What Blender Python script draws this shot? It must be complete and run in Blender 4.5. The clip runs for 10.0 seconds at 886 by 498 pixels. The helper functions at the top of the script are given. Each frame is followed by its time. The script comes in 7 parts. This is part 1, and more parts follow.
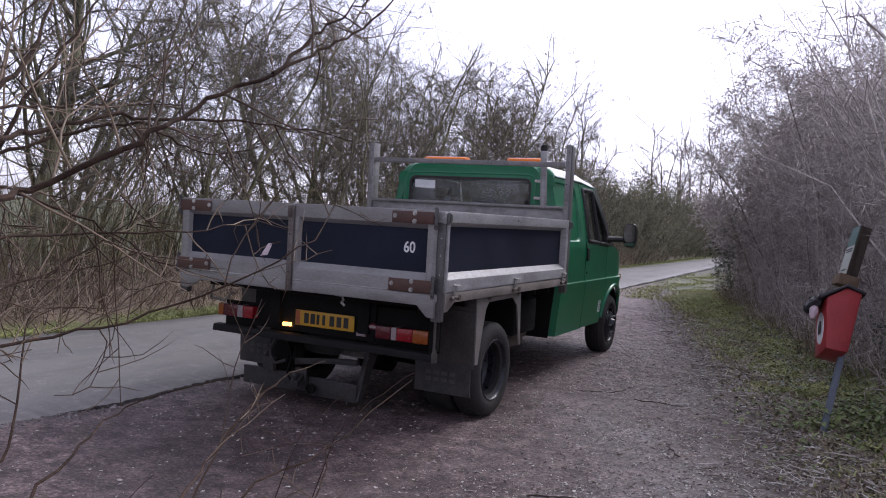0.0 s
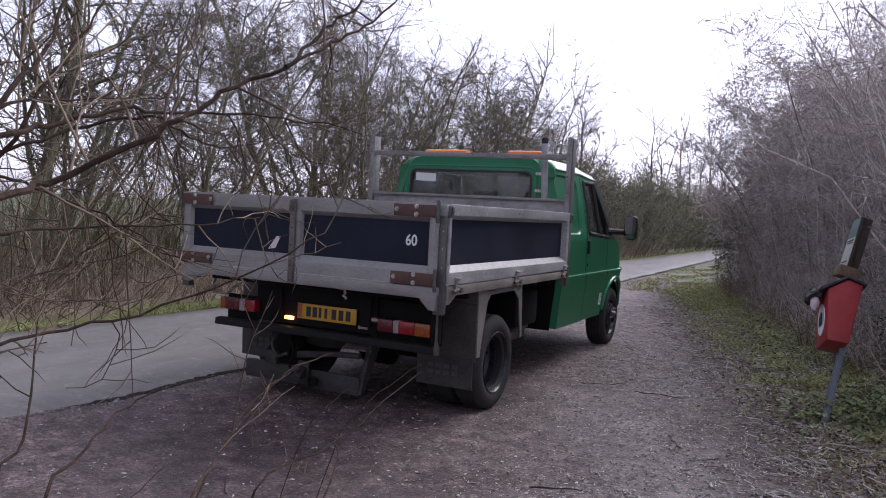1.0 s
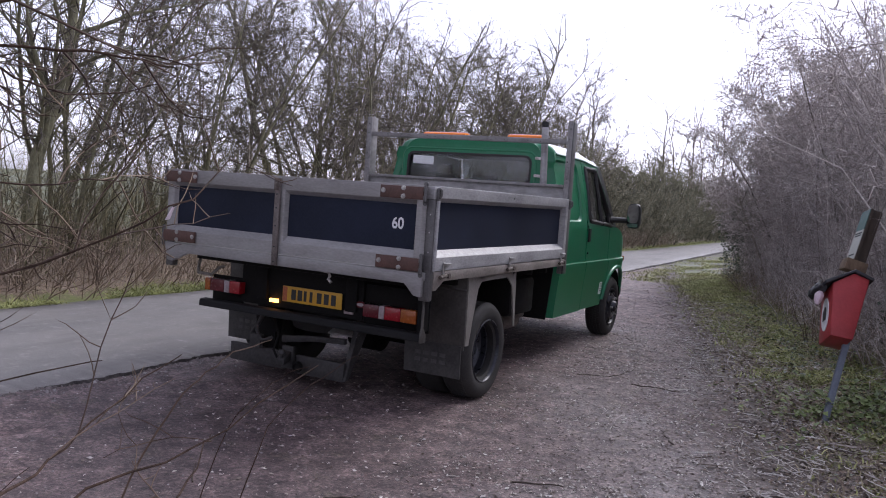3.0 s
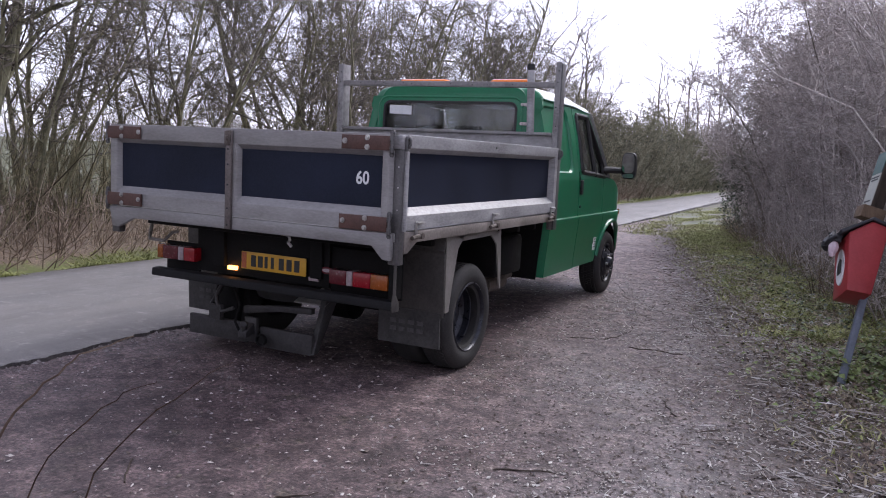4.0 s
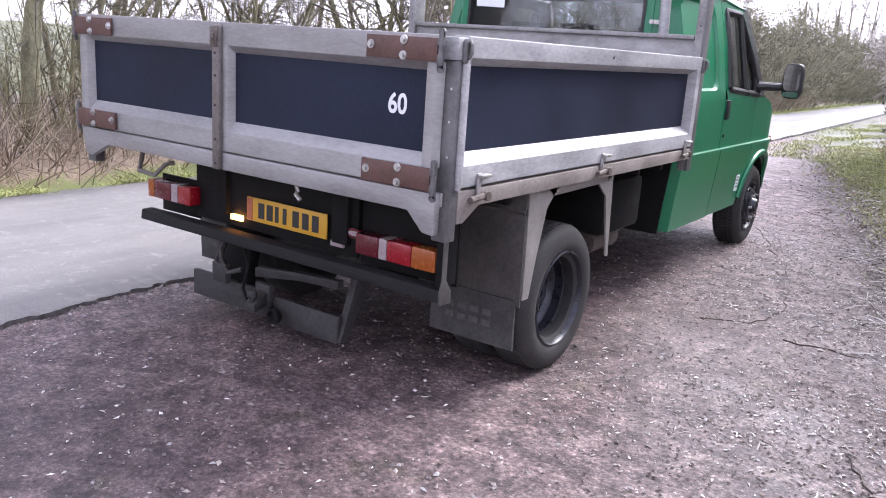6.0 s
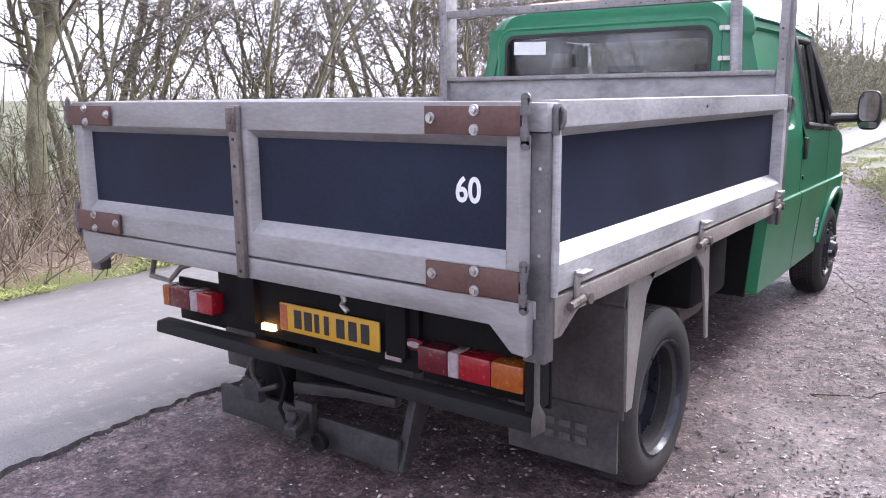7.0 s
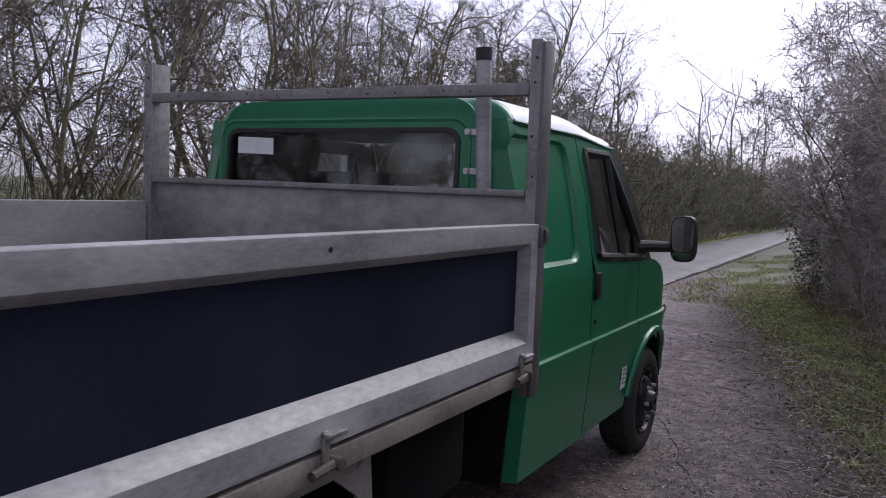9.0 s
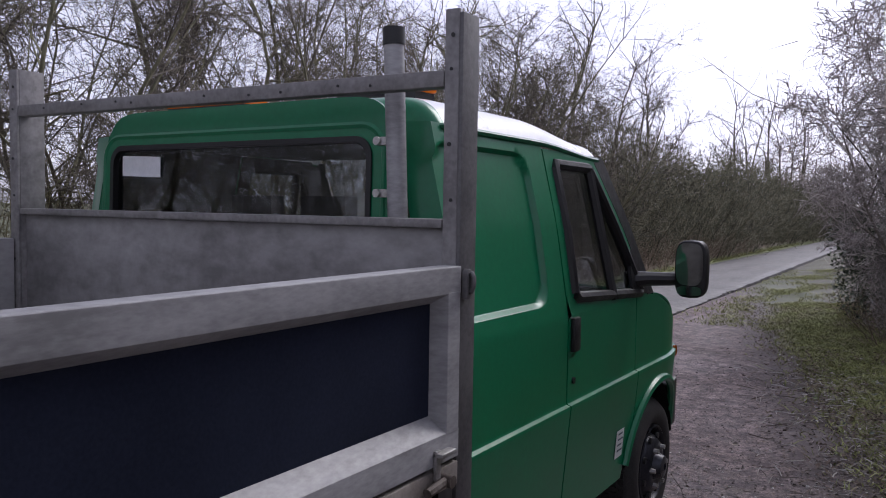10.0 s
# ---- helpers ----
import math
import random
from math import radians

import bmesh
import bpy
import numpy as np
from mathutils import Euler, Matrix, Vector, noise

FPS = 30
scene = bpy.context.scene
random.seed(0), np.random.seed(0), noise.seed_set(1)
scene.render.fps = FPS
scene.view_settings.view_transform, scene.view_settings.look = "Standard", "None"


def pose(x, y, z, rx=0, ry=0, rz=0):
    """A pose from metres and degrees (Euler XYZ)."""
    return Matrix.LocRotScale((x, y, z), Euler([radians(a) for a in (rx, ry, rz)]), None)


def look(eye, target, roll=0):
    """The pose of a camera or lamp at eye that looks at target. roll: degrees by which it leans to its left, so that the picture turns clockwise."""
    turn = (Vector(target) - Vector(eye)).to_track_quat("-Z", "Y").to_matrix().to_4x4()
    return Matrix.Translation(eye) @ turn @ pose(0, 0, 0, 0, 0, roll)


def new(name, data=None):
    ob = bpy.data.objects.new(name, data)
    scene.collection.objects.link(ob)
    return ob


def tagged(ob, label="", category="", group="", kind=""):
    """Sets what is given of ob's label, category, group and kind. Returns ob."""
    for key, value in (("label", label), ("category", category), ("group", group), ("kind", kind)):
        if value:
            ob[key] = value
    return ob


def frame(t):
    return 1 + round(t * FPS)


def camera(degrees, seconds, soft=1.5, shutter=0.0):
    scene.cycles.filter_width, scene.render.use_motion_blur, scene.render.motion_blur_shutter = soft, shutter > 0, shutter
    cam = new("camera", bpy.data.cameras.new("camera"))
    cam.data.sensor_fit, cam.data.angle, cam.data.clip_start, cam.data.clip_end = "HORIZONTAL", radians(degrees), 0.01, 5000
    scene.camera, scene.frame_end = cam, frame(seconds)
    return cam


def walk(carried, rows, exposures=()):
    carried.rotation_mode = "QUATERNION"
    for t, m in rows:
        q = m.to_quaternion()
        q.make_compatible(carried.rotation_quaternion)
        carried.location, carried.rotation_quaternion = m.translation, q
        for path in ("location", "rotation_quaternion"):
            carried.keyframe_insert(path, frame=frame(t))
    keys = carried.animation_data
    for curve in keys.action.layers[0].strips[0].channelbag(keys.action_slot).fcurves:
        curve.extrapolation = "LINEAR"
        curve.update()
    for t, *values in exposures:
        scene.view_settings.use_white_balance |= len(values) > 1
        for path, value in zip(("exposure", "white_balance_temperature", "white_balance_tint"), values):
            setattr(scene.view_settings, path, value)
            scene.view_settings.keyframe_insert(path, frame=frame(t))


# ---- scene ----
cam = camera(58.2, 10.0, soft=1.0)
PATH = [
    (0, (3.259, -4.393, 1.455), (2.363, -2.607, 1.379), 3.3),
    (0.5, (3.258, -4.403, 1.458), (2.357, -2.62, 1.369), 3.2),
    (1, (3.249, -4.404, 1.453), (2.355, -2.618, 1.36), 3.1),
    (1.5, (3.261, -4.417, 1.451), (2.361, -2.634, 1.346), 3.0),
    (2, (3.293, -4.398, 1.451), (2.357, -2.633, 1.355), 3.1),
    (2.2, (3.346, -4.395, 1.472), (2.394, -2.64, 1.37), 3.3),
    (3.5, (3.224, -3.922, 1.411), (2.335, -2.138, 1.237), 4.3),
    (4, (3.159, -3.618, 1.405), (2.262, -1.846, 1.171), 2.8),
    (4.2, (3.153, -3.452, 1.43), (2.195, -1.715, 1.174), 2.8),
    (4.5, (3.096, -3.23, 1.449), (2.058, -1.554, 1.112), 3.4),
    (4.7, (3.049, -3.093, 1.45), (2.01, -1.413, 1.132), 2.8),
    (5, (2.964, -2.852, 1.431), (1.928, -1.175, 1.092), 3.7),
    (5.2, (2.894, -2.704, 1.437), (1.894, -1.025, 1.008), 3.8),
    (6.3, (2.358, -2.024, 1.466), (1.209, -0.46, 0.986), 3.0),
    (6.5, (2.216, -1.96, 1.462), (1.059, -0.384, 1.037), 1.3),
    (7, (2.012, -1.748, 1.522), (0.858, -0.16, 1.14), -0.5),
    (7.2, (1.987, -1.594, 1.527), (0.817, -0.017, 1.147), -0.6),
    (7.5, (2.008, -1.346, 1.589), (0.89, 0.292, 1.334), 1.0),
    (7.7, (2.04, -1.198, 1.598), (1.002, 0.499, 1.401), 1.7),
    (8, (2.083, -1.006, 1.647), (1.145, 0.753, 1.484), 1.3),
    (8.3, (2.116, -0.8, 1.61), (1.245, 1.0, 1.601), 3.8),
    (8.5, (2.139, -0.642, 1.642), (1.305, 1.175, 1.579), 2.4),
    (9, (2.182, -0.192, 1.62), (1.2, 1.544, 1.471), 2.2),
    (9.5, (2.176, 0.25, 1.652), (1.121, 1.945, 1.524), 1.6),
    (10, (2.116, 0.745, 1.664), (1.053, 2.435, 1.556), 0.9),
]
EXPOSURE = [(0, 0.0), (2.2, 0.0), (3.5, 0.3), (4.0, 0.4), (4.5, 1.39), (5.2, 1.66), (7.0, 1.66), (7.5, 1.60), (8.0, 0.80), (8.5, -0.34), (10.0, -0.34)]
walk(cam, [(t, look(eye, target, roll)) for t, eye, target, roll in PATH], EXPOSURE)

# ---------------------------------------------------------------- light
world = bpy.data.worlds.new("overcast_sky")
scene.world = world
world.use_nodes = True
wn, wl = world.node_tree.nodes, world.node_tree.links
wn.clear()
sky = wn.new("ShaderNodeTexSky")
sky.sky_type = "NISHITA"
sky.sun_disc = False
sky.sun_elevation, sky.sun_rotation = radians(44), radians(15.5)
sky.air_density, sky.dust_density, sky.ozone_density = 1.0, 1.2, 1.0
grey = wn.new("ShaderNodeHueSaturation")
grey.inputs["Saturation"].default_value = 0.14
back = wn.new("ShaderNodeBackground")
back.inputs["Strength"].default_value = 0.25
wout = wn.new("ShaderNodeOutputWorld")
wl.new(sky.outputs[0], grey.inputs["Color"])
cast = wn.new("ShaderNodeMix")
cast.data_type, cast.blend_type = "RGBA", "MULTIPLY"
cast.inputs[0].default_value = 1.0
cast.inputs[7].default_value = (0.97, 0.96, 1.20, 1)
wl.new(grey.outputs[0], cast.inputs[6])
wl.new(cast.outputs[2], back.inputs[0])
wl.new(back.outputs[0], wout.inputs[0])
sun_data = bpy.data.lights.new("veiled_sun", "SUN")
sun_data.energy, sun_data.angle, sun_data.color = 1.5, radians(30), (1.0, 0.96, 0.91)
sun = new("veiled_sun", sun_data)
sun.matrix_world = look((1.5, 5.4, 5.4), (0, 0, 0))


# ---------------------------------------------------------------- materials
def material(name, build):
    m = bpy.data.materials.new(name)
    m.use_nodes = True
    nt = m.node_tree
    build(nt, nt.nodes["Principled BSDF"])
    return m


def node(nt, kind, **values):
    n = nt.nodes.new(kind)
    for key, value in values.items():
        n.inputs[key.replace("_", " ")].default_value = value
    return n


def noise_tex(nt, scale, detail=4, rough=0.55, stretch=None):
    co = nt.nodes.new("ShaderNodeTexCoord")
    n = node(nt, "ShaderNodeTexNoise", Scale=scale, Detail=detail, Roughness=rough)
    if stretch:
        mp = nt.nodes.new("ShaderNodeMapping")
        mp.inputs["Scale"].default_value = stretch
        nt.links.new(co.outputs["Object"], mp.inputs["Vector"])
        nt.links.new(mp.outputs[0], n.inputs["Vector"])
    else:
        nt.links.new(co.outputs["Object"], n.inputs["Vector"])
    return n.outputs["Fac"]


def ramp(nt, fac, stops):
    r = nt.nodes.new("ShaderNodeValToRGB")
    e = r.color_ramp.elements
    while len(e) < len(stops):
        e.new(0.5)
    for k, (pos, col) in zip(e, stops):
        k.position = pos
        k.color = (*col, 1) if len(col) == 3 else col
    nt.links.new(fac, r.inputs[0])
    return r.outputs[0]


def mix(nt, fac, a, b, how="MIX"):
    m = nt.nodes.new("ShaderNodeMix")
    m.data_type, m.blend_type = "RGBA", how
    for sock, v in ((m.inputs[0], fac), (m.inputs[6], a), (m.inputs[7], b)):
        if isinstance(v, (int, float)):
            sock.default_value = v
        elif isinstance(v, tuple):
            sock.default_value = (*v, 1)
        else:
            nt.links.new(v, sock)
    return m.outputs[2]


def math_node(nt, op, a, b=0.0, c=0.0):
    m = nt.nodes.new("ShaderNodeMath")
    m.operation = op
    for sock, v in zip(m.inputs, (a, b, c)):
        if isinstance(v, (int, float)):
            sock.default_value = v
        else:
            nt.links.new(v, sock)
    return m.outputs[0]


def bump(nt, p, height, strength=0.3, distance=0.01):
    b = nt.nodes.new("ShaderNodeBump")
    b.inputs["Strength"].default_value, b.inputs["Distance"].default_value = strength, distance
    nt.links.new(height, b.inputs["Height"])
    nt.links.new(b.outputs[0], p.inputs["Normal"])


def surface(name, dark, light, scale=8.0, fine=90.0, rough=0.6, metal=0.0, relief=0.15, stretch=None, coat=0.0, spread=0.12, spec=0.5):
    """Two scales of variation between two colours, with fine relief."""
    def build(nt, p):
        big = noise_tex(nt, scale, 5, 0.6, stretch)
        small = noise_tex(nt, fine, 3, 0.6, stretch)
        f = math_node(nt, "ADD", math_node(nt, "MULTIPLY", big, 0.65), math_node(nt, "MULTIPLY", small, 0.35))
        nt.links.new(ramp(nt, f, [(0.36, dark), (0.62, light)]), p.inputs["Base Color"])
        r = ramp(nt, big, [(0.3, (max(rough - spread, 0.03),) * 3), (0.7, (min(rough + spread, 1),) * 3)])
        nt.links.new(r, p.inputs["Roughness"])
        p.inputs["Metallic"].default_value = metal
        p.inputs["Coat Weight"].default_value = coat
        p.inputs["Coat Roughness"].default_value = 0.12
        p.inputs["Specular IOR Level"].default_value = spec
        bump(nt, p, small, relief, 0.004)
    return material(name, build)


def panes(name, tint, rough=0.02):
    def build(nt, p):
        p.inputs["Base Color"].default_value = (*tint, 1)
        p.inputs["Transmission Weight"].default_value = 1.0
        p.inputs["Roughness"].default_value = rough
        p.inputs["IOR"].default_value = 1.45
    return material(name, build)


ALU = surface("weathered_aluminium", (0.25, 0.247, 0.25), (0.44, 0.436, 0.44), 3.2, 30, 0.60, 0.35, 0.04, (1, 1, 3))
# ALU darkened: shade on the rear-facing tailgate put into its colour
ALU_TAIL = surface("shaded_tailgate_aluminium", (0.235, 0.226, 0.225), (0.350, 0.342, 0.340), 2.6, 30, 0.55, 0.45, 0.04, (1, 1, 3))
ALU_DULL = surface("dull_dirty_aluminium", (0.15, 0.142, 0.140), (0.28, 0.27, 0.268), 5.0, 40, 0.6, 0.3, 0.08)
BOARD_IN = surface("scuffed_inner_boards", (0.27, 0.265, 0.26), (0.40, 0.393, 0.388), 1.6, 22, 0.6, 0.25, 0.05, (1, 1, 2))
HEADBOARD = surface("stained_headboard", (0.15, 0.143, 0.141), (0.34, 0.330, 0.328), 1.5, 14, 0.6, 0.25, 0.05, (1, 1, 1.6))
NAVY = surface("navy_phenolic_board", (0.0082, 0.0112, 0.0220), (0.0175, 0.0225, 0.042), 2.0, 120, 0.58, 0, 0.05, None, 0, 0.06, 0.18)
BROWN = surface("brown_painted_steel", (0.060, 0.028, 0.022), (0.115, 0.058, 0.046), 12, 80, 0.55, 0, 0.25)
STEEL = surface("zinc_steel", (0.33, 0.32, 0.31), (0.55, 0.54, 0.53), 30, 150, 0.4, 0.8, 0.2)
RAIL_WARM = surface("dirty_brownish_rail", (0.17, 0.150, 0.135), (0.32, 0.285, 0.260), 4, 60, 0.6, 0.3, 0.15)
DARK_STEEL = surface("dark_grey_metal", (0.085, 0.083, 0.085), (0.165, 0.160, 0.160), 6, 70, 0.55, 0.4, 0.2)
POST_DULL = surface("brownish_dull_metal", (0.10, 0.085, 0.078), (0.20, 0.175, 0.165), 9, 70, 0.6, 0.3, 0.2)
ROOF_WHITE = surface("glossy_white_roof", (0.62, 0.63, 0.64), (0.74, 0.75, 0.76), 3, 60, 0.3, 0, 0.03, None, 0.5, 0.05)
MATT_BLACK = surface("matt_black_steel", (0.008, 0.008, 0.009), (0.018, 0.018, 0.019), 12, 90, 0.75, 0, 0.25, None, 0, 0.1, 0.25)
RUSTY = surface("rusty_worn_steel", (0.055, 0.040, 0.032), (0.17, 0.145, 0.13), 18, 90, 0.65, 0.3, 0.35)
GREEN = surface("green_vehicle_paint", (0.0016, 0.135, 0.056), (0.003, 0.172, 0.073), 1.6, 40, 0.34, 0, 0.02, None, 0.32, 0.05, 0.4)
GREEN_IN = surface("green_paint_recess", (0.003, 0.085, 0.034), (0.005, 0.11, 0.045), 4, 60, 0.4, 0, 0.02, None, 0.3)
BLACK = surface("black_plastic", (0.007, 0.007, 0.008), (0.015, 0.015, 0.016), 14, 160, 0.45, 0, 0.15)
CHASSIS = surface("oily_black_chassis", (0.004, 0.0038, 0.0040), (0.010, 0.0095, 0.0095), 10, 70, 0.75, 0, 0.3, None, 0, 0.1, 0.2)
GUARD = surface("grimy_grey_mudguard", (0.045, 0.042, 0.039), (0.095, 0.088, 0.082), 5, 60, 0.7, 0.1, 0.2)
GUARD_EDGE = surface("galvanised_guard_edge", (0.19, 0.175, 0.16), (0.30, 0.28, 0.265), 8, 60, 0.55, 0.3, 0.15)
# tow gear grey, darkened for the shade it hangs in
TOW = surface("shaded_grey_steel", (0.022, 0.021, 0.022), (0.060, 0.057, 0.057), 9, 60, 0.65, 0.2, 0.3)
FLAP = surface("dusty_rubber_flap", (0.028, 0.027, 0.027), (0.068, 0.065, 0.063), 9, 50, 0.8, 0, 0.25)
FLAP_WORN = surface("worn_flap_print", (0.05, 0.049, 0.048), (0.095, 0.092, 0.090), 40, 90, 0.8, 0, 0.25)
RUBBER = surface("dusty_tyre_rubber", (0.014, 0.0135, 0.0135), (0.040, 0.038, 0.037), 14, 90, 0.75, 0, 0.25)
RIM = surface("dark_painted_rim", (0.012, 0.013, 0.018), (0.036, 0.038, 0.048), 16, 90, 0.33, 0.4, 0.12)
RED_LENS = surface("red_lens", (0.22, 0.005, 0.012), (0.30, 0.010, 0.018), 60, 220, 0.18, 0, 0.1)
DARK_RED_LENS = surface("dark_red_lens", (0.075, 0.006, 0.012), (0.115, 0.010, 0.016), 60, 220, 0.2, 0, 0.1)
AMBER_LENS = surface("amber_lens", (0.26, 0.065, 0.010), (0.36, 0.095, 0.016), 60, 220, 0.2, 0, 0.1)
CLEAR_LENS = surface("clear_ribbed_lens", (0.28, 0.22, 0.24), (0.40, 0.33, 0.34), 60, 220, 0.18, 0, 0.1)
PLATE = surface("yellow_reflective_plate", (0.50, 0.27, 0.020), (0.60, 0.34, 0.03), 9, 120, 0.45, 0, 0.05)
PLATE_EDGE = surface("red_plate_strip", (0.30, 0.07, 0.03), (0.45, 0.13, 0.05), 30, 120, 0.5, 0, 0.05)
INK = surface("black_ink", (0.012, 0.012, 0.012), (0.02, 0.02, 0.02), 20, 120, 0.5, 0, 0.05)
WHITE = surface("white_vinyl", (0.68, 0.69, 0.70), (0.80, 0.81, 0.82), 12, 120, 0.5, 0, 0.05)
SEAT = surface("grey_seat_cloth", (0.03, 0.03, 0.034), (0.065, 0.065, 0.07), 20, 200, 0.9, 0, 0.3)
GLASS = panes("tinted_glass", (0.62, 0.66, 0.67))
MIRROR = surface("mirror_silver", (0.26, 0.265, 0.28), (0.30, 0.305, 0.32), 5, 50, 0.04, 1.0, 0.0, None, 0, 0.01)


def build_beacon(nt, p):
    p.inputs["Base Color"].default_value = (0.42, 0.10, 0.012, 1)
    p.inputs["Roughness"].default_value = 0.2
    p.inputs["Emission Color"].default_value = (1.0, 0.25, 0.02, 1)
    p.inputs["Emission Strength"].default_value = 0.16


def build_strobe(nt, p):
    p.inputs["Base Color"].default_value = (0.9, 0.45, 0.15, 1)
    p.inputs["Roughness"].default_value = 0.2
    p.inputs["Emission Color"].default_value = (1.0, 0.42, 0.10, 1)
    p.inputs["Emission Strength"].default_value = 5.0


BEACON = material("lit_amber_beacon", build_beacon)
STROBE = material("lit_amber_strobe", build_strobe)
BIN_RED = surface("faded_red_plastic", (0.30, 0.022, 0.028), (0.40, 0.040, 0.046), 5, 70, 0.5, 0, 0.1)
BIN_LID = surface("dark_grey_lid", (0.016, 0.016, 0.02), (0.035, 0.035, 0.042), 9, 80, 0.55, 0, 0.15)
POST_GREY = surface("blue_grey_painted_post", (0.10, 0.118, 0.155), (0.16, 0.185, 0.23), 10, 90, 0.5, 0.1, 0.15)
WOOD = surface("weathered_timber", (0.10, 0.065, 0.042), (0.21, 0.145, 0.095), 6, 60, 0.85, 0, 0.4, (6, 6, 1))
WOOD_DARK = surface("dark_wet_timber", (0.035, 0.026, 0.02), (0.075, 0.056, 0.043), 6, 60, 0.8, 0, 0.4, (6, 6, 1))
SIGN_GREEN = surface("green_sign_panel", (0.025, 0.085, 0.075), (0.045, 0.125, 0.11), 10, 90, 0.45, 0, 0.05)
SIGN_PALE = surface("pale_sign_panel", (0.36, 0.37, 0.33), (0.47, 0.48, 0.43), 10, 90, 0.45, 0, 0.05)
BAG = surface("pink_plastic_bag", (0.55, 0.42, 0.48), (0.68, 0.56, 0.62), 20, 120, 0.35, 0, 0.2)

BARK = surface("grey_brown_bark", (0.085, 0.072, 0.056), (0.235, 0.206, 0.162), 5, 60, 0.9, 0, 0.6, (1, 1, 0.3))
BARK_GREEN = surface("algae_green_bark", (0.090, 0.085, 0.052), (0.300, 0.286, 0.182), 9, 60, 0.9, 0, 0.9, (1, 1, 0.35))


def twigs(name, dark, middle, light):
    """Bark that differs from twig to twig."""
    def build(nt, p):
        info = nt.nodes.new("ShaderNodeNewGeometry")
        c = ramp(nt, info.outputs["Random Per Island"], [(0.0, dark), (0.6, middle), (1.0, light)])
        n = noise_tex(nt, 14, 4, 0.65)
        nt.links.new(mix(nt, 0.7, c, ramp(nt, n, [(0.3, (0.55, 0.55, 0.55)), (0.7, (1.3, 1.3, 1.3))]), "MULTIPLY"), p.inputs["Base Color"])
        p.inputs["Roughness"].default_value = 0.85
        bump(nt, p, n, 0.3, 0.004)
    return material(name, build)


TWIG = twigs("bare_twigs", (0.062, 0.052, 0.042), (0.165, 0.142, 0.114), (0.330, 0.290, 0.240))
TWIG_GREEN = twigs("olive_twigs", (0.062, 0.053, 0.028), (0.165, 0.147, 0.078), (0.330, 0.295, 0.170))
TWIG_HEDGE = twigs("brown_grey_hedge_twigs", (0.215, 0.182, 0.170), (0.530, 0.472, 0.448), (0.760, 0.700, 0.668))
TWIG_THICKET = twigs("dark_olive_thicket_twigs", (0.066, 0.062, 0.040), (0.180, 0.172, 0.112), (0.330, 0.312, 0.215))
TWIG_DRY = twigs("dry_bramble_canes", (0.095, 0.067, 0.046), (0.260, 0.200, 0.146), (0.520, 0.430, 0.335))
TWIG_NEAR = surface("reddish_brown_limbs", (0.024, 0.014, 0.011), (0.080, 0.052, 0.038), 30, 140, 0.9, 0, 0.5, None, 0, 0.05, 0.2)
TWIG_FINE = twigs("pale_brown_twigs", (0.050, 0.030, 0.023), (0.135, 0.092, 0.066), (0.300, 0.230, 0.165))
IVY = surface("dark_ivy_leaves", (0.028, 0.042, 0.022), (0.092, 0.118, 0.064), 9, 60, 0.38, 0, 0.2)
LEAF = surface("low_green_leaves", (0.070, 0.110, 0.032), (0.210, 0.265, 0.090), 5, 50, 0.6, 0, 0.2)
GRASS = surface("short_grass_blades", (0.165, 0.185, 0.062), (0.430, 0.450, 0.180), 3, 40, 0.7, 0, 0.1)


def build_straw(nt, p):
    info = nt.nodes.new("ShaderNodeNewGeometry")
    c = ramp(nt, info.outputs["Random Per Island"], [(0.0, (0.085, 0.062, 0.050)), (0.35, (0.26, 0.22, 0.19)), (0.70, (0.50, 0.46, 0.42)), (1.0, (0.78, 0.75, 0.71))])
    nt.links.new(mix(nt, 0.4, c, ramp(nt, noise_tex(nt, 90, 3), [(0.3, (0.4, 0.4, 0.4)), (0.7, (1, 1, 1))]), "MULTIPLY"), p.inputs["Base Color"])
    p.inputs["Roughness"].default_value = 0.8


STRAW = material("wood_chips_and_straw", build_straw)
ROAD_EDGE = surface("broken_tar_edge", (0.022, 0.019, 0.019), (0.085, 0.074, 0.072), 20, 90, 0.85, 0, 0.5)
SOIL = surface("dark_damp_soil", (0.022, 0.016, 0.014), (0.075, 0.056, 0.047), 25, 120, 0.9, 0, 0.5)
HAY = surface("dead_straw_grass", (0.20, 0.165, 0.105), (0.46, 0.40, 0.27), 9, 60, 0.8, 0, 0.1)
LITTER = surface("brown_leaf_litter", (0.055, 0.038, 0.030), (0.26, 0.195, 0.150), 25, 120, 0.75, 0, 0.2)


def build_stone(nt, p):
    info = nt.nodes.new("ShaderNodeNewGeometry")
    c = ramp(nt, info.outputs["Random Per Island"], [(0.0, (0.075, 0.058, 0.058)), (0.55, (0.17, 0.140, 0.135)), (0.90, (0.28, 0.25, 0.245)), (1.0, (0.44, 0.42, 0.41))])
    n = noise_tex(nt, 160, 3)
    nt.links.new(mix(nt, 0.35, c, ramp(nt, n, [(0.3, (0.07, 0.06, 0.06)), (0.7, (0.3, 0.28, 0.28))])), p.inputs["Base Color"])
    p.inputs["Roughness"].default_value = 0.75
    bump(nt, p, n, 0.4, 0.003)


STONE = material("mixed_gravel_stones", build_stone)


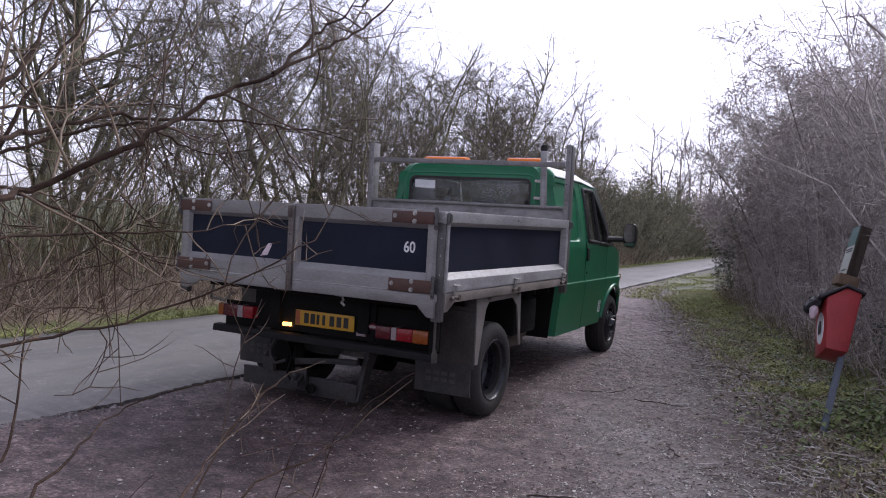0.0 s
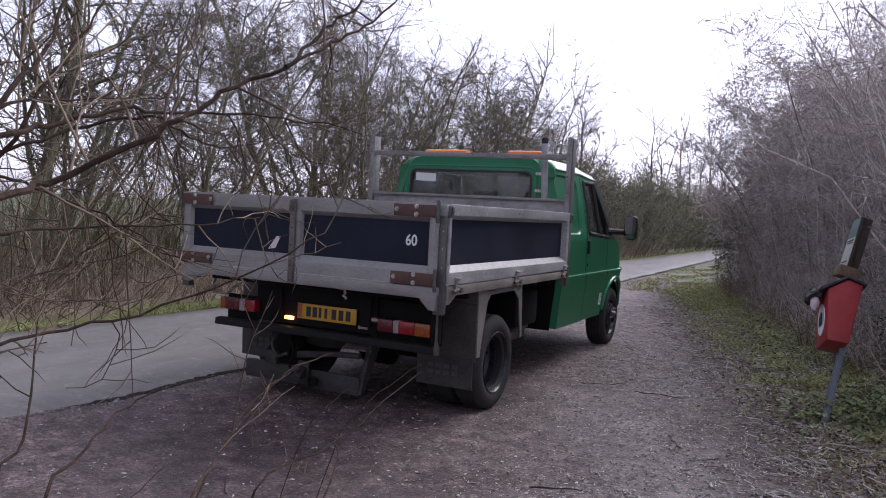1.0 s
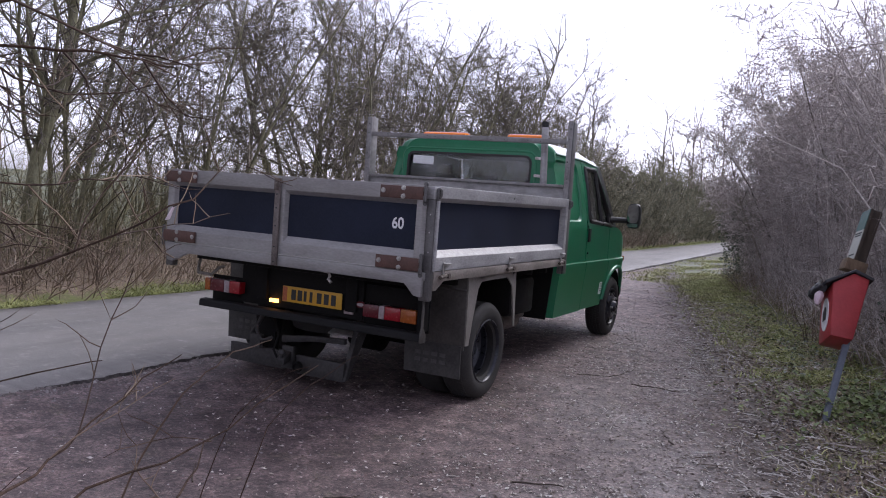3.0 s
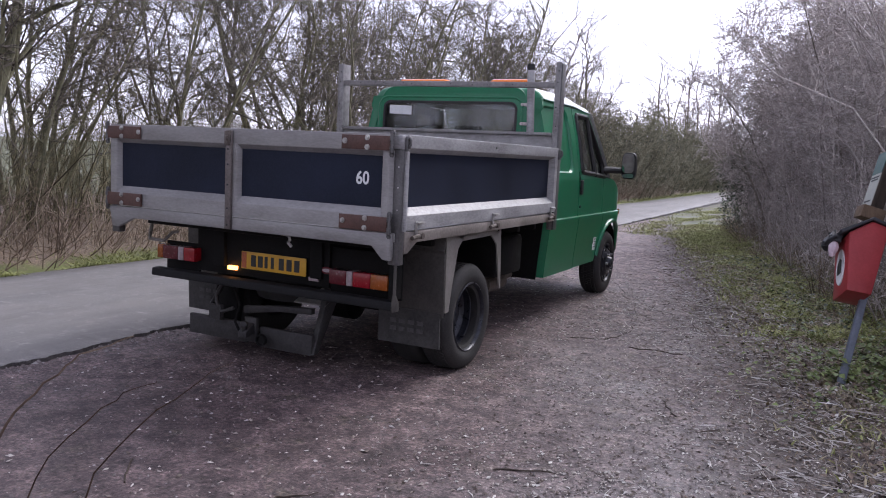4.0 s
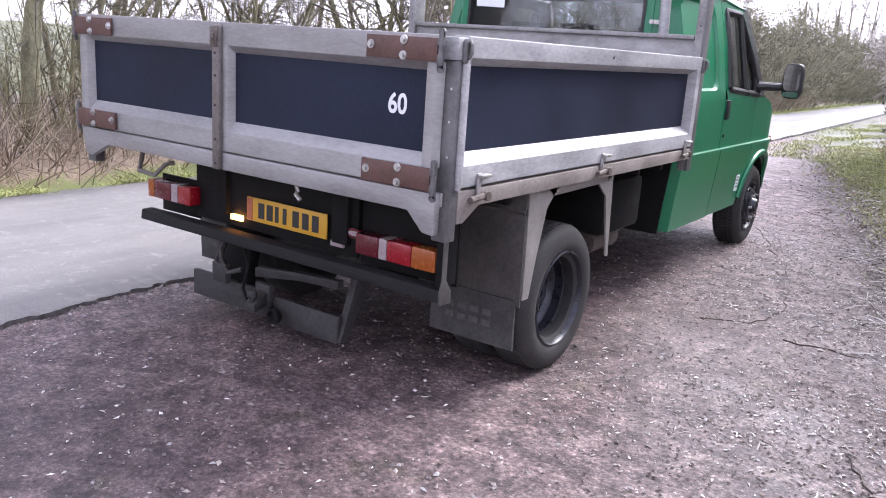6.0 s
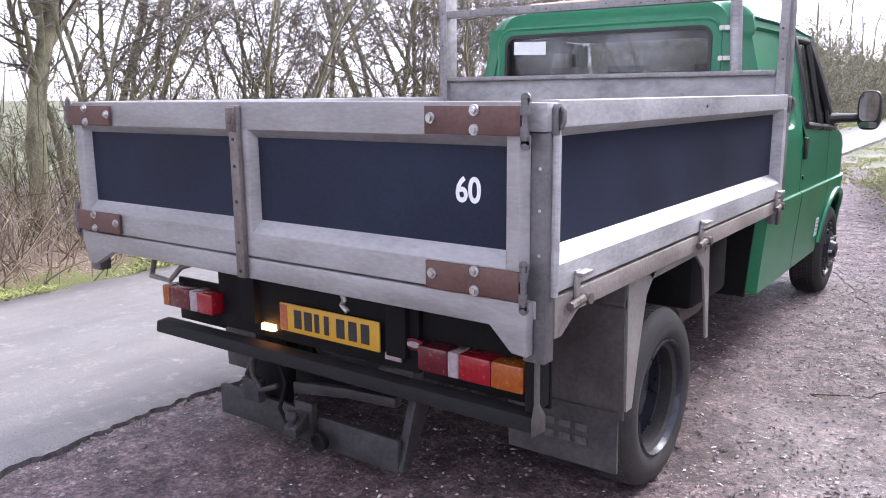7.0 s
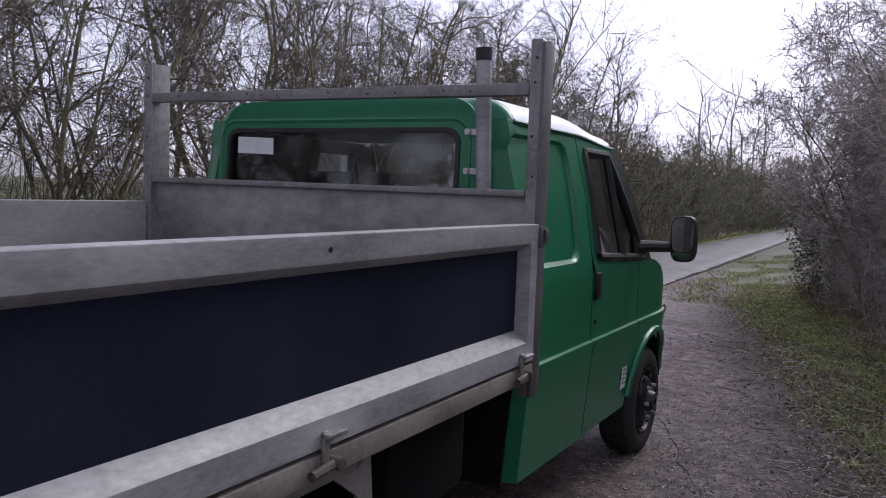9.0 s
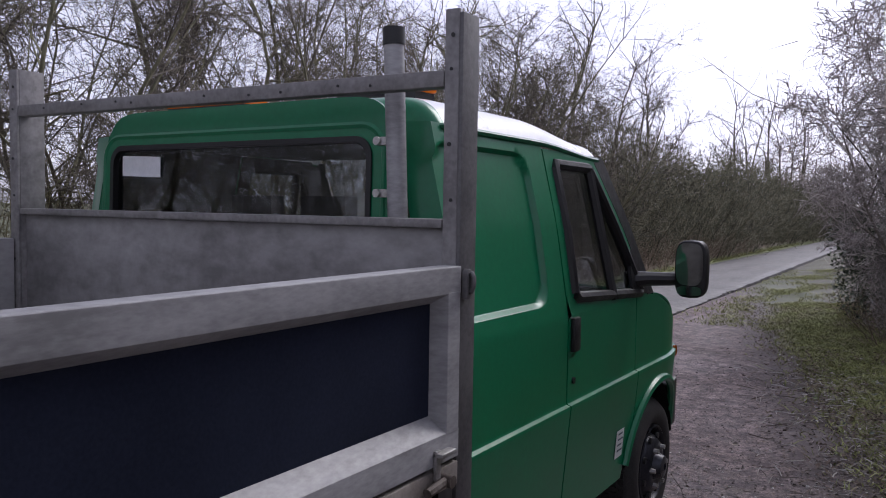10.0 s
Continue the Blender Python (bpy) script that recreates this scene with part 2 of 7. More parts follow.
def build_ground(nt, p):
    """Gravel track, grassy verges and leaf litter, told apart by where they lie in the plan."""
    geo = nt.nodes.new("ShaderNodeNewGeometry")
    sep = nt.nodes.new("ShaderNodeSeparateXYZ")
    nt.links.new(geo.outputs["Position"], sep.inputs[0])
    x, y = sep.outputs[0], sep.outputs[1]
    big, mid, fine = noise_tex(nt, 0.9, 6, 0.6), noise_tex(nt, 5, 6, 0.65), noise_tex(nt, 70, 4, 0.65)
    vor = nt.nodes.new("ShaderNodeTexVoronoi")
    vor.inputs["Scale"].default_value = 85
    nt.links.new(geo.outputs["Position"], vor.inputs["Vector"])
    vsep = nt.nodes.new("ShaderNodeSeparateColor")
    nt.links.new(vor.outputs["Color"], vsep.inputs[0])
    gravel = ramp(nt, mid, [(0.28, (0.034, 0.025, 0.026)), (0.50, (0.076, 0.057, 0.057)), (0.72, (0.140, 0.112, 0.112))])
    gravel = mix(nt, ramp(nt, big, [(0.42, (0, 0, 0)), (0.62, (0.5, 0.5, 0.5))]), gravel, (0.092, 0.053, 0.046))
    chips = ramp(nt, vsep.outputs[0], [(0.50, (0.055, 0.044, 0.044)), (0.85, (0.15, 0.128, 0.126)), (0.985, (0.40, 0.375, 0.365))])
    gravel = mix(nt, ramp(nt, fine, [(0.38, (0, 0, 0)), (0.62, (0.75, 0.75, 0.75))]), gravel, chips)
    # a paler, trodden band down the middle of the track
    band = nt.nodes.new("ShaderNodeMapRange")
    band.interpolation_type = "SMOOTHSTEP"
    band.inputs["From Min"].default_value, band.inputs["From Max"].default_value = 1.15, 0.15
    nt.links.new(math_node(nt, "ABSOLUTE", math_node(nt, "ADD", math_node(nt, "MULTIPLY_ADD", y, 0.20, x), math_node(nt, "MULTIPLY_ADD", mid, 0.8, -2.75))), band.inputs["Value"])
    gravel = mix(nt, math_node(nt, "MULTIPLY", band.outputs[0], 0.55), gravel, ramp(nt, fine, [(0.3, (0.095, 0.078, 0.076)), (0.7, (0.225, 0.196, 0.190))]))
    # redder, damper ground beside the truck, browner ground further on
    red = nt.nodes.new("ShaderNodeMapRange")
    red.interpolation_type = "SMOOTHSTEP"
    red.inputs["From Min"].default_value, red.inputs["From Max"].default_value = 2.2, 0.9
    nt.links.new(math_node(nt, "ADD", math_node(nt, "MULTIPLY_ADD", y, 0.12, x), math_node(nt, "MULTIPLY_ADD", big, 1.6, -0.8)), red.inputs["Value"])
    gravel = mix(nt, math_node(nt, "MULTIPLY", red.outputs[0], 0.62), gravel, ramp(nt, mid, [(0.3, (0.086, 0.061, 0.062)), (0.7, (0.172, 0.128, 0.128))]))
    onward = nt.nodes.new("ShaderNodeMapRange")
    onward.inputs["From Min"].default_value, onward.inputs["From Max"].default_value = 2.5, 7.0
    nt.links.new(y, onward.inputs["Value"])
    gravel = mix(nt, math_node(nt, "MULTIPLY", onward.outputs[0], 0.7), gravel, ramp(nt, mid, [(0.3, (0.135, 0.102, 0.096)), (0.7, (0.225, 0.182, 0.173))]))
    # random damp dark patches, more of them beside the truck
    damp = nt.nodes.new("ShaderNodeMapRange")
    damp.interpolation_type = "SMOOTHSTEP"
    damp.inputs["From Min"].default_value, damp.inputs["From Max"].default_value = 0.50, 0.66
    wet = math_node(nt, "ADD", noise_tex(nt, 0.55, 5, 0.62), math_node(nt, "MULTIPLY", red.outputs[0], 0.07))
    nt.links.new(wet, damp.inputs["Value"])
    wet = math_node(nt, "MULTIPLY", damp.outputs[0], math_node(nt, "SUBTRACT", 1.0, math_node(nt, "MULTIPLY", onward.outputs[0], 0.8)))
    gravel = mix(nt, math_node(nt, "MULTIPLY", wet, 0.18), gravel, ramp(nt, mid, [(0.3, (0.022, 0.015, 0.016)), (0.7, (0.060, 0.044, 0.043))]))
    # the truck's shadow behind the tail, painted into the gravel colour
    truck_shade = nt.nodes.new("ShaderNodeMapRange")
    truck_shade.interpolation_type = "SMOOTHSTEP"
    truck_shade.inputs["From Min"].default_value, truck_shade.inputs["From Max"].default_value = 1.35, 0.45
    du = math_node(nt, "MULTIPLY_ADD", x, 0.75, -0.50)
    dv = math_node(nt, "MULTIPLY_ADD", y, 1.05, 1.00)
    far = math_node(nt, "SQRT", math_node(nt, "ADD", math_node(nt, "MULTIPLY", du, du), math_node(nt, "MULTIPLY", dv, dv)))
    nt.links.new(math_node(nt, "ADD", far, math_node(nt, "MULTIPLY_ADD", noise_tex(nt, 1.7, 6, 0.65), 1.6, -0.8)), truck_shade.inputs["Value"])
    gravel = mix(nt, math_node(nt, "MULTIPLY", truck_shade.outputs[0], 0.42), gravel, ramp(nt, mid, [(0.3, (0.026, 0.019, 0.021)), (0.7, (0.070, 0.052, 0.053))]))
    # thin moss and fine dark grit
    gravel = mix(nt, ramp(nt, noise_tex(nt, 3.1, 5, 0.7), [(0.57, (0, 0, 0)), (0.70, (0.55, 0.55, 0.55))]), gravel, (0.070, 0.068, 0.040))
    gravel = mix(nt, ramp(nt, noise_tex(nt, 26, 5, 0.7), [(0.52, (0, 0, 0)), (0.66, (0.7, 0.7, 0.7))]), gravel, (0.030, 0.024, 0.025))
    gravel = mix(nt, 1.0, gravel, (1.55, 1.50, 1.50), "MULTIPLY")
    gravel = mix(nt, 0.8, gravel, ramp(nt, noise_tex(nt, 8, 6, 0.7), [(0.36, (0.20, 0.19, 0.20)), (0.50, (0.78, 0.77, 0.77)), (0.66, (1.42, 1.44, 1.37))]), "MULTIPLY")
    gravel = mix(nt, 0.75, gravel, ramp(nt, noise_tex(nt, 2.3, 5, 0.7), [(0.36, (0.58, 0.56, 0.57)), (0.56, (1.06, 1.05, 1.05))]), "MULTIPLY")
    gravel = mix(nt, 1.0, gravel, ramp(nt, noise_tex(nt, 42, 6, 0.78), [(0.36, (0.25, 0.24, 0.25)), (0.52, (0.98, 0.98, 0.98)), (0.66, (1.95, 1.92, 1.92))]), "MULTIPLY")
    soil = ramp(nt, fine, [(0.38, (0.040, 0.029, 0.024)), (0.50, (0.140, 0.108, 0.086)), (0.66, (0.360, 0.290, 0.232))])
    green = ramp(nt, fine, [(0.32, (0.062, 0.076, 0.022)), (0.66, (0.200, 0.220, 0.072))])
    wob = math_node(nt, "MULTIPLY_ADD", mid, 1.1, -0.55)
    # the track's right-hand edge runs along x + 0.26 y = 3.25
    e = math_node(nt, "ADD", math_node(nt, "ADD", x, math_node(nt, "MULTIPLY", y, 0.26)), wob)
    edge = nt.nodes.new("ShaderNodeMapRange")
    edge.interpolation_type = "SMOOTHSTEP"
    edge.inputs["From Min"].default_value, edge.inputs["From Max"].default_value = 3.15, 3.80
    nt.links.new(e, edge.inputs["Value"])
    verge = mix(nt, ramp(nt, math_node(nt, "ADD", math_node(nt, "MULTIPLY_ADD", noise_tex(nt, 2.2, 4), 0.6, math_node(nt, "MULTIPLY", big, 0.4)), math_node(nt, "MULTIPLY", onward.outputs[0], 0.02)), [(0.46, (0, 0, 0)), (0.54, (0.9, 0.9, 0.9))]), soil, mix(nt, 1.0, green, (1.15, 1.15, 0.95), "MULTIPLY"))
    mead = nt.nodes.new("ShaderNodeMapRange")
    mead.interpolation_type = "SMOOTHSTEP"
    mead.inputs["From Min"].default_value, mead.inputs["From Max"].default_value = 10.5, 13.5
    nt.links.new(math_node(nt, "MULTIPLY_ADD", mid, 3.0, math_node(nt, "SUBTRACT", y, 1.5)), mead.inputs["Value"])
    verge = mix(nt, math_node(nt, "MULTIPLY", mead.outputs[0], 0.85), verge, ramp(nt, mid, [(0.32, (0.040, 0.036, 0.022)), (0.50, (0.060, 0.068, 0.028)), (0.68, (0.092, 0.098, 0.044))]))
    rim = nt.nodes.new("ShaderNodeMapRange")
    rim.interpolation_type = "SMOOTHSTEP"
    rim.inputs["From Min"].default_value, rim.inputs["From Max"].default_value = 0.60, 0.1
    nt.links.new(math_node(nt, "ABSOLUTE", math_node(nt, "SUBTRACT", e, 3.35)), rim.inputs["Value"])
    left = nt.nodes.new("ShaderNodeMapRange")
    left.inputs["From Min"].default_value, left.inputs["From Max"].default_value = -3.6, -3.9
    nt.links.new(x, left.inputs["Value"])
    bank = nt.nodes.new("ShaderNodeMapRange")
    bank.inputs["From Min"].default_value, bank.inputs["From Max"].default_value = -4.35, -4.6
    nt.links.new(math_node(nt, "ADD", x, wob), bank.inputs["Value"])
    field = nt.nodes.new("ShaderNodeMapRange")
    field.inputs["From Min"].default_value, field.inputs["From Max"].default_value = -12.0, -14.0
    nt.links.new(x, field.inputs["Value"])
    col = mix(nt, edge.outputs[0], gravel, verge)
    col = mix(nt, math_node(nt, "MULTIPLY", rim.outputs[0], 0.6), col, ramp(nt, fine, [(0.35, (0.030, 0.021, 0.019)), (0.65, (0.105, 0.078, 0.068))]))
    foot = nt.nodes.new("ShaderNodeMapRange")
    foot.interpolation_type = "SMOOTHSTEP"
    foot.inputs["From Min"].default_value, foot.inputs["From Max"].default_value = 4.4, 4.9
    nt.links.new(e, foot.inputs["Value"])
    col = mix(nt, math_node(nt, "MULTIPLY", foot.outputs[0], 0.4), col, ramp(nt, fine, [(0.35, (0.030, 0.021, 0.016)), (0.65, (0.110, 0.080, 0.060))]))
    col = mix(nt, left.outputs[0], col, green)
    col = mix(nt, bank.outputs[0], col, mix(nt, 1.0, soil, (1.35, 1.28, 1.15), "MULTIPLY"))
    col = mix(nt, field.outputs[0], col, mix(nt, 0.6, green, (0.075, 0.078, 0.045)))
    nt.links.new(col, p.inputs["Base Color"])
    nt.links.new(mix(nt, math_node(nt, "MULTIPLY", wet, 0.6), ramp(nt, big, [(0.35, (0.62,) * 3), (0.65, (0.85,) * 3)]), (0.42, 0.42, 0.42)), p.inputs["Roughness"])
    h = math_node(nt, "ADD", math_node(nt, "MULTIPLY", fine, 0.6), math_node(nt, "MULTIPLY", vor.outputs["Distance"], -0.25))
    bump(nt, p, math_node(nt, "ADD", h, math_node(nt, "MULTIPLY", mid, 2.0)), 0.40, 0.012)


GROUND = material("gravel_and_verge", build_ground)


def build_road(nt, p):
    big, mid, fine = noise_tex(nt, 0.5, 5, 0.6), noise_tex(nt, 4, 6, 0.6), noise_tex(nt, 140, 3, 0.6)
    c = ramp(nt, mid, [(0.3, (0.136, 0.134, 0.132)), (0.7, (0.192, 0.188, 0.184))])
    c = mix(nt, 0.5, c, ramp(nt, fine, [(0.3, (0.060, 0.060, 0.061)), (0.7, (0.250, 0.245, 0.240))]))
    c = mix(nt, ramp(nt, big, [(0.45, (0, 0, 0)), (0.7, (0.5, 0.5, 0.5))]), c, (0.19, 0.178, 0.17))
    c = mix(nt, ramp(nt, noise_tex(nt, 1.6, 6, 0.68, (1, 0.22, 1)), [(0.46, (0, 0, 0)), (0.66, (0.55, 0.55, 0.55))]), c, (0.095, 0.092, 0.096))
    c = mix(nt, ramp(nt, noise_tex(nt, 11, 6, 0.7), [(0.56, (0, 0, 0)), (0.70, (0.5, 0.5, 0.5))]), c, (0.30, 0.285, 0.275))
    c = mix(nt, 1.0, c, (1.22, 1.20, 1.19), "MULTIPLY")
    nt.links.new(c, p.inputs["Base Color"])
    p.inputs["Specular IOR Level"].default_value = 0.28
    nt.links.new(ramp(nt, mid, [(0.3, (0.55,) * 3), (0.7, (0.8,) * 3)]), p.inputs["Roughness"])
    bump(nt, p, fine, 0.5, 0.004)


ROAD = material("worn_asphalt", build_road)


# ---------------------------------------------------------------- geometry helpers
class Geo:
    """Vertices and faces gathered for one mesh."""

    def __init__(self):
        self.v, self.f = [], []

    def add(self, verts, faces):
        n = len(self.v)
        self.v += [tuple(p) for p in verts]
        self.f += [tuple(i + n for i in f) for f in faces]
        return self

    def box(self, x0, x1, y0, y1, z0, z1):
        v = [(x, y, z) for z in (z0, z1) for y in (y0, y1) for x in (x0, x1)]
        return self.add(v, [(0, 2, 3, 1), (4, 5, 7, 6), (0, 1, 5, 4), (2, 6, 7, 3), (0, 4, 6, 2), (1, 3, 7, 5)])

    def prism(self, axis, pts, a, b):
        """A polygon in the two other axes, drawn out along axis from a to b."""
        n = len(pts)
        put = {"x": lambda p, t: (t, p[0], p[1]), "y": lambda p, t: (p[0], t, p[1]), "z": lambda p, t: (p[0], p[1], t)}[axis]
        v = [put(p, a) for p in pts] + [put(p, b) for p in pts]
        return self.add(v, [tuple(range(n)), tuple(range(2 * n - 1, n - 1, -1))] + [(i, i + n, (i + 1) % n + n, (i + 1) % n) for i in range(n)])

    def lathe(self, axis, c, profile, n=32, shut=False):
        """A profile of (along, radius) turned round an axis through c."""
        v, f = [], []
        for s, r in profile:
            for i in range(n):
                u, w = r * math.cos(2 * math.pi * i / n), r * math.sin(2 * math.pi * i / n)
                v.append({"x": (c[0] + s, c[1] + u, c[2] + w), "y": (c[0] + u, c[1] + s, c[2] + w), "z": (c[0] + u, c[1] + w, c[2] + s)}[axis])
        m = len(profile)
        for k in range(m if shut else m - 1):
            for i in range(n):
                j, q = (i + 1) % n, (k + 1) % m
                f.append((k * n + i, k * n + j, q * n + j, q * n + i))
        if not shut:
            f += [tuple(range(n)), tuple(range((m - 1) * n, m * n))]
        return self.add(v, f)

    def tube(self, pts, radii, n=6):
        pts = [Vector(p) for p in pts]
        if isinstance(radii, (int, float)):
            radii = [radii] * len(pts)
        v, f = [], []
        for i, p in enumerate(pts):
            d = (pts[min(i + 1, len(pts) - 1)] - pts[max(i - 1, 0)]).normalized()
            a = d.orthogonal().normalized() if i == 0 else (a - d * a.dot(d)).normalized()
            b = d.cross(a)
            v += [p + (a * math.cos(2 * math.pi * k / n) + b * math.sin(2 * math.pi * k / n)) * radii[i] for k in range(n)]
        for i in range(len(pts) - 1):
            for k in range(n):
                j = (k + 1) % n
                f.append((i * n + k, i * n + j, (i + 1) * n + j, (i + 1) * n + k))
        f += [tuple(range(n))[::-1], tuple(range((len(pts) - 1) * n, len(pts) * n))]
        return self.add(v, f)

    def sheet(self, ys, lo, hi, rows, at):
        """A grid over ys, from lo(y) to hi(y) in rows; at(y, z) gives the place."""
        v, f = [], []
        for y in ys:
            if isinstance(rows, list):
                v += [at(y, min(max(z, lo(y)), hi(y))) for z in rows]
            else:
                v += [at(y, lo(y) + (hi(y) - lo(y)) * k / rows) for k in range(rows + 1)]
        m = len(rows) if isinstance(rows, list) else rows + 1
        steps = m - 1
        for i in range(len(ys) - 1):
            for k in range(steps):
                f.append((i * m + k, (i + 1) * m + k, (i + 1) * m + k + 1, i * m + k + 1))
        return self.add(v, f)


PLACE = {}


def mesh_of(name, geo, mat, bevel=0.0, solid=0.0, smooth=35):
    me = bpy.data.meshes.new(name)
    me.from_pydata(geo.v, [], geo.f)
    me.materials.append(mat)
    bm = bmesh.new()
    bm.from_mesh(me)
    if solid or bevel:
        bmesh.ops.remove_doubles(bm, verts=bm.verts, dist=0.0002)
    bmesh.ops.recalc_face_normals(bm, faces=bm.faces)
    if solid:
        bmesh.ops.solidify(bm, geom=bm.faces[:], thickness=solid)
        bmesh.ops.recalc_face_normals(bm, faces=bm.faces)
    if bevel:
        sharp = [e for e in bm.edges if len(e.link_faces) == 2 and e.calc_face_angle(0) > 0.6]
        bmesh.ops.bevel(bm, geom=sharp, offset=bevel, segments=2, profile=0.5, affect="EDGES", clamp_overlap=True)
    bm.to_mesh(me)
    bm.free()
    if smooth:
        me.shade_smooth()
        me.set_sharp_from_angle(angle=radians(smooth))
    return me


def part(name, geo, mat, parent=None, label="", bevel=0.0, solid=0.0, smooth=35):
    ob = new(name, mesh_of(name, geo, mat, bevel, solid, smooth))
    if parent is not None:
        ob.parent = parent
        ob.matrix_parent_inverse = Matrix.Translation(-PLACE.get(parent.name, Vector()))
    return tagged(ob, label)


def thing(name, place, label, category, group="", kind=""):
    ob = new(name)
    ob.empty_display_size = 0.2
    ob.location = place
    PLACE[ob.name] = Vector(place)
    return tagged(ob, label, category, group, kind)


def raw(name, v, f, mat, parent=None, smooth=True):
    """A large mesh straight from lists."""
    me = bpy.data.meshes.new(name)
    me.from_pydata(v, [], f)
    me.materials.append(mat)
    if smooth:
        me.shade_smooth()
    ob = new(name, me)
    if parent is not None:
        ob.parent = parent
        ob.matrix_parent_inverse = Matrix.Translation(-PLACE.get(parent.name, Vector()))
    return ob


def sstep(a, b, t):
    t = min(max((t - a) / (b - a), 0), 1)
    return t * t * (3 - 2 * t)


def hedge_x(y):
    """Foot of the hedge beside the track."""
    if y < 13:
        return 4.3 - 0.26 * y
    return max(0.92 - 0.145 * (y - 13), -0.75)


def ground_z(x, y):
    z = 0.018 * sstep(2.0, 4.2, y) * (1 - sstep(6.5, 11, y)) * (1 - sstep(1.9, 3.2, abs(x)))
    z += 0.012 * noise.noise((x * 1.3, y * 1.3, 0)) + 0.006 * noise.noise((x * 5, y * 5, 3))
    z -= 0.022 * (1 - sstep(0.1, 0.6, abs(y - 1.2))) * (1 - sstep(0.9, 1.4, abs(x)))
    b = x - hedge_x(y)
    z += 0.35 * sstep(-0.3, 2.5, b) + 0.05 * sstep(-1.0, -0.2, b)
    z += 0.10 * sstep(-4.1, -4.8, x) + 0.30 * sstep(-5, -8, x) - 0.5 * sstep(-9, -13, x)
    z += 0.045 * sstep(-0.5, -1.3, y) * (1 - sstep(0.05, 0.45, abs(x + 1.15)))
    if -4.0 < x < -1.45:
        z -= 0.05
    return z


# ---------------------------------------------------------------- ground and road
def build_land():
    xs = sorted(set([-400, -200, -100, -60, -40, -25] + [round(v, 2) for v in np.arange(-18, -6, 1.0)] + [round(v, 2) for v in np.arange(-6, 6.01, 0.12)] + [7, 8, 10, 13, 18, 25, 40, 70, 120, 250, 400]))
    ys = sorted(set([-300, -150, -80, -40, -25, -15, -10, -8] + [round(v, 2) for v in np.arange(-6, 16, 0.12)] + [round(v, 2) for v in np.arange(16, 60, 0.8)] + [65, 75, 90, 120, 200, 400]))
    v = [(x, y, ground_z(x, y)) for x in xs for y in ys]
    m = len(ys)
    f = [(i * m + j, (i + 1) * m + j, (i + 1) * m + j + 1, i * m + j + 1) for i in range(len(xs) - 1) for j in range(m - 1)]
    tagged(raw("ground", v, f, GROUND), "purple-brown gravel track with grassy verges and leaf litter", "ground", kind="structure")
    # the lane: a thin asphalt slab with a broken edge towards the gravel
    ys = [round(v, 3) for v in np.arange(-8, -2, 0.1)] + [round(v, 3) for v in np.arange(-2, 9, 0.03)] + [round(v, 2) for v in np.arange(9, 26, 0.07)] + [round(v, 2) for v in np.arange(26, 90, 0.5)]
    v, f = [], []
    for y in ys:
        near = -1.26 - 0.014 * max(y, 0) + 0.05 * noise.noise((0.9 * y, 0, 7)) + 0.050 * noise.noise((4 * y, 0, 2)) + 0.030 * noise.noise((14 * y, 0, 4)) + 0.02 * noise.noise((37 * y, 0, 4))
        far = -4.12 + 0.010 * max(y, 0) + 0.06 * noise.noise((0.8 * y, 3, 1)) + 0.03 * noise.noise((6 * y, 9, 2))
        for k in range(9):
            s = k / 8
            x = near + (far - near) * s
            lift = 0.002 * sstep(0.12, 0.0, s) + 0.008 * noise.noise((y * 6, 0, 21)) * sstep(0.12, 0.0, s)
            v.append((x, y, 0.022 + lift + 0.035 * math.sin(math.pi * s) + 0.004 * noise.noise((x * 2, y * 2, 5))))
        v += [(near + 0.026 + 0.02 * noise.noise((13 * y, 0, 9)), y, -0.06), (far - 0.02, y, -0.06)]
    for i in range(len(ys) - 1):
        a, b = i * 11, (i + 1) * 11
        f += [(a + k, a + k + 1, b + k + 1, b + k) for k in range(8)]
        f += [(a + 9, a, b, b + 9), (a + 8, a + 10, b + 10, b + 8)]
    road = raw("road", v, f, ROAD)
    road.data.materials.append(ROAD_EDGE)
    for k in range(8, len(f), 10):
        road.data.polygons[k].material_index = 1
        road.data.polygons[k].use_smooth = False
    tagged(road, "narrow grey asphalt lane with a crumbling edge", "road", kind="structure")


build_land()


# ---------------------------------------------------------------- the truck
XC, XL, XR = -0.07, -1.17, 1.03      # middle and outer faces of the load body


def cyl(g, axis, c, r, a, b, n=14):
    return g.lathe(axis, c, [(a, r), (b, r)], n)


def cab_half(z):
    """Half the cab's width by height: a crease at the waist, leaning in above the belt."""
    pts = [(0.34, 0.945), (0.58, 0.962), (0.893, 0.990), (0.901, 0.970), (1.24, 0.970), (1.60, 0.910), (1.93, 0.830), (2.1, 0.775)]
    for (za, xa), (zb, xb) in zip(pts, pts[1:]):
        if z <= zb:
            return xa + (xb - xa) * max((z - za) / (zb - za), 0)
    return pts[-1][1]


def cab_side(sign, emboss=False):
    def at(y, z):
        x = cab_half(z)
        x -= 0.12 * min(max((2.815 - y) / 0.035, 0), 1)
        x -= 0.16 * max(y - 4.86, 0) ** 2 / 0.36
        if emboss:
            # a pressed panel with round corners, set in towards the cab
            dy, dz = abs(y - 3.12) - 0.235, abs(z - 1.583) - 0.185
            d = math.hypot(max(dy, 0), max(dz, 0)) - 0.09
            x -= 0.022 * sstep(0.008, -0.008, d)
        return (XC + sign * x, y, z)
    return at


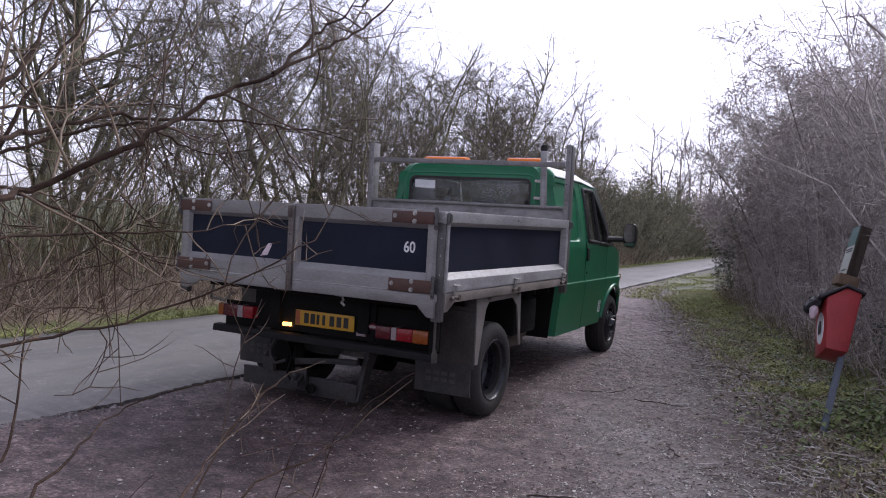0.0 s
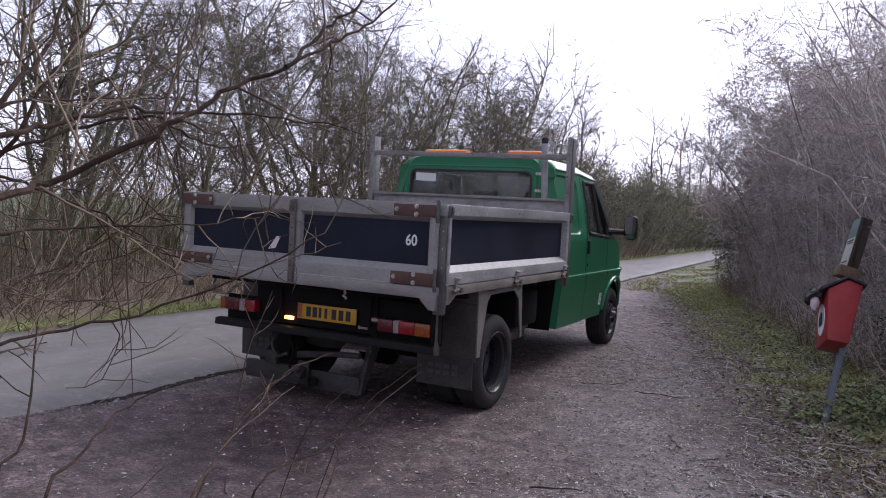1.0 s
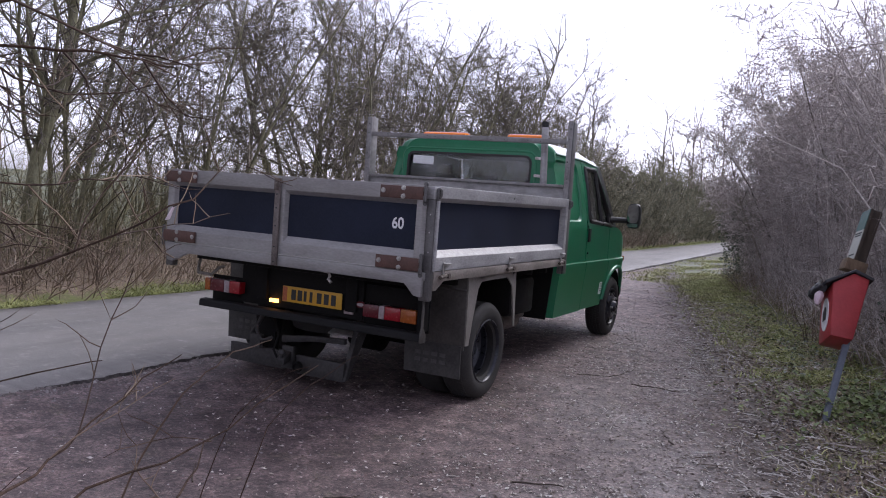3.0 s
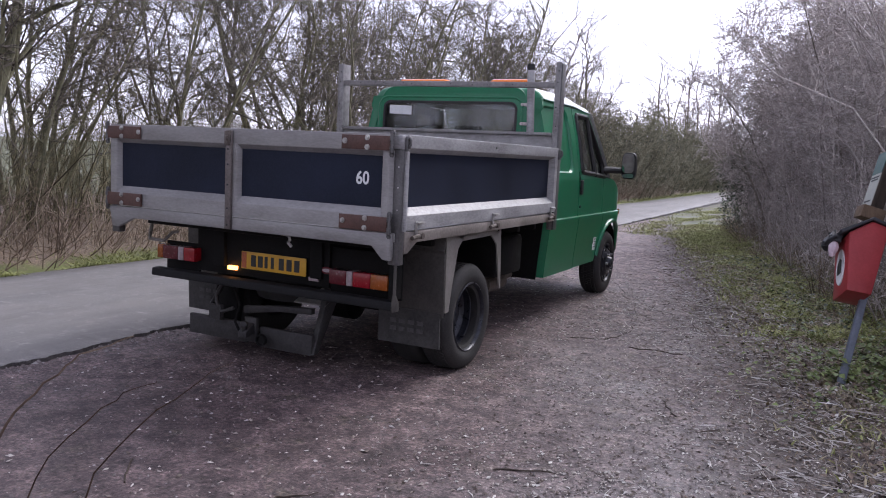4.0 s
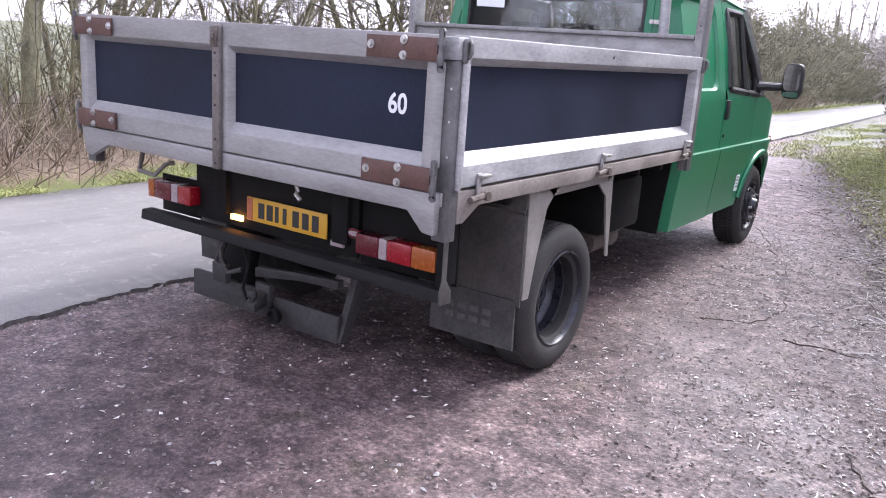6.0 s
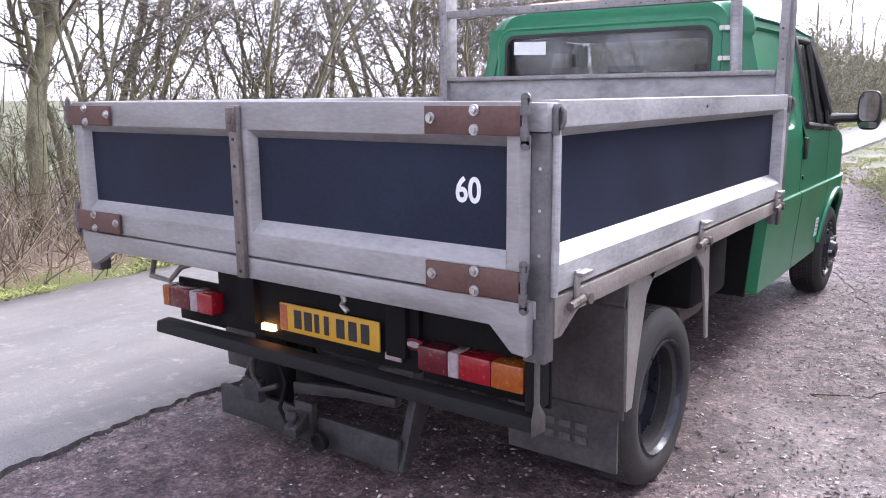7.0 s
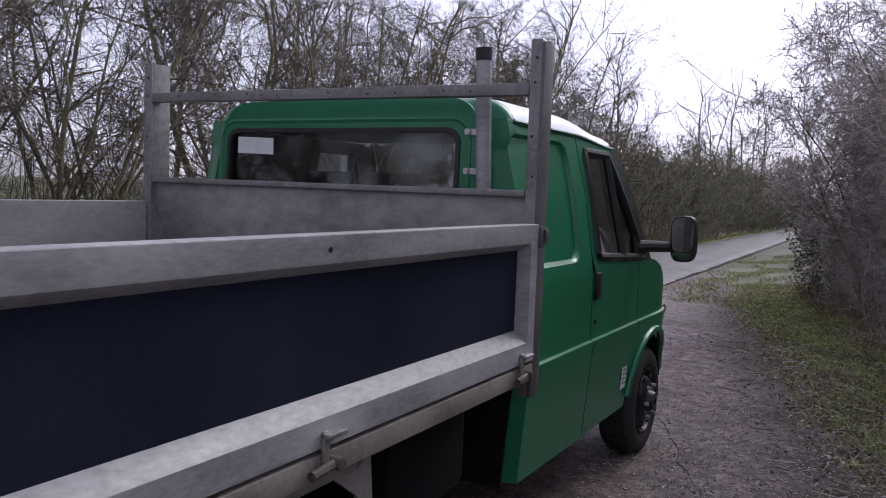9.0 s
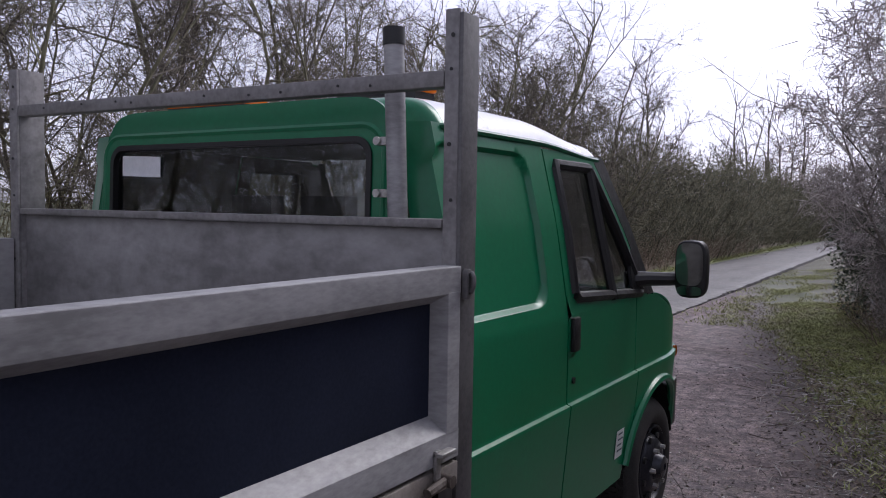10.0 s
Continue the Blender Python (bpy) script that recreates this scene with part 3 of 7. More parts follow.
def levels(a, b, n, *keys):
    """Even heights from a to b with the pressed lines added."""
    z = [a + (b - a) * i / n for i in range(n + 1)]
    for k in keys:
        z = [q for q in z if abs(q - k) > 0.012] + [k - 0.008, k - 0.003, k + 0.003, k + 0.008]
    return sorted(z)


WHEEL_F, WHEEL_R, AXLE_F, AXLE_R = 4.76, 1.18, 0.345, 0.332


def arch_z(y, r=0.455, base=0.40):
    d = y - WHEEL_F
    return max(base, AXLE_F + math.sqrt(r * r - d * d)) if abs(d) < r else base


def spread(a, b, n):
    return [a + (b - a) * i / n for i in range(n + 1)]


def build_truck():
    truck = thing("dropside_truck", (XC, 1.2, 0), "green crew-van dropside truck with an aluminium load bed parked on gravel", "truck")

    # --- cab shell: both sides, back, roof, nose
    for sign in (1, -1):
        g = Geo()
        at = cab_side(sign, True)
        g.sheet(sorted(spread(2.78, 2.815, 3) + spread(2.822, 3.595, 50) + [3.438, 3.442, 3.447, 3.452]), lambda y: 0.40, lambda y: 1.925, levels(0.40, 1.925, 80, 0.897, 1.308, 1.858), at)
        part("side_panel", g, GREEN, truck, solid=0.012, smooth=38)
        g = Geo()
        trim = cab_side(sign)
        g.sheet(spread(2.83, 3.58, 6), lambda y: 0.45, lambda y: 1.90, 12, lambda y, z: (trim(y, z)[0] - sign * 0.05, y, z))
        part("inner_trim", g, BLACK, truck, "dark inner trim")
        g = Geo()
        g.sheet(spread(3.62, 4.38, 6), lambda y: 0.48, lambda y: 1.23, 8, lambda y, z: (trim(y, z)[0] - sign * 0.045, y, z))
        part("door_trim", g, BLACK, truck, "dark inner door trim")
        # wing in front of the door
        g = Geo()
        at = cab_side(sign)
        g.sheet(spread(4.412, 5.40, 44), lambda y: arch_z(y, base=0.44), lambda y: 1.245 - 0.30 * sstep(4.6, 5.55, y), levels(0.42, 1.25, 26, 0.897), at)
        part("front_wing", g, GREEN, truck, solid=0.012)
        g = Geo()
        g.sheet(spread(0, 1, 6), lambda s: 0, lambda s: 1, 8,
                lambda s, k: at(4.578 + 0.09 * s - (0.46 - 0.04 * s) * k, 1.247 + 0.648 * k))
        part("front_pillar", g, BLACK, truck, "black windscreen pillar", solid=0.012)
        g = Geo()
        lip = [(XC + sign * (cab_side(1)(y, arch_z(y))[0] - XC + 0.006), y, arch_z(y)) for y in spread(4.32, 5.20, 30)]
        g.tube(lip, 0.022, 8)
        part("wheel_arch_lip", g, GREEN, truck)
        # door with frame round the window
        door = Geo()
        door.sheet(spread(3.605, 4.404, 30), lambda y: arch_z(y, base=0.405), lambda y: 1.245, levels(0.405, 1.245, 34, 0.897), at)
        outer = [(3.605, 1.245), (3.605, 1.895), (4.115, 1.895), (4.572, 1.245)]
        inner = [(3.685, 1.310), (3.685, 1.838), (4.050, 1.838), (4.475, 1.264)]
        for i in range(4):
            j = (i + 1) % 4
            a, b, c, d = outer[i], outer[j], inner[j], inner[i]
            door.sheet(spread(0, 1, 8), lambda s: 0, lambda s: 1, 2, lambda s, k: at(
                (a[0] + (b[0] - a[0]) * s) * (1 - k) + (d[0] + (c[0] - d[0]) * s) * k,
                (a[1] + (b[1] - a[1]) * s) * (1 - k) + (d[1] + (c[1] - d[1]) * s) * k))
        d_ob = part("cab_door", door, GREEN, truck, solid=0.012)
        g = Geo()
        for i in range(4):
            j = (i + 1) % 4
            a, b, c, d = outer[i], outer[j], inner[j], inner[i]
            g.sheet(spread(0, 1, 8), lambda s: 0, lambda s: 1, 2, lambda s, k: Vector(at(
                (a[0] + (b[0] - a[0]) * s) * (1 - k) + (d[0] + (c[0] - d[0]) * s) * k,
                (a[1] + (b[1] - a[1]) * s) * (1 - k) + (d[1] + (c[1] - d[1]) * s) * k)) - Vector((sign * 0.030, 0, 0)))
        part("inner_frame", g, BLACK, d_ob, "black inner window frame", solid=0.004)
        g = Geo()
        ring = inner
        pts = []
        for i in range(4):
            a, b = ring[i], ring[(i + 1) % 4]
            pts += [at(a[0] + (b[0] - a[0]) * s, a[1] + (b[1] - a[1]) * s) for s in (0.03, 0.25, 0.5, 0.75, 0.97)]
        pts.append(pts[0])
        g.tube(pts, 0.023, 8)
        g.tube([at(4.05, 1.838), at(4.10, 1.264)], 0.024, 8)
        part("window_gasket", g, BLACK, d_ob, "black rubber window seal")
        g = Geo()
        v = [at(*q) for q in inner]
        g.add([(p[0] - sign * 0.012, p[1], p[2]) for p in v], [(0, 1, 2, 3)])
        part("door_window", g, GLASS, d_ob, solid=0.004).visible_shadow = False
        g = Geo()
        x0 = XC + sign * 0.966
        g.box(min(x0, x0 + sign * 0.022), max(x0, x0 + sign * 0.022), 3.625, 3.690, 1.10, 1.235)
        part("door_handle", g, BLACK, d_ob, "black door handle", bevel=0.006)
        g = Geo()
        cyl(g, "x", (XC + sign * 0.966, 3.655, 0.985), 0.013, 0, sign * 0.012)
        part("door_lock", g, BLACK, d_ob)
        if sign > 0:
            g = Geo()
            g.add([at(4.18, 0.525), at(4.275, 0.525), at(4.275, 0.655), at(4.18, 0.655)], [(0, 1, 2, 3)])
            for p in range(len(g.v)):
                g.v[p] = (g.v[p][0] + 0.004, g.v[p][1], g.v[p][2])
            lab = part("door_sticker", g, WHITE, d_ob, "small white sticker with unreadable lines", solid=0.001)
            g = Geo()
            for k in range(4):
                g.add([(p[0] + 0.0025, p[1], p[2]) for p in (at(4.195, 0.555 + 0.026 * k), at(4.262 - 0.012 * (k % 2), 0.555 + 0.026 * k), at(4.262 - 0.012 * (k % 2), 0.564 + 0.026 * k), at(4.195, 0.564 + 0.026 * k))], [(0, 1, 2, 3)])
            for p in range(len(g.v)):
                g.v[p] = (g.v[p][0] + 0.004, g.v[p][1], g.v[p][2])
            part("sticker_print", g, POST_GREY, d_ob)
        # mirror on its arm
        mir = Geo()
        xa, xm = XC + sign * 0.93, XC + sign * 1.195
        head = []
        for ang in spread(0, 2 * math.pi, 24)[:-1]:
            cx, cz = math.cos(ang), math.sin(ang)
            head.append((xm + 0.073 * math.copysign(abs(cx) ** 0.55, cx), 1.387 + 0.134 * math.copysign(abs(cz) ** 0.55, cz)))
        mir.prism("y", head, 4.48, 4.55)
        mir.prism("y", [(xm + (p[0] - xm) * 0.75, 1.385 + (p[1] - 1.385) * 0.8) for p in head], 4.55, 4.59)
        m_ob = part("door_mirror", mir, BLACK, truck, "black plastic door mirror", bevel=0.008)
        g = Geo()
        g.tube([(xa - sign * 0.02, 4.40, 1.325), (xa + sign * 0.08, 4.45, 1.335), (xm - sign * 0.06, 4.52, 1.335)], [0.045, 0.034, 0.03], 10)
        part("mirror_arm", g, BLACK, m_ob)
        g = Geo()
        g.add([Vector(at(*q)) + Vector((sign * 0.012, 0, 0)) for q in ((4.33, 1.27), (4.575, 1.255), (4.40, 1.475), (4.36, 1.45))], [(0, 1, 2, 3)])
        part("mirror_mount", g, BLACK, d_ob, "black plastic mirror mounting plate", solid=0.016)
        g = Geo()
        g.prism("y", [(xm + (p[0] - xm) * 0.84, 1.41 + (p[1] - 1.385) * 0.74) for p in head], 4.472, 4.478)
        g.v = [(p[0], p[1] - 0.008 + sign * 0.065 * (p[0] - xm) - 0.01 * (p[2] - 1.41), p[2]) for p in g.v]
        part("mirror_glass", g, MIRROR, m_ob)
        g = Geo()
        g.prism("y", [(xm + (p[0] - xm) * 0.78, 1.287 + (p[1] - 1.385) * 0.16) for p in head], 4.470, 4.478)
        part("wide_mirror", g, MIRROR, m_ob)

    # back wall of the cab with its window opening
    g = Geo()
    wx0, wx1, wz0, wz1 = -0.745, 0.545, 1.30, 1.865
    hw = lambda z: cab_half(z) - 0.12
    crease = (0.58, 0.893, 0.901)
    o = [(XC - hw(0.4), 0.40), (XC - hw(1.24), 1.24), (XC - hw(1.93), 1.925), (XC + hw(1.93), 1.925), (XC + hw(1.24), 1.24), (XC + hw(0.4), 0.40)]
    def wall_y(z):
        return 2.78 + 0.03 * max(z - 1.3, 0)
    def lay(pts):
        return [(p[0], wall_y(p[1]), p[1]) for p in pts]
    i0, i1, i2, i3 = (wx0, wz0), (wx0, wz1), (wx1, wz1), (wx1, wz0)
    low_wall = [o[0]] + [(XC - hw(z), z) for z in crease] + [o[1], i0, i3, o[4]] + [(XC + hw(z), z) for z in crease[::-1]] + [o[5]]
    g.add(lay(low_wall), [tuple(range(len(low_wall)))])
    g.add(lay([o[1], o[2], i1, i0]), [(0, 1, 2, 3)])
    top = [(XC + (cab_half(1.93) - 0.12) * u, 1.925 + 0.088 * (1 - abs(u) ** 16)) for u in [math.sin(a) for a in spread(math.pi / 2, -math.pi / 2, 40)]]
    g.add(lay([i1, i2] + top), [tuple(range(len(top) + 2))])
    g.add(lay([o[3], o[4], i3, i2]), [(0, 1, 2, 3)])
    back_wall = part("cab_back", g, GREEN, truck, solid=0.015)
    # black sheet added as the shade that the load bed throws here
    g = Geo()
    v = [(XC + q * (cab_half(z) - 0.055), y, z) for y in (2.762, 2.776) for z in (0.385, 0.58, 0.893, 0.975) for q in (-1, 1)]
    g.add(v, [(2 * k + a, 2 * k + a + 1, 2 * k + a + 3, 2 * k + a + 2) for a in (0, 8) for k in range(3)] + [(q + 2 * k, q + 2 * k + 2, q + 2 * k + 10, q + 2 * k + 8) for q in (0, 1) for k in range(3)] + [(0, 1, 9, 8), (6, 7, 15, 14)])
    part("cab_shade_panel", g, CHASSIS, back_wall, "black sheet standing for the shade on the lower cab back")
    # raised rim round the back window
    def rounded(x0, x1, z0, z1, r, n=6):
        pts = []
        for cx, cz, a0 in ((x1 - r, z1 - r, 0), (x0 + r, z1 - r, 90), (x0 + r, z0 + r, 180), (x1 - r, z0 + r, 270)):
            pts += [(cx + r * math.cos(radians(a0 + 90 * k / n)), cz + r * math.sin(radians(a0 + 90 * k / n))) for k in range(n + 1)]
        return pts
    g = Geo()
    loop = rounded(wx0 - 0.065, wx1 + 0.065, wz0 - 0.06, wz1 + 0.055, 0.09)
    loop.append(loop[0])
    g.tube([(p[0], wall_y(p[1]) - 0.004, p[1]) for p in loop], 0.016, 8)
    part("window_pressing", g, GREEN, back_wall)
    g = Geo()
    loop = rounded(wx0, wx1, wz0, wz1, 0.055)
    ring2 = rounded(wx0 - 0.02, wx1 + 0.02, wz0 - 0.02, wz1 + 0.02, 0.068)
    n = len(loop)
    v = [(p[0], wall_y(p[1]) - 0.022, p[1]) for p in ring2] + [(p[0], wall_y(p[1]) - 0.022, p[1]) for p in loop] + [(p[0], wall_y(p[1]) + 0.01, p[1]) for p in loop] + [(p[0], wall_y(p[1]) + 0.004, p[1]) for p in ring2]
    f = [(a * n + i, a * n + (i + 1) % n, b * n + (i + 1) % n, b * n + i) for a, b in ((0, 1), (1, 2), (3, 0)) for i in range(n)]
    g.add(v, f)
    part("window_gasket", g, BLACK, back_wall, "black rubber window seal")
    g = Geo()
    g.add([(p[0], wall_y(p[1]) + 0.002, p[1]) for p in loop], [tuple(range(n))])
    part("back_window", g, GLASS, back_wall, "tinted back window", solid=0.004).visible_shadow = False
    g = Geo()
    g.add([(-0.705, wall_y(1.80) - 0.008, 1.765), (-0.475, wall_y(1.80) - 0.008, 1.758), (-0.475, wall_y(1.84) - 0.008, 1.838), (-0.705, wall_y(1.84) - 0.008, 1.845)], [(0, 1, 2, 3)])
    part("window_sticker", g, WHITE, back_wall, "white rectangular window sticker", solid=0.002)

    # roof: a green rear lip and a white panel
    def roof_at(s, k):
        y = 2.795 + (4.185 - 2.795) * s
        half = cab_half(1.93) - 0.12 * sstep(0.05, 0.0, s)
        u = math.sin((k - 0.5) * math.pi)
        fall = 0.045 * sstep(0.55, 1.0, s) + 0.010 * sstep(0.12, 0.0, s)
        return (XC + half * u, y, 1.925 + (0.100 - 0.6 * fall) * (1 - abs(u) ** 16) - 0.75 * fall)
    g = Geo()
    g.sheet(spread(0.075, 1, 22), lambda s: 0, lambda s: 1, 48, roof_at)
    roof = part("cab_roof", g, ROOF_WHITE, truck, "glossy white cab roof", solid=0.014, smooth=60)
    g = Geo()
    g.sheet(spread(0, 0.074, 6), lambda s: 0, lambda s: 1, 48, roof_at)
    part("roof_lip", g, GREEN, roof, "green rear lip of the roof", solid=0.014, smooth=60)
    for sign in (1, -1):
        g = Geo()
        g.tube([(XC + sign * (cab_half(1.93) + 0.008 - 0.12 * sstep(2.865, 2.80, y)), y, 1.914 - 0.034 * sstep(3.56, 4.185, y)) for y in spread(2.80, 4.19, 18)], 0.011, 6)
        part("roof_gutter", g, GREEN_IN, roof)
    # nose: bonnet, windscreen, front
    g = Geo()
    def nose_at(s, k):
        y = 4.67 + 0.87 * s
        z = 1.25 - 0.30 * sstep(-0.1, 1.0, s) ** 1.3
        u = 2 * k - 1
        half = 0.965 - 0.16 * max(y - 4.86, 0) ** 2 / 0.36
        return (XC + half * u, y, z + 0.03 * (1 - u * u))
    g.sheet(spread(0, 0.86, 12), lambda s: 0, lambda s: 1, 14, nose_at)
    part("bonnet", g, GREEN, truck, solid=0.012)
    g = Geo()
    g.prism("x", [(5.34, 0.40), (5.50, 0.42), (5.54, 0.62), (5.44, 0.97), (5.38, 0.97)], XC - 0.78, XC + 0.78)
    part("front_bumper", g, BLACK, truck, bevel=0.02)
    g = Geo()
    g2 = Geo()
    g2.prism("x", [(5.12, 0.40), (5.36, 0.42), (5.38, 0.70), (5.24, 0.66)], XC - 0.905, XC - 0.77)
    part("bumper_corner", g2, BLACK, truck, bevel=0.02)
    g.prism("x", [(5.12, 0.40), (5.36, 0.42), (5.38, 0.70), (5.24, 0.66)], XC + 0.77, XC + 0.905)
    part("bumper_corner", g, BLACK, truck, bevel=0.02)
    g = Geo()
    cyl(g, "x", (XC + 0.935, 5.17, 0.88), 0.03, 0, 0.012)
    part("side_indicator", g, AMBER_LENS, truck)
    g = Geo()
    g.add([(XC - 0.93, 4.67, 1.25), (XC + 0.93, 4.67, 1.25), (XC + 0.78, 4.185, 1.925), (XC - 0.78, 4.185, 1.925)], [(0, 1, 2, 3)])
    part("windscreen", g, GLASS, truck, solid=0.005).visible_shadow = False
    g = Geo()
    g.box(XC - 0.88, XC + 0.88, 4.22, 4.60, 0.95, 1.16)
    g.prism("x", [(4.20, 0.95), (4.24, 1.20), (4.60, 1.22), (4.6, 0.95)], XC + 0.05, XC + 0.75)
    part("dashboard", g, BLACK, truck, bevel=0.02)
    g = Geo()
    ring = []
    for a in spread(0, 2 * math.pi, 24):
        ring.append((XC + 0.42 + 0.19 * math.cos(a), 4.12 - 0.13 * math.sin(a) * 0.6, 1.17 + 0.17 * math.sin(a)))
    g.tube(ring, 0.014, 8)
    g.tube([(XC + 0.23, 4.12, 1.17), (XC + 0.42, 4.15, 1.15), (XC + 0.61, 4.12, 1.17)], 0.012, 6)
    g.tube([(XC + 0.42, 4.15, 1.15), (XC + 0.42, 4.35, 1.05)], 0.02, 6)
    part("steering_wheel", g, BLACK, truck)
    g = Geo()
    g.box(XC - 0.90, XC + 0.90, 2.82, 4.3, 0.42, 0.50)
    part("cab_floor", g, CHASSIS, truck)
    # seats: a driver's seat, a double passenger seat, a rear bench
    for sx, w, y0 in ((0.44, 0.24, 3.60), (-0.16, 0.24, 3.60), (-0.60, 0.22, 3.60)):
        g = Geo()
        g.box(XC + sx - w, XC + sx + w, y0, y0 + 0.48, 0.72, 0.88)
        g.prism("x", [(y0 - 0.10, 1.50), (y0 - 0.01, 1.50), (y0 + 0.14, 0.86), (y0 + 0.0, 0.86)], XC + sx - w + 0.02, XC + sx + w - 0.02)
        g.box(XC + sx - w * 0.8, XC + sx + w * 0.8, y0 + 0.05, y0 + 0.4, 0.49, 0.73)
        s_ob = part("seat", g, SEAT, truck, bevel=0.035)
        g = Geo()
        g.box(XC + sx - 0.13, XC + sx + 0.13, y0 - 0.14, y0 - 0.05, 1.54, 1.70)
        g.tube([(XC + sx - 0.06, y0 - 0.09, 1.48), (XC + sx - 0.06, y0 - 0.09, 1.56)], 0.008)
        g.tube([(XC + sx + 0.06, y0 - 0.09, 1.48), (XC + sx + 0.06, y0 - 0.09, 1.56)], 0.008)
        part("headrest", g, SEAT, s_ob, bevel=0.03)
    g = Geo()
    g.box(XC - 0.86, XC + 0.86, 2.85, 3.3, 0.5, 0.9)
    g.prism("x", [(2.84, 1.42), (2.93, 1.42), (3.03, 0.88), (2.86, 0.88)], XC - 0.84, XC + 0.84)
    part("rear_bench", g, SEAT, truck, bevel=0.03)
    g = Geo()
    g.box(XC - 0.76, XC + 0.76, 2.86, 4.0, 1.895, 1.905)
    part("headlining", g, SEAT, truck)
    # amber light bars on the roof
    for x0, x1 in ((-0.75, -0.27), (0.19, 0.56)):
        g = Geo()
        g.prism("x", [(3.03, 2.062), (3.17, 2.062), (3.165, 2.092), (3.13, 2.106), (3.07, 2.106), (3.035, 2.092)], x0, x1)
        b = part("beacon_light", g, BEACON, truck, "low amber beacon bar on the cab roof", bevel=0.012)
        g = Geo()
        g.box(x0 + 0.01, x1 - 0.01, 3.04, 3.16, 1.985, 2.063)
        part("beacon_base", g, BLACK, b)

    # --- load body: deck, corner posts, headboard, rack
    g = Geo()
    g.box(XL + 0.03, XR - 0.03, 0.06, 2.60, 0.925, 0.975)
    part("deck", g, BOARD_IN, truck, "scuffed load deck", bevel=0.004)
    g = Geo()
    for y in spread(0.3, 2.4, 6):
        g.box(XL + 0.1, XR - 0.1, y - 0.025, y + 0.025, 0.85, 0.925)
    g.box(-0.50, -0.41, 0.30, 4.3, 0.62, 0.85)
    g.box(0.27, 0.36, 0.30, 4.3, 0.62, 0.85)
    part("chassis_frame", g, CHASSIS, truck, bevel=0.006)
    for xs, name in ((XR, 1), (XL, -1)):
        g = Geo()
        a, b = (xs - 0.07, xs) if name > 0 else (xs, xs + 0.07)
        g.box(a, b - 0.002, 0.066, 0.118, 0.80, 1.424) if name > 0 else g.box(a + 0.002, b, 0.066, 0.118, 0.80, 1.424)
        cp = part("corner_post", g, DARK_STEEL, truck, "dark grey metal corner post", bevel=0.005)
        g = Geo()
        g.box(a, b - 0.001, 0.058, 0.118, 1.4245, 1.499)
        part("post_cap", g, ALU, cp, bevel=0.004)
        for z in (1.10, 1.22, 1.33):
            part("post_hole", cyl(Geo(), "y", ((a + b) / 2 + 0.012, 0.0645, z), 0.0045, 0, 0.003, 8), STEEL, cp)
        # rack upright: a narrow back face with rivet holes and a deep side, darker on the right
        g = Geo()
        if name > 0:
            a, b = 0.963, 1.008
            g.box(a, b, 2.572, 2.583, 0.84, 2.19)
            g.box(a, a + 0.010, 2.5835, 2.65, 0.84, 2.19)
        else:
            a, b = -1.140, -1.085
            g.box(a, b, 2.572, 2.583, 0.84, 2.19)
        up = part("rack_upright", g, ALU_DULL, truck, "tall aluminium angle upright with rivet holes", bevel=0.003)
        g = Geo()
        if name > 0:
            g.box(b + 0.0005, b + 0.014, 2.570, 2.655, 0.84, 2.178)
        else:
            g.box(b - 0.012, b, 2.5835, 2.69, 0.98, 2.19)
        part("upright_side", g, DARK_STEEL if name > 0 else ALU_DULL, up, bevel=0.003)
        for k, z in enumerate((1.18, 1.42, 1.68, 1.83, 2.03, 2.12)):
            g = cyl(Geo(), "y", ((a + b) / 2 + 0.004 * (k % 3 - 1), 2.569, z), 0.005 + 0.001 * (k % 2), 0, 0.004, 10)
            part("rivet", g, INK, up)
    g = Geo()
    g.prism("y", [(-1.084, 2.000), (0.959, 1.985), (0.959, 2.030), (-1.084, 2.044)], 2.574, 2.586)
    g.prism("y", [(-1.084, 2.000), (0.959, 1.985), (0.959, 1.992), (-1.084, 2.007)], 2.5865, 2.626)
    bar = part("rack_crossbar", g, ALU_DULL, truck, "aluminium crossbar with small drilled holes", bevel=0.003)
    random.seed(5)
    for k in range(9):
        g = cyl(Geo(), "y", (XL + 0.25 + k * 0.215 + random.uniform(-0.09, 0.09), 2.571, 2.018 - 0.0015 * k + random.uniform(-0.006, 0.01)), 0.0045, 0, 0.004, 8)
        part("bolt_hole", g, INK, bar)
    g = Geo()
    g.box(-1.10, 0.958, 2.606, 2.619, 0.98, 1.602)
    hb = part("headboard", g, HEADBOARD, truck, "scuffed aluminium headboard behind the cab", bevel=0.003)
    g = Geo()
    g.box(-1.084, 0.958, 2.576, 2.64, 1.603, 1.628)
    part("headboard_cap", g, ALU_DULL, hb, bevel=0.004)
    g = Geo()
    g.tube([(0.735, 2.70, 0.90), (0.725, 2.70, 1.60), (0.70, 2.70, 2.185)], 0.031, 14)
    pole = part("upright_pole", g, ALU, truck, "round aluminium pole clamped beside the cab")
    g = Geo()
    g.tube([(0.702, 2.70, 2.14), (0.70, 2.70, 2.192)], 0.034, 14)
    part("pole_cap", g, BLACK, pole)
    for z in (1.70, 1.86):
        g = Geo()
        g.box(0.62, 0.70, 2.715, 2.76, z - 0.012, z + 0.012)
        cyl(g, "y", (0.635, 2.705, z), 0.013, 0, 0.05, 12)
        part("pole_clamp", g, STEEL, pole)

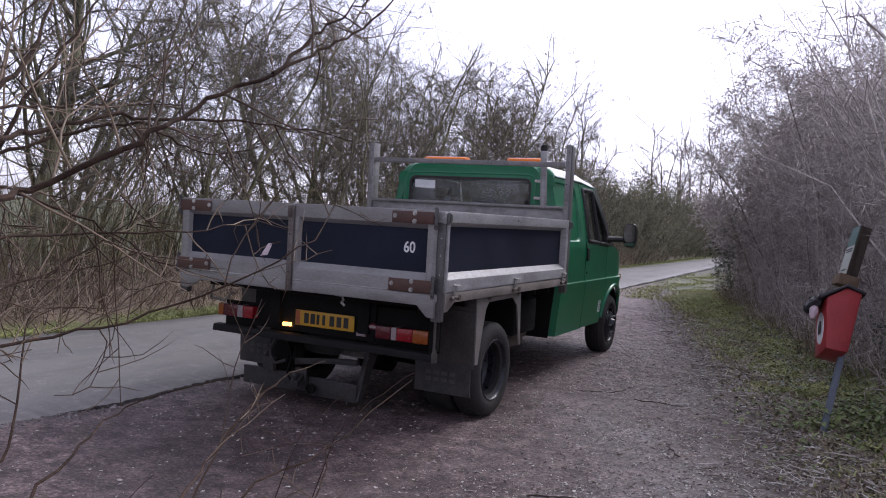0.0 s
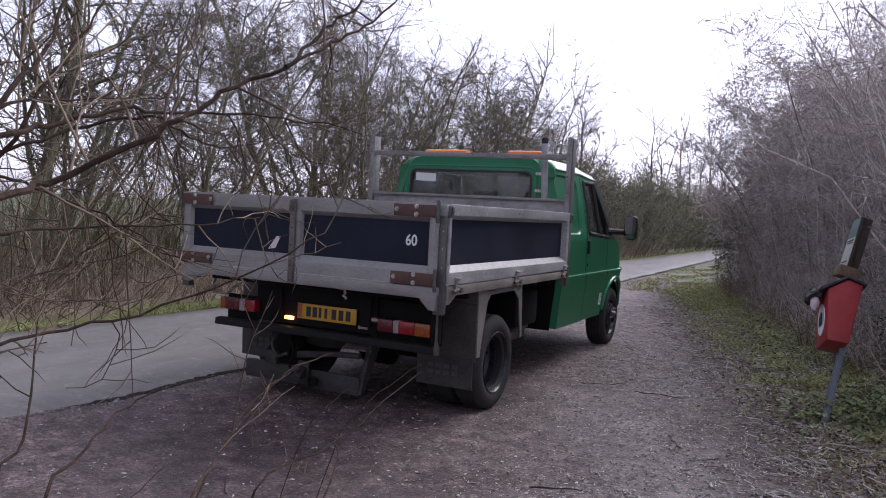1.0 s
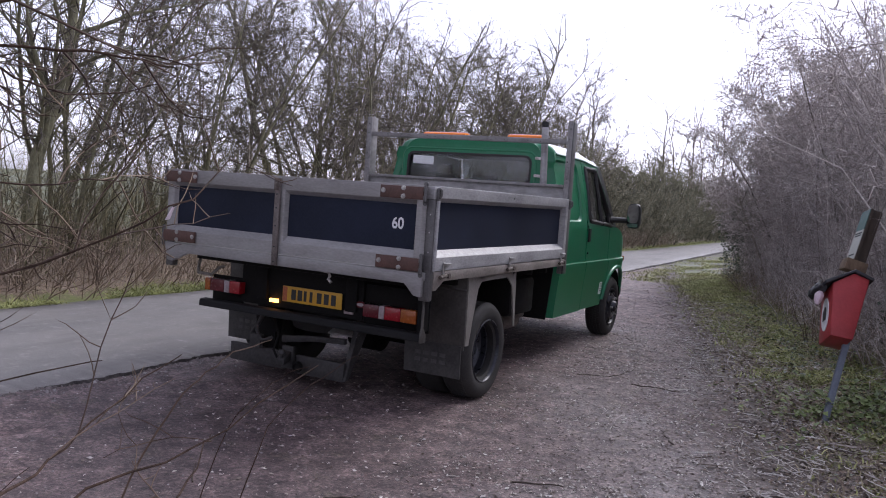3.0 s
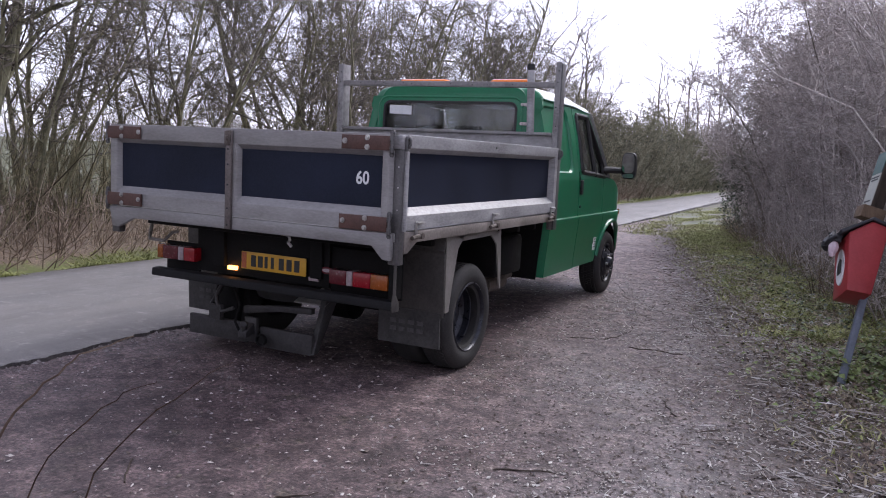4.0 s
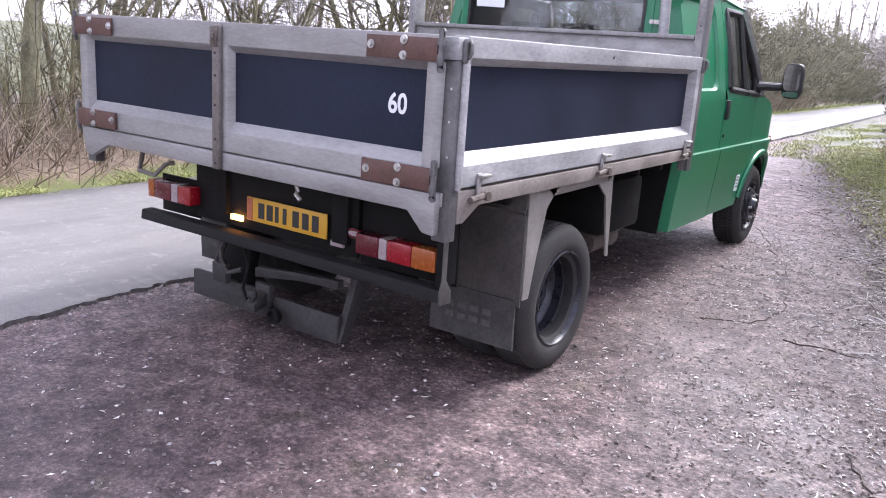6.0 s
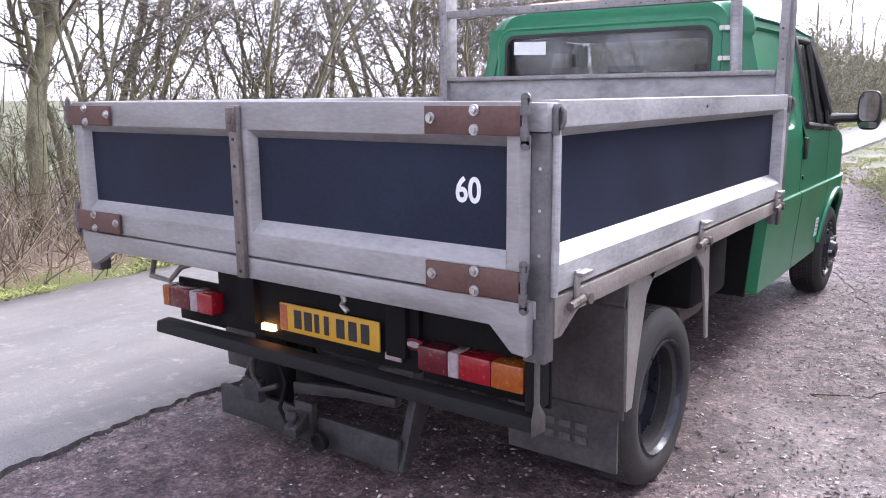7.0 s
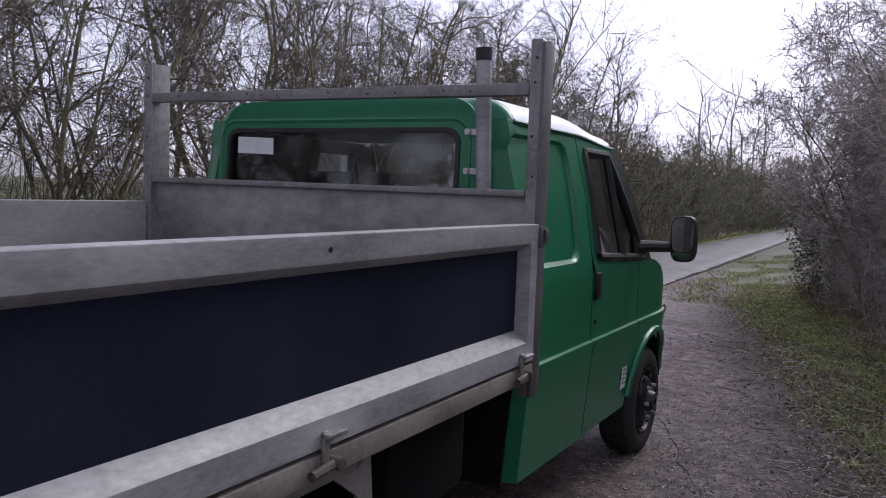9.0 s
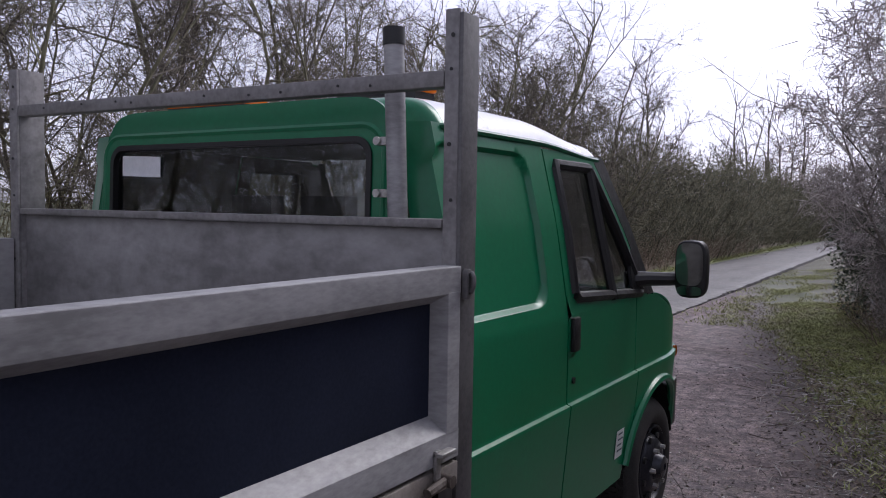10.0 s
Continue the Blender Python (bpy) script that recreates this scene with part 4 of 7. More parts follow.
    # a board of the load bed: rails, recessed panel, sloping ledge. place(a, out, z) puts it in the world
    def board(name, label, length, place, stiles, split=None, rails=(1.425, 1.503, 1.125, 1.062, 0.985), depth=0.034, metal=ALU):
        zt0, zt1, zp, zl, zb = rails
        host = Geo()
        cuts = [0.0] + ([split] if split else []) + [length]
        def blockp(g, a0, a1, o0, o1, z0, z1):
            v = [place(a, o, z) for z in (z0, z1) for o in (o0, o1) for a in (a0, a1)]
            return g.add(v, [(0, 2, 3, 1), (4, 5, 7, 6), (0, 1, 5, 4), (2, 6, 7, 3), (0, 4, 6, 2), (1, 3, 7, 5)])
        def strip(g, prof, a0, a1):
            n = len(prof)
            v = [place(a0, o, z) for o, z in prof] + [place(a1, o, z) for o, z in prof]
            return g.add(v, [tuple(range(n)), tuple(range(2 * n - 1, n - 1, -1))] + [(i, i + n, (i + 1) % n + n, (i + 1) % n) for i in range(n)])
        strip(host, [(0, zb), (0, zl), (-depth, zp), (-depth - 0.008, zp), (-depth - 0.008, zb)], 0, length)
        ob = part(name, host, metal, truck, label, bevel=0.003, smooth=18)
        g = Geo()
        strip(g, [(0, zt0), (0, zt1), (-depth - 0.008, zt1), (-depth - 0.008, zt0 - 0.028), (-depth, zt0 - 0.028)], 0, length)
        part("top_rail", g, metal, ob, bevel=0.003, smooth=18)
        for a0, a1 in zip(cuts, cuts[1:]):
            g = Geo()
            blockp(g, a0 + 0.004, a1 - 0.004, -depth - 0.006, -depth + 0.001, zp - 0.004, zt0 - 0.024)
            part("panel", g, NAVY, ob, "dark navy board panel")
        g = Geo()
        blockp(g, 0.002, length - 0.002, -depth - 0.014, -depth - 0.0085, zb, zt1 - 0.002)
        part("inner_lining", g, BOARD_IN, ob)
        for a0, a1 in stiles:
            g = Geo()
            strip2 = [(a0, 0.001), (a1, 0.001), (a1 + 0.014, -depth), (a0 - 0.014, -depth)]
            v = [place(a, o, z) for z in (zl - 0.004, zt0 + 0.004) for a, o in strip2]
            g.add(v, [(0, 1, 2, 3), (7, 6, 5, 4), (0, 4, 5, 1), (1, 5, 6, 2), (2, 6, 7, 3), (3, 7, 4, 0)])
            part("stile", g, metal, ob, bevel=0.002, smooth=18)
        return ob, blockp

    # tailgate, seen from behind: a runs from the left end to the right
    TL, TR = XL + 0.03, XR - 0.060
    tg, blk = board("tailgate", "aluminium tailgate with dark navy panels and brown hinge straps", TR - TL,
                    lambda a, o, z: (TL + a, 0.030 - o, z), ((0.004, 0.062), (0.992, 1.062), (TR - TL - 0.042, TR - TL - 0.003)), 1.027,
                    (1.412, 1.503, 1.108, 1.064, 0.982), metal=ALU_TAIL)
    g = Geo()
    g.box(-0.148, -0.105, 0.008, 0.028, 0.905, 1.490)
    part("tailgate_post", g, POST_DULL, tg, "dull brownish metal middle post", bevel=0.004)
    for z in (0.93, 1.03, 1.17, 1.29, 1.38):
        part("post_rivet", cyl(Geo(), "y", (-0.126, 0.008, z), 0.006, 0, -0.003, 8), INK, tg)
    g = Geo()
    g.box(-0.149, -0.108, -0.002, 0.0075, 1.405, 1.485)
    g.box(-0.139, -0.118, -0.010, -0.0025, 1.432, 1.458)
    part("post_catch", g, RUSTY, tg, bevel=0.003)
    for x0, x1, z0, z1, end in ((0.670, 0.976, 1.415, 1.492, 1), (0.668, 0.976, 0.980, 1.060, 1), (-1.160, -0.862, 1.412, 1.490, -1), (-1.160, -0.850, 0.985, 1.065, -1)):
        g = Geo()
        g.box(x0, x1, 0.014, 0.0285, z0, z1)
        strap = part("hinge_strap", g, BROWN, tg, "brown painted steel hinge strap", bevel=0.003)
        q = (x1 - 0.283, x1 - 0.139, x1 - 0.139) if end > 0 else (x0 + 0.29, x0 + 0.14, x0 + 0.14)
        for bx, bz in zip(q, ((z0 + z1) / 2 + 0.005, z1 - 0.012, z0 + 0.014)):
            g = Geo()
            g.lathe("y", (bx, 0.013, bz), [(0, 0.016), (-0.004, 0.015), (-0.004, 0.009), (-0.012, 0.008)], 12)
            part("bolt", g, STEEL, tg)
        # hinge: a knuckled pin between two drilled tabs
        g = Geo()
        xe = XR - 0.044 if end > 0 else XL + 0.012
        g.lathe("z", (xe, 0.020, 0), [(z0 - 0.012, 0.008), (z0, 0.008), (z0, 0.012), (z0 + 0.024, 0.012), (z0 + 0.024, 0.008), (z1 - 0.024, 0.008), (z1 - 0.024, 0.012), (z1, 0.012), (z1, 0.008), (z1 + 0.016, 0.008)], 12)
        part("hinge_pin", g, DARK_STEEL, tg)
        for zc, up in ((z0 - 0.022, -1), (z1 + 0.018, 1)):
            g = Geo()
            ring = [(xe + 0.014 * math.cos(q), zc + 0.014 * math.sin(q)) for q in spread(0, 2 * math.pi, 14)[:-1]]
            g.prism("y", ring, 0.0215, 0.0285)
            g.box(xe - 0.012, xe + 0.012, 0.0215, 0.0285, min(zc, zc - up * 0.024), max(zc, zc - up * 0.024))
            cyl(g, "y", (xe, 0.0195, zc), 0.006, 0, 0.002, 8)
            part("hinge_tab", g, DARK_STEEL, tg)
    # white figures
    cu = bpy.data.curves.new("figures", "FONT")
    cu.body, cu.size, cu.align_x, cu.offset = "60", 0.098, "CENTER", 0.0024
    tmp = new("figures", cu)
    bpy.context.view_layer.update()
    me = bpy.data.meshes.new_from_object(tmp.evaluated_get(bpy.context.evaluated_depsgraph_get()))
    bpy.data.objects.remove(tmp)
    me.transform(pose(0.784, 0.0615, 1.229, 90, 0, 0) @ Matrix.Scale(0.88, 4, (1, 0, 0)))
    me.materials.clear()
    me.materials.append(WHITE)
    fig = new("painted_number", me)
    fig.parent = tg
    tagged(fig, "white painted figures 60")
    # rear cross rail with the drop ends
    g = Geo()
    g.prism("y", [(XL + 0.02, 0.975), (XL + 0.05, 0.845), (XL + 0.10, 0.84), (XL + 0.235, 0.905), (0.875, 0.900), (0.945, 0.830), (XR - 0.036, 0.825), (XR - 0.036, 0.975)], 0.028, 0.064)
    part("rear_rail", g, ALU_TAIL, truck, "aluminium rear cross rail", bevel=0.004)
    g = Geo()
    g.tube([(0.215, 0.07, 0.906), (0.285, 0.07, 0.900), (0.292, 0.075, 0.872), (0.275, 0.08, 0.855), (0.300, 0.08, 0.835)], 0.009, 8)
    part("rail_hook", g, STEEL, truck)

    # side boards
    for side in (1, -1):
        xs = XR if side > 0 else XL
        ob, blk = board("dropside", "aluminium dropside board with a dark navy panel", 2.445,
                        (lambda a, o, z: (XR + o, 0.122 + a, z)) if side > 0 else (lambda a, o, z: (XL - o, 0.122 + a, z)),
                        ((0.006, 0.016), (2.380, 2.440)), None, (1.434, 1.505, 1.109, 1.066, 0.990), 0.05)
        g = Geo()
        g.prism("x", [(0.119, 0.978), (0.119, 0.86), (0.16, 0.86), (0.26, 0.915), (2.565, 0.915), (2.565, 0.978)], *((XR - 0.032, XR) if side > 0 else (XL, XL + 0.032)))
        part("side_rail", g, RAIL_WARM, truck, "dull brownish deck edge rail", bevel=0.004)
        # rear edge tube with a slotted catch
        g = Geo()
        g.tube([(xs + side * 0.002, 0.104, 0.985), (xs + side * 0.002, 0.104, 1.44)], 0.013, 10)
        part("edge_tube", g, ALU, ob)
        for y in (0.100, 2.588):
            g = Geo()
            ring = [(y + 0.016 * math.cos(q), 1.478 + 0.018 * math.sin(q)) for q in spread(0, math.pi, 8)]
            g.prism("x", [(y + 0.016, 1.415), *ring, (y - 0.016, 1.415)], *sorted((xs - side * 0.004, xs + side * 0.014)))
            g.tube([(xs + side * 0.017, y, 1.432), (xs + side * 0.026, y, 1.45), (xs + side * 0.026, y, 1.475), (xs + side * 0.017, y, 1.488)], 0.007, 8)
            catch = part("slot_catch", g, DARK_STEEL, ob, "dark slotted catch", bevel=0.003)
            g = Geo()
            lo, hi = sorted((xs + side * 0.0142, xs + side * 0.0156))
            g.box(lo, hi, y - 0.006, y + 0.006, 1.428, 1.482)
            part("slot", g, INK, catch)
        g = Geo()
        cyl(g, "x", (xs + side * 0.001, 1.305, 1.468), 0.007, 0, side * 0.002, 10)
        part("drill_hole", g, INK, ob)
        for y in (0.235, 1.30, 2.45):
            g = Geo()
            lo, hi = sorted((xs + side * 0.001, xs + side * 0.012))
            g.box(lo, hi, y - 0.012, y + 0.012, 0.955, 1.035)
            lo, hi = sorted((xs + side * 0.001, xs + side * 0.030))
            g.box(lo, hi, y - 0.012, y + 0.060, 1.018, 1.030)
            part("side_latch", g, STEEL, ob, "worn steel drop latch", bevel=0.003)
            g = Geo()
            g.tube([(xs + side * 0.022, y - 0.07, 0.945), (xs + side * 0.022, y + 0.035, 0.955)], 0.013, 8)
            cyl(g, "x", (xs, y + 0.022, 0.953), 0.017, 0, side * 0.042, 12)
            part("latch_pin", g, RUSTY, ob)

    # --- tail: light bar, lamps, plate
    g = Geo()
    g.prism("x", [(0.30, 0.565), (0.235, 0.560), (0.228, 0.510), (0.31, 0.500)], -0.985, 0.898)
    part("rear_bumper", g, MATT_BLACK, truck, "black steel rear bumper bar", bevel=0.008)
    g = Geo()
    g.box(-0.66, 0.40, 0.325, 0.345, 0.57, 0.90)
    part("light_board", g, CHASSIS, truck, "dirty black light board", bevel=0.004)
    for box in ((0.402, 0.90, 0.345, 0.36, 0.55, 0.82), (-0.96, -0.662, 0.345, 0.36, 0.55, 0.74), (0.862, 0.897, 0.25, 0.344, 0.567, 0.80)):
        part("lamp_mount", Geo().box(*box), CHASSIS, truck, bevel=0.004)
    g = Geo()
    g.prism("x", [(0.236, 0.795), (0.236, 0.60), (0.222, 0.555), (0.222, 0.502), (0.30, 0.498), (0.30, 0.55), (0.262, 0.60), (0.262, 0.795)], 0.900, 0.910)
    part("end_bracket", g, GUARD, truck, "grey metal end bracket of the bumper", bevel=0.004)
    # thin hoop guards outside the tail lamps
    g = Geo()
    g.tube([(-1.07, 0.33, 0.92), (-1.06, 0.29, 0.78), (-1.03, 0.26, 0.750), (-0.90, 0.26, 0.745), (-0.87, 0.30, 0.80), (-0.84, 0.33, 0.81)], 0.012, 8)
    part("lamp_hoop", g, GUARD_EDGE, truck)
    def lamp(segs, z0, z1):
        host = None
        for x0, x1, m, nm in segs:
            g = Geo()
            g.prism("y", [(x0, z0), (x1, z0), (x1, z1), (x0, z1)], 0.262, 0.344)
            ob = part("tail_light" if host is None else nm, g, m, truck if host is None else host, "red and amber tail light" if host is None else "", bevel=0.007)
            host = host or ob
        return host
    lamp(((0.440, 0.562, DARK_RED_LENS, "lens"), (0.563, 0.606, CLEAR_LENS, "reverse_lens"), (0.607, 0.730, RED_LENS, "brake_lens"), (0.731, 0.850, AMBER_LENS, "indicator_lens")), 0.612, 0.700)
    lamp(((-0.728, -0.630, RED_LENS, "lens"), (-0.780, -0.729, CLEAR_LENS, "reverse_lens"), (-0.915, -0.781, DARK_RED_LENS, "brake_lens"), (-0.965, -0.916, AMBER_LENS, "indicator_lens")), 0.628, 0.718)
    g = Geo()
    oval = [(0.392 + 0.042 * math.cos(a), 0.680 + 0.022 * math.sin(a)) for a in spread(0, 2 * math.pi, 20)[:-1]]
    g.prism("y", oval, 0.308, 0.324)
    ov = part("oval_marker", g, DARK_RED_LENS, truck, "small oval red marker")
    g = Geo()
    g.prism("y", [(0.392 + 0.030 * math.cos(a), 0.680 + 0.011 * math.sin(a)) for a in spread(0, 2 * math.pi, 20)[:-1]], 0.3055, 0.3075)
    part("oval_plate", g, CLEAR_LENS, ov)
    g = Geo()
    g.box(-0.264, 0.243, 0.300, 0.308, 0.625, 0.736)
    pl = part("number_plate", g, PLATE, truck, "yellow rear plate with dark bars", bevel=0.002)
    g = Geo()
    g.box(-0.260, -0.222, 0.2985, 0.2998, 0.630, 0.731)
    part("plate_strip", g, PLATE_EDGE, pl)
    for x in (-0.185, -0.130, -0.076, -0.026, 0.036, 0.096, 0.156):
        g = Geo()
        g.box(x, x + (0.040 if x > -0.02 or x < -0.1 else 0.024), 0.2985, 0.2998, 0.644, 0.717)
        part("plate_bar", g, INK, pl)
    g = Geo()
    g.box(-0.385, -0.310, 0.306, 0.324, 0.604, 0.630)
    g.box(-0.38, -0.315, 0.300, 0.306, 0.606, 0.612)
    part("strobe_lamp", g, STROBE, truck, "small lit amber strobe lamp beside the plate", bevel=0.004)
    g = Geo()
    g.box(0.258, 0.332, 0.308, 0.324, 0.602, 0.628)
    part("strobe_lamp", g, CLEAR_LENS, truck, "small unlit strobe lamp beside the plate", bevel=0.004)

    # --- tow gear and under-run bar
    g = Geo()
    g.prism("x", [(0.44, 0.10), (0.47, 0.10), (0.47, 0.235), (0.44, 0.235)], -0.84, -0.33)
    g.prism("x", [(0.44, 0.09), (0.47, 0.09), (0.47, 0.225), (0.44, 0.225)], -0.22, 0.20)
    ur = part("underrun_bar", g, TOW, truck, "grimy steel under-run bar with tow hitch, shaded in its colour", bevel=0.006)
    for x in (0.20, -0.62):
        g = Geo().prism("x", [(0.44, 0.10), (0.49, 0.10), (0.80, 0.60), (0.62, 0.60)], x - 0.02, x + 0.02)
        part("underrun_bracket", g, TOW, ur, bevel=0.005)
    g = Geo()
    g.box(-0.325, -0.225, 0.41, 0.44, 0.12, 0.285)
    g.prism("x", [(0.41, 0.18), (0.33, 0.16), (0.33, 0.20), (0.41, 0.25)], -0.31, -0.24)
    g.lathe("z", (-0.275, 0.345, 0), [(0.19, 0.014), (0.225, 0.014), (0.232, 0.024), (0.25, 0.026), (0.268, 0.018)], 12)
    part("tow_hitch", g, TOW, ur, bevel=0.004)
    g = Geo()
    g.tube([(-0.56, 0.40, 0.50), (-0.54, 0.38, 0.36), (-0.49, 0.38, 0.30), (-0.41, 0.40, 0.33)], 0.014, 8)
    g.tube([(-0.62, 0.42, 0.33), (-0.52, 0.38, 0.44), (-0.46, 0.36, 0.52)], 0.016, 8)
    g.box(-0.60, -0.50, 0.37, 0.41, 0.24, 0.34)
    part("socket_bracket", g, TOW, ur, bevel=0.004)
    g = Geo()
    g.prism("y", [(-0.35, 0.30), (-0.05, 0.345), (0.20, 0.36), (0.20, 0.40), (-0.05, 0.385), (-0.35, 0.35)], 0.43, 0.47)
    part("tow_beam", g, TOW, ur, bevel=0.004)
    g = Geo()
    g.prism("x", [(0.55, 0.395), (0.74, 0.47), (0.74, 0.48), (0.55, 0.405)], -0.03, 0.22)
    part("gusset_plate", g, GUARD_EDGE, ur, "pale dusty gusset plate", bevel=0.002)
    g = Geo()
    g.lathe("y", (-0.155, 0.395, 0.155), [(0, 0.038), (-0.03, 0.040), (-0.032, 0.030), (-0.015, 0.026)], 16)
    part("trailer_socket", g, CHASSIS, ur, "round black trailer socket", bevel=0.002)
    g = Geo()
    g.prism("x", [(0.47, 0.16), (0.52, 0.14), (0.60, 0.58), (0.52, 0.60)], -0.66, -0.46)
    part("hanger_plate", g, CHASSIS, ur, "dark hanger plate", bevel=0.004)
    g = Geo()
    g.tube([(-0.50, 0.44, 0.50), (-0.40, 0.40, 0.46), (-0.34, 0.38, 0.36), (-0.37, 0.37, 0.25), (-0.33, 0.38, 0.17)], 0.009, 7)
    part("trailer_cable", g, CHASSIS, ur, "looped black cable")

    # --- mudguards and flaps
    for side in (1, -1):
        def sx(v):
            return XC + side * (v - XC)
        g = Geo()
        x0, x1 = sorted((sx(0.52), sx(0.985)))
        g.prism("x", [(0.70, 0.915), (0.715, 0.915), (0.730, 0.40), (0.716, 0.40)], x0, x1)
        g.prism("x", [(0.71, 0.80), (0.80, 0.86), (1.45, 0.88), (1.45, 0.895), (0.78, 0.88), (0.69, 0.82)], x0, x1)
        mg = part("mudguard", g, GUARD, truck, "grimy grey sheet-metal mudguard", bevel=0.002)
        g = Geo()
        a, b = sorted((sx(0.980), sx(0.990)))
        g.prism("x", [(0.715, 0.912), (0.98, 0.912), (0.88, 0.82), (0.82, 0.60), (0.783, 0.43), (0.732, 0.43)], a, b)
        g.prism("x", [(0.88, 0.905), (1.50, 0.905), (1.50, 0.875), (0.93, 0.868)], a, b)
        g.prism("x", [(1.40, 0.874), (1.50, 0.874), (1.56, 0.908), (1.605, 0.48), (1.582, 0.48), (1.50, 0.80)], a, b)
        part("guard_edge", g, GUARD_EDGE, mg, "pale metal guard edge and stay")
        g = Geo()
        x0, x1 = sorted((sx(0.53), sx(0.972)))
        g.prism("x", [(0.700, 0.43), (0.712, 0.43), (0.722, 0.20), (0.710, 0.20)], x0, x1)
        part("mud_flap", g, FLAP, mg, "dusty black rubber mud flap")
        for k in range(2):
            for j in range(4):
                w = sx(0.62) + side * j * 0.065
                g = Geo().box(min(w, w + side * 0.045), max(w, w + side * 0.045), 0.6965, 0.6985, 0.335 - 0.05 * k, 0.362 - 0.05 * k)
                part("flap_bar", g, FLAP_WORN, mg)

    # --- wheels
    def tyre_geo(cx, cy, cz, side, R, w):
        g = Geo()
        s = side
        prof = [(0.00, R * 0.645), (0.012 * s, R * 0.68), (0.020 * s, R * 0.80), (0.008 * s, R * 0.93), (-0.014 * s, R * 0.985), (-0.03 * s, R), (-(w - 0.03) * s, R), (-(w - 0.014) * s, R * 0.985), (-(w - 0.008 + 0.016) * s, R * 0.93), (-(w + 0.006) * s, R * 0.8), (-w * s, R * 0.62), (-w * s + 0.02 * s, R * 0.56), (-0.02 * s, R * 0.56)]
        g.lathe("x", (cx, cy, cz), prof, 56, shut=True)
        return g
    def tread(cx, cy, cz, side, R, w):
        g = Geo()
        n = 72
        for ring in range(4):
            o = -0.03 - (w - 0.075) * ring / 3 - 0.008
            for k in range(n):
                a = 2 * math.pi * (k + 0.5 * (ring % 2)) / n
                c, s_ = math.cos(a), math.sin(a)
                t = 0.0095
                p = []
                for (r, da, dx) in ((R + 0.006, -t, -0.013), (R + 0.006, t, -0.013), (R + 0.006, t, 0.013), (R + 0.006, -t, 0.013)):
                    p.append((cx + side * (o + dx), cy + r * c - da * s_, cz + r * s_ + da * c))
                q = [(v[0], v[1] - 0.012 * c, v[2] - 0.012 * s_) for v in p]
                g.add(p + q, [(0, 1, 2, 3), (0, 4, 5, 1), (1, 5, 6, 2), (2, 6, 7, 3), (3, 7, 4, 0)])
        return g
    for side in (1, -1):
        # rear, twin tyres on deep-dished rims
        cx = XC + side * 1.012
        g = tyre_geo(cx, WHEEL_R, AXLE_R, side, 0.358, 0.185)
        wh = part("rear_wheel", g, RUBBER, truck, "twin rear wheel with dusty tyres", smooth=50)
        part("tread", tread(cx, WHEEL_R, AXLE_R, side, 0.354, 0.185), RUBBER, wh, smooth=0)
        part("inner_tyre", tyre_geo(cx - side * 0.235, WHEEL_R, AXLE_R, side, 0.358, 0.185), RUBBER, wh, smooth=50)
        g = Geo()
        s = side
        g.lathe("x", (cx, WHEEL_R, AXLE_R), [(0.010 * s, 0.236), (0.015 * s, 0.228), (0.004 * s, 0.220), (-0.03 * s, 0.214), (-0.036 * s, 0.206), (-0.07 * s, 0.203), (-0.076 * s, 0.194), (-0.12 * s, 0.190), (-0.128 * s, 0.178), (-0.150 * s, 0.165), (-0.155 * s, 0.10), (-0.14 * s, 0.075), (-0.10 * s, 0.068), (-0.095 * s, 0.02), (-0.2 * s, 0.02), (-0.2 * s, 0.21)], 48, shut=True)
        part("rim", g, RIM, wh, smooth=40)
        for k in range(6):
            a = 2 * math.pi * k / 6
            g = Geo()
            g.lathe("x", (cx - s * 0.154, WHEEL_R + 0.115 * math.cos(a), AXLE_R + 0.115 * math.sin(a)), [(0, 0.014), (0.022 * s, 0.013), (0.022 * s, 0.001)], 6)
            part("wheel_nut", g, RUSTY, wh)
        # front, with a standing hub
        cx = XC + side * 0.950
        g = tyre_geo(cx, WHEEL_F, AXLE_F, side, 0.335, 0.185)
        wh = part("front_wheel", g, RUBBER, truck, "front wheel with dusty tyre and dark rim", smooth=50)
        part("tread", tread(cx, WHEEL_F, AXLE_F, side, 0.335, 0.185), RUBBER, wh, smooth=0)
        g = Geo()
        g.lathe("x", (cx, WHEEL_F, AXLE_F), [(0.010 * s, 0.206), (0.014 * s, 0.198), (0.002 * s, 0.19), (-0.05 * s, 0.183), (-0.045 * s, 0.17), (0.00 * s, 0.15), (0.03 * s, 0.125), (0.035 * s, 0.10), (0.03 * s, 0.07), (0.07 * s, 0.055), (0.075 * s, 0.02), (-0.15 * s, 0.02), (-0.15 * s, 0.19)], 48, shut=True)
        part("rim", g, RIM, wh, smooth=40)
        for k in range(8):
            a = 2 * math.pi * (k + 0.5) / 8
            g = Geo()
            g.lathe("x", (cx + s * 0.008, WHEEL_F + 0.152 * math.cos(a), AXLE_F + 0.152 * math.sin(a)), [(0, 0.017), (0.012 * s, 0.016)], 10)
            part("rim_hole", g, INK, wh)
        for k in range(6):
            a = 2 * math.pi * k / 6
            g = Geo()
            g.lathe("x", (cx + s * 0.030, WHEEL_F + 0.102 * math.cos(a), AXLE_F + 0.102 * math.sin(a)), [(0, 0.014), (0.028 * s, 0.012), (0.028 * s, 0.001)], 6)
            part("wheel_nut", g, STEEL, wh)
        g = Geo()
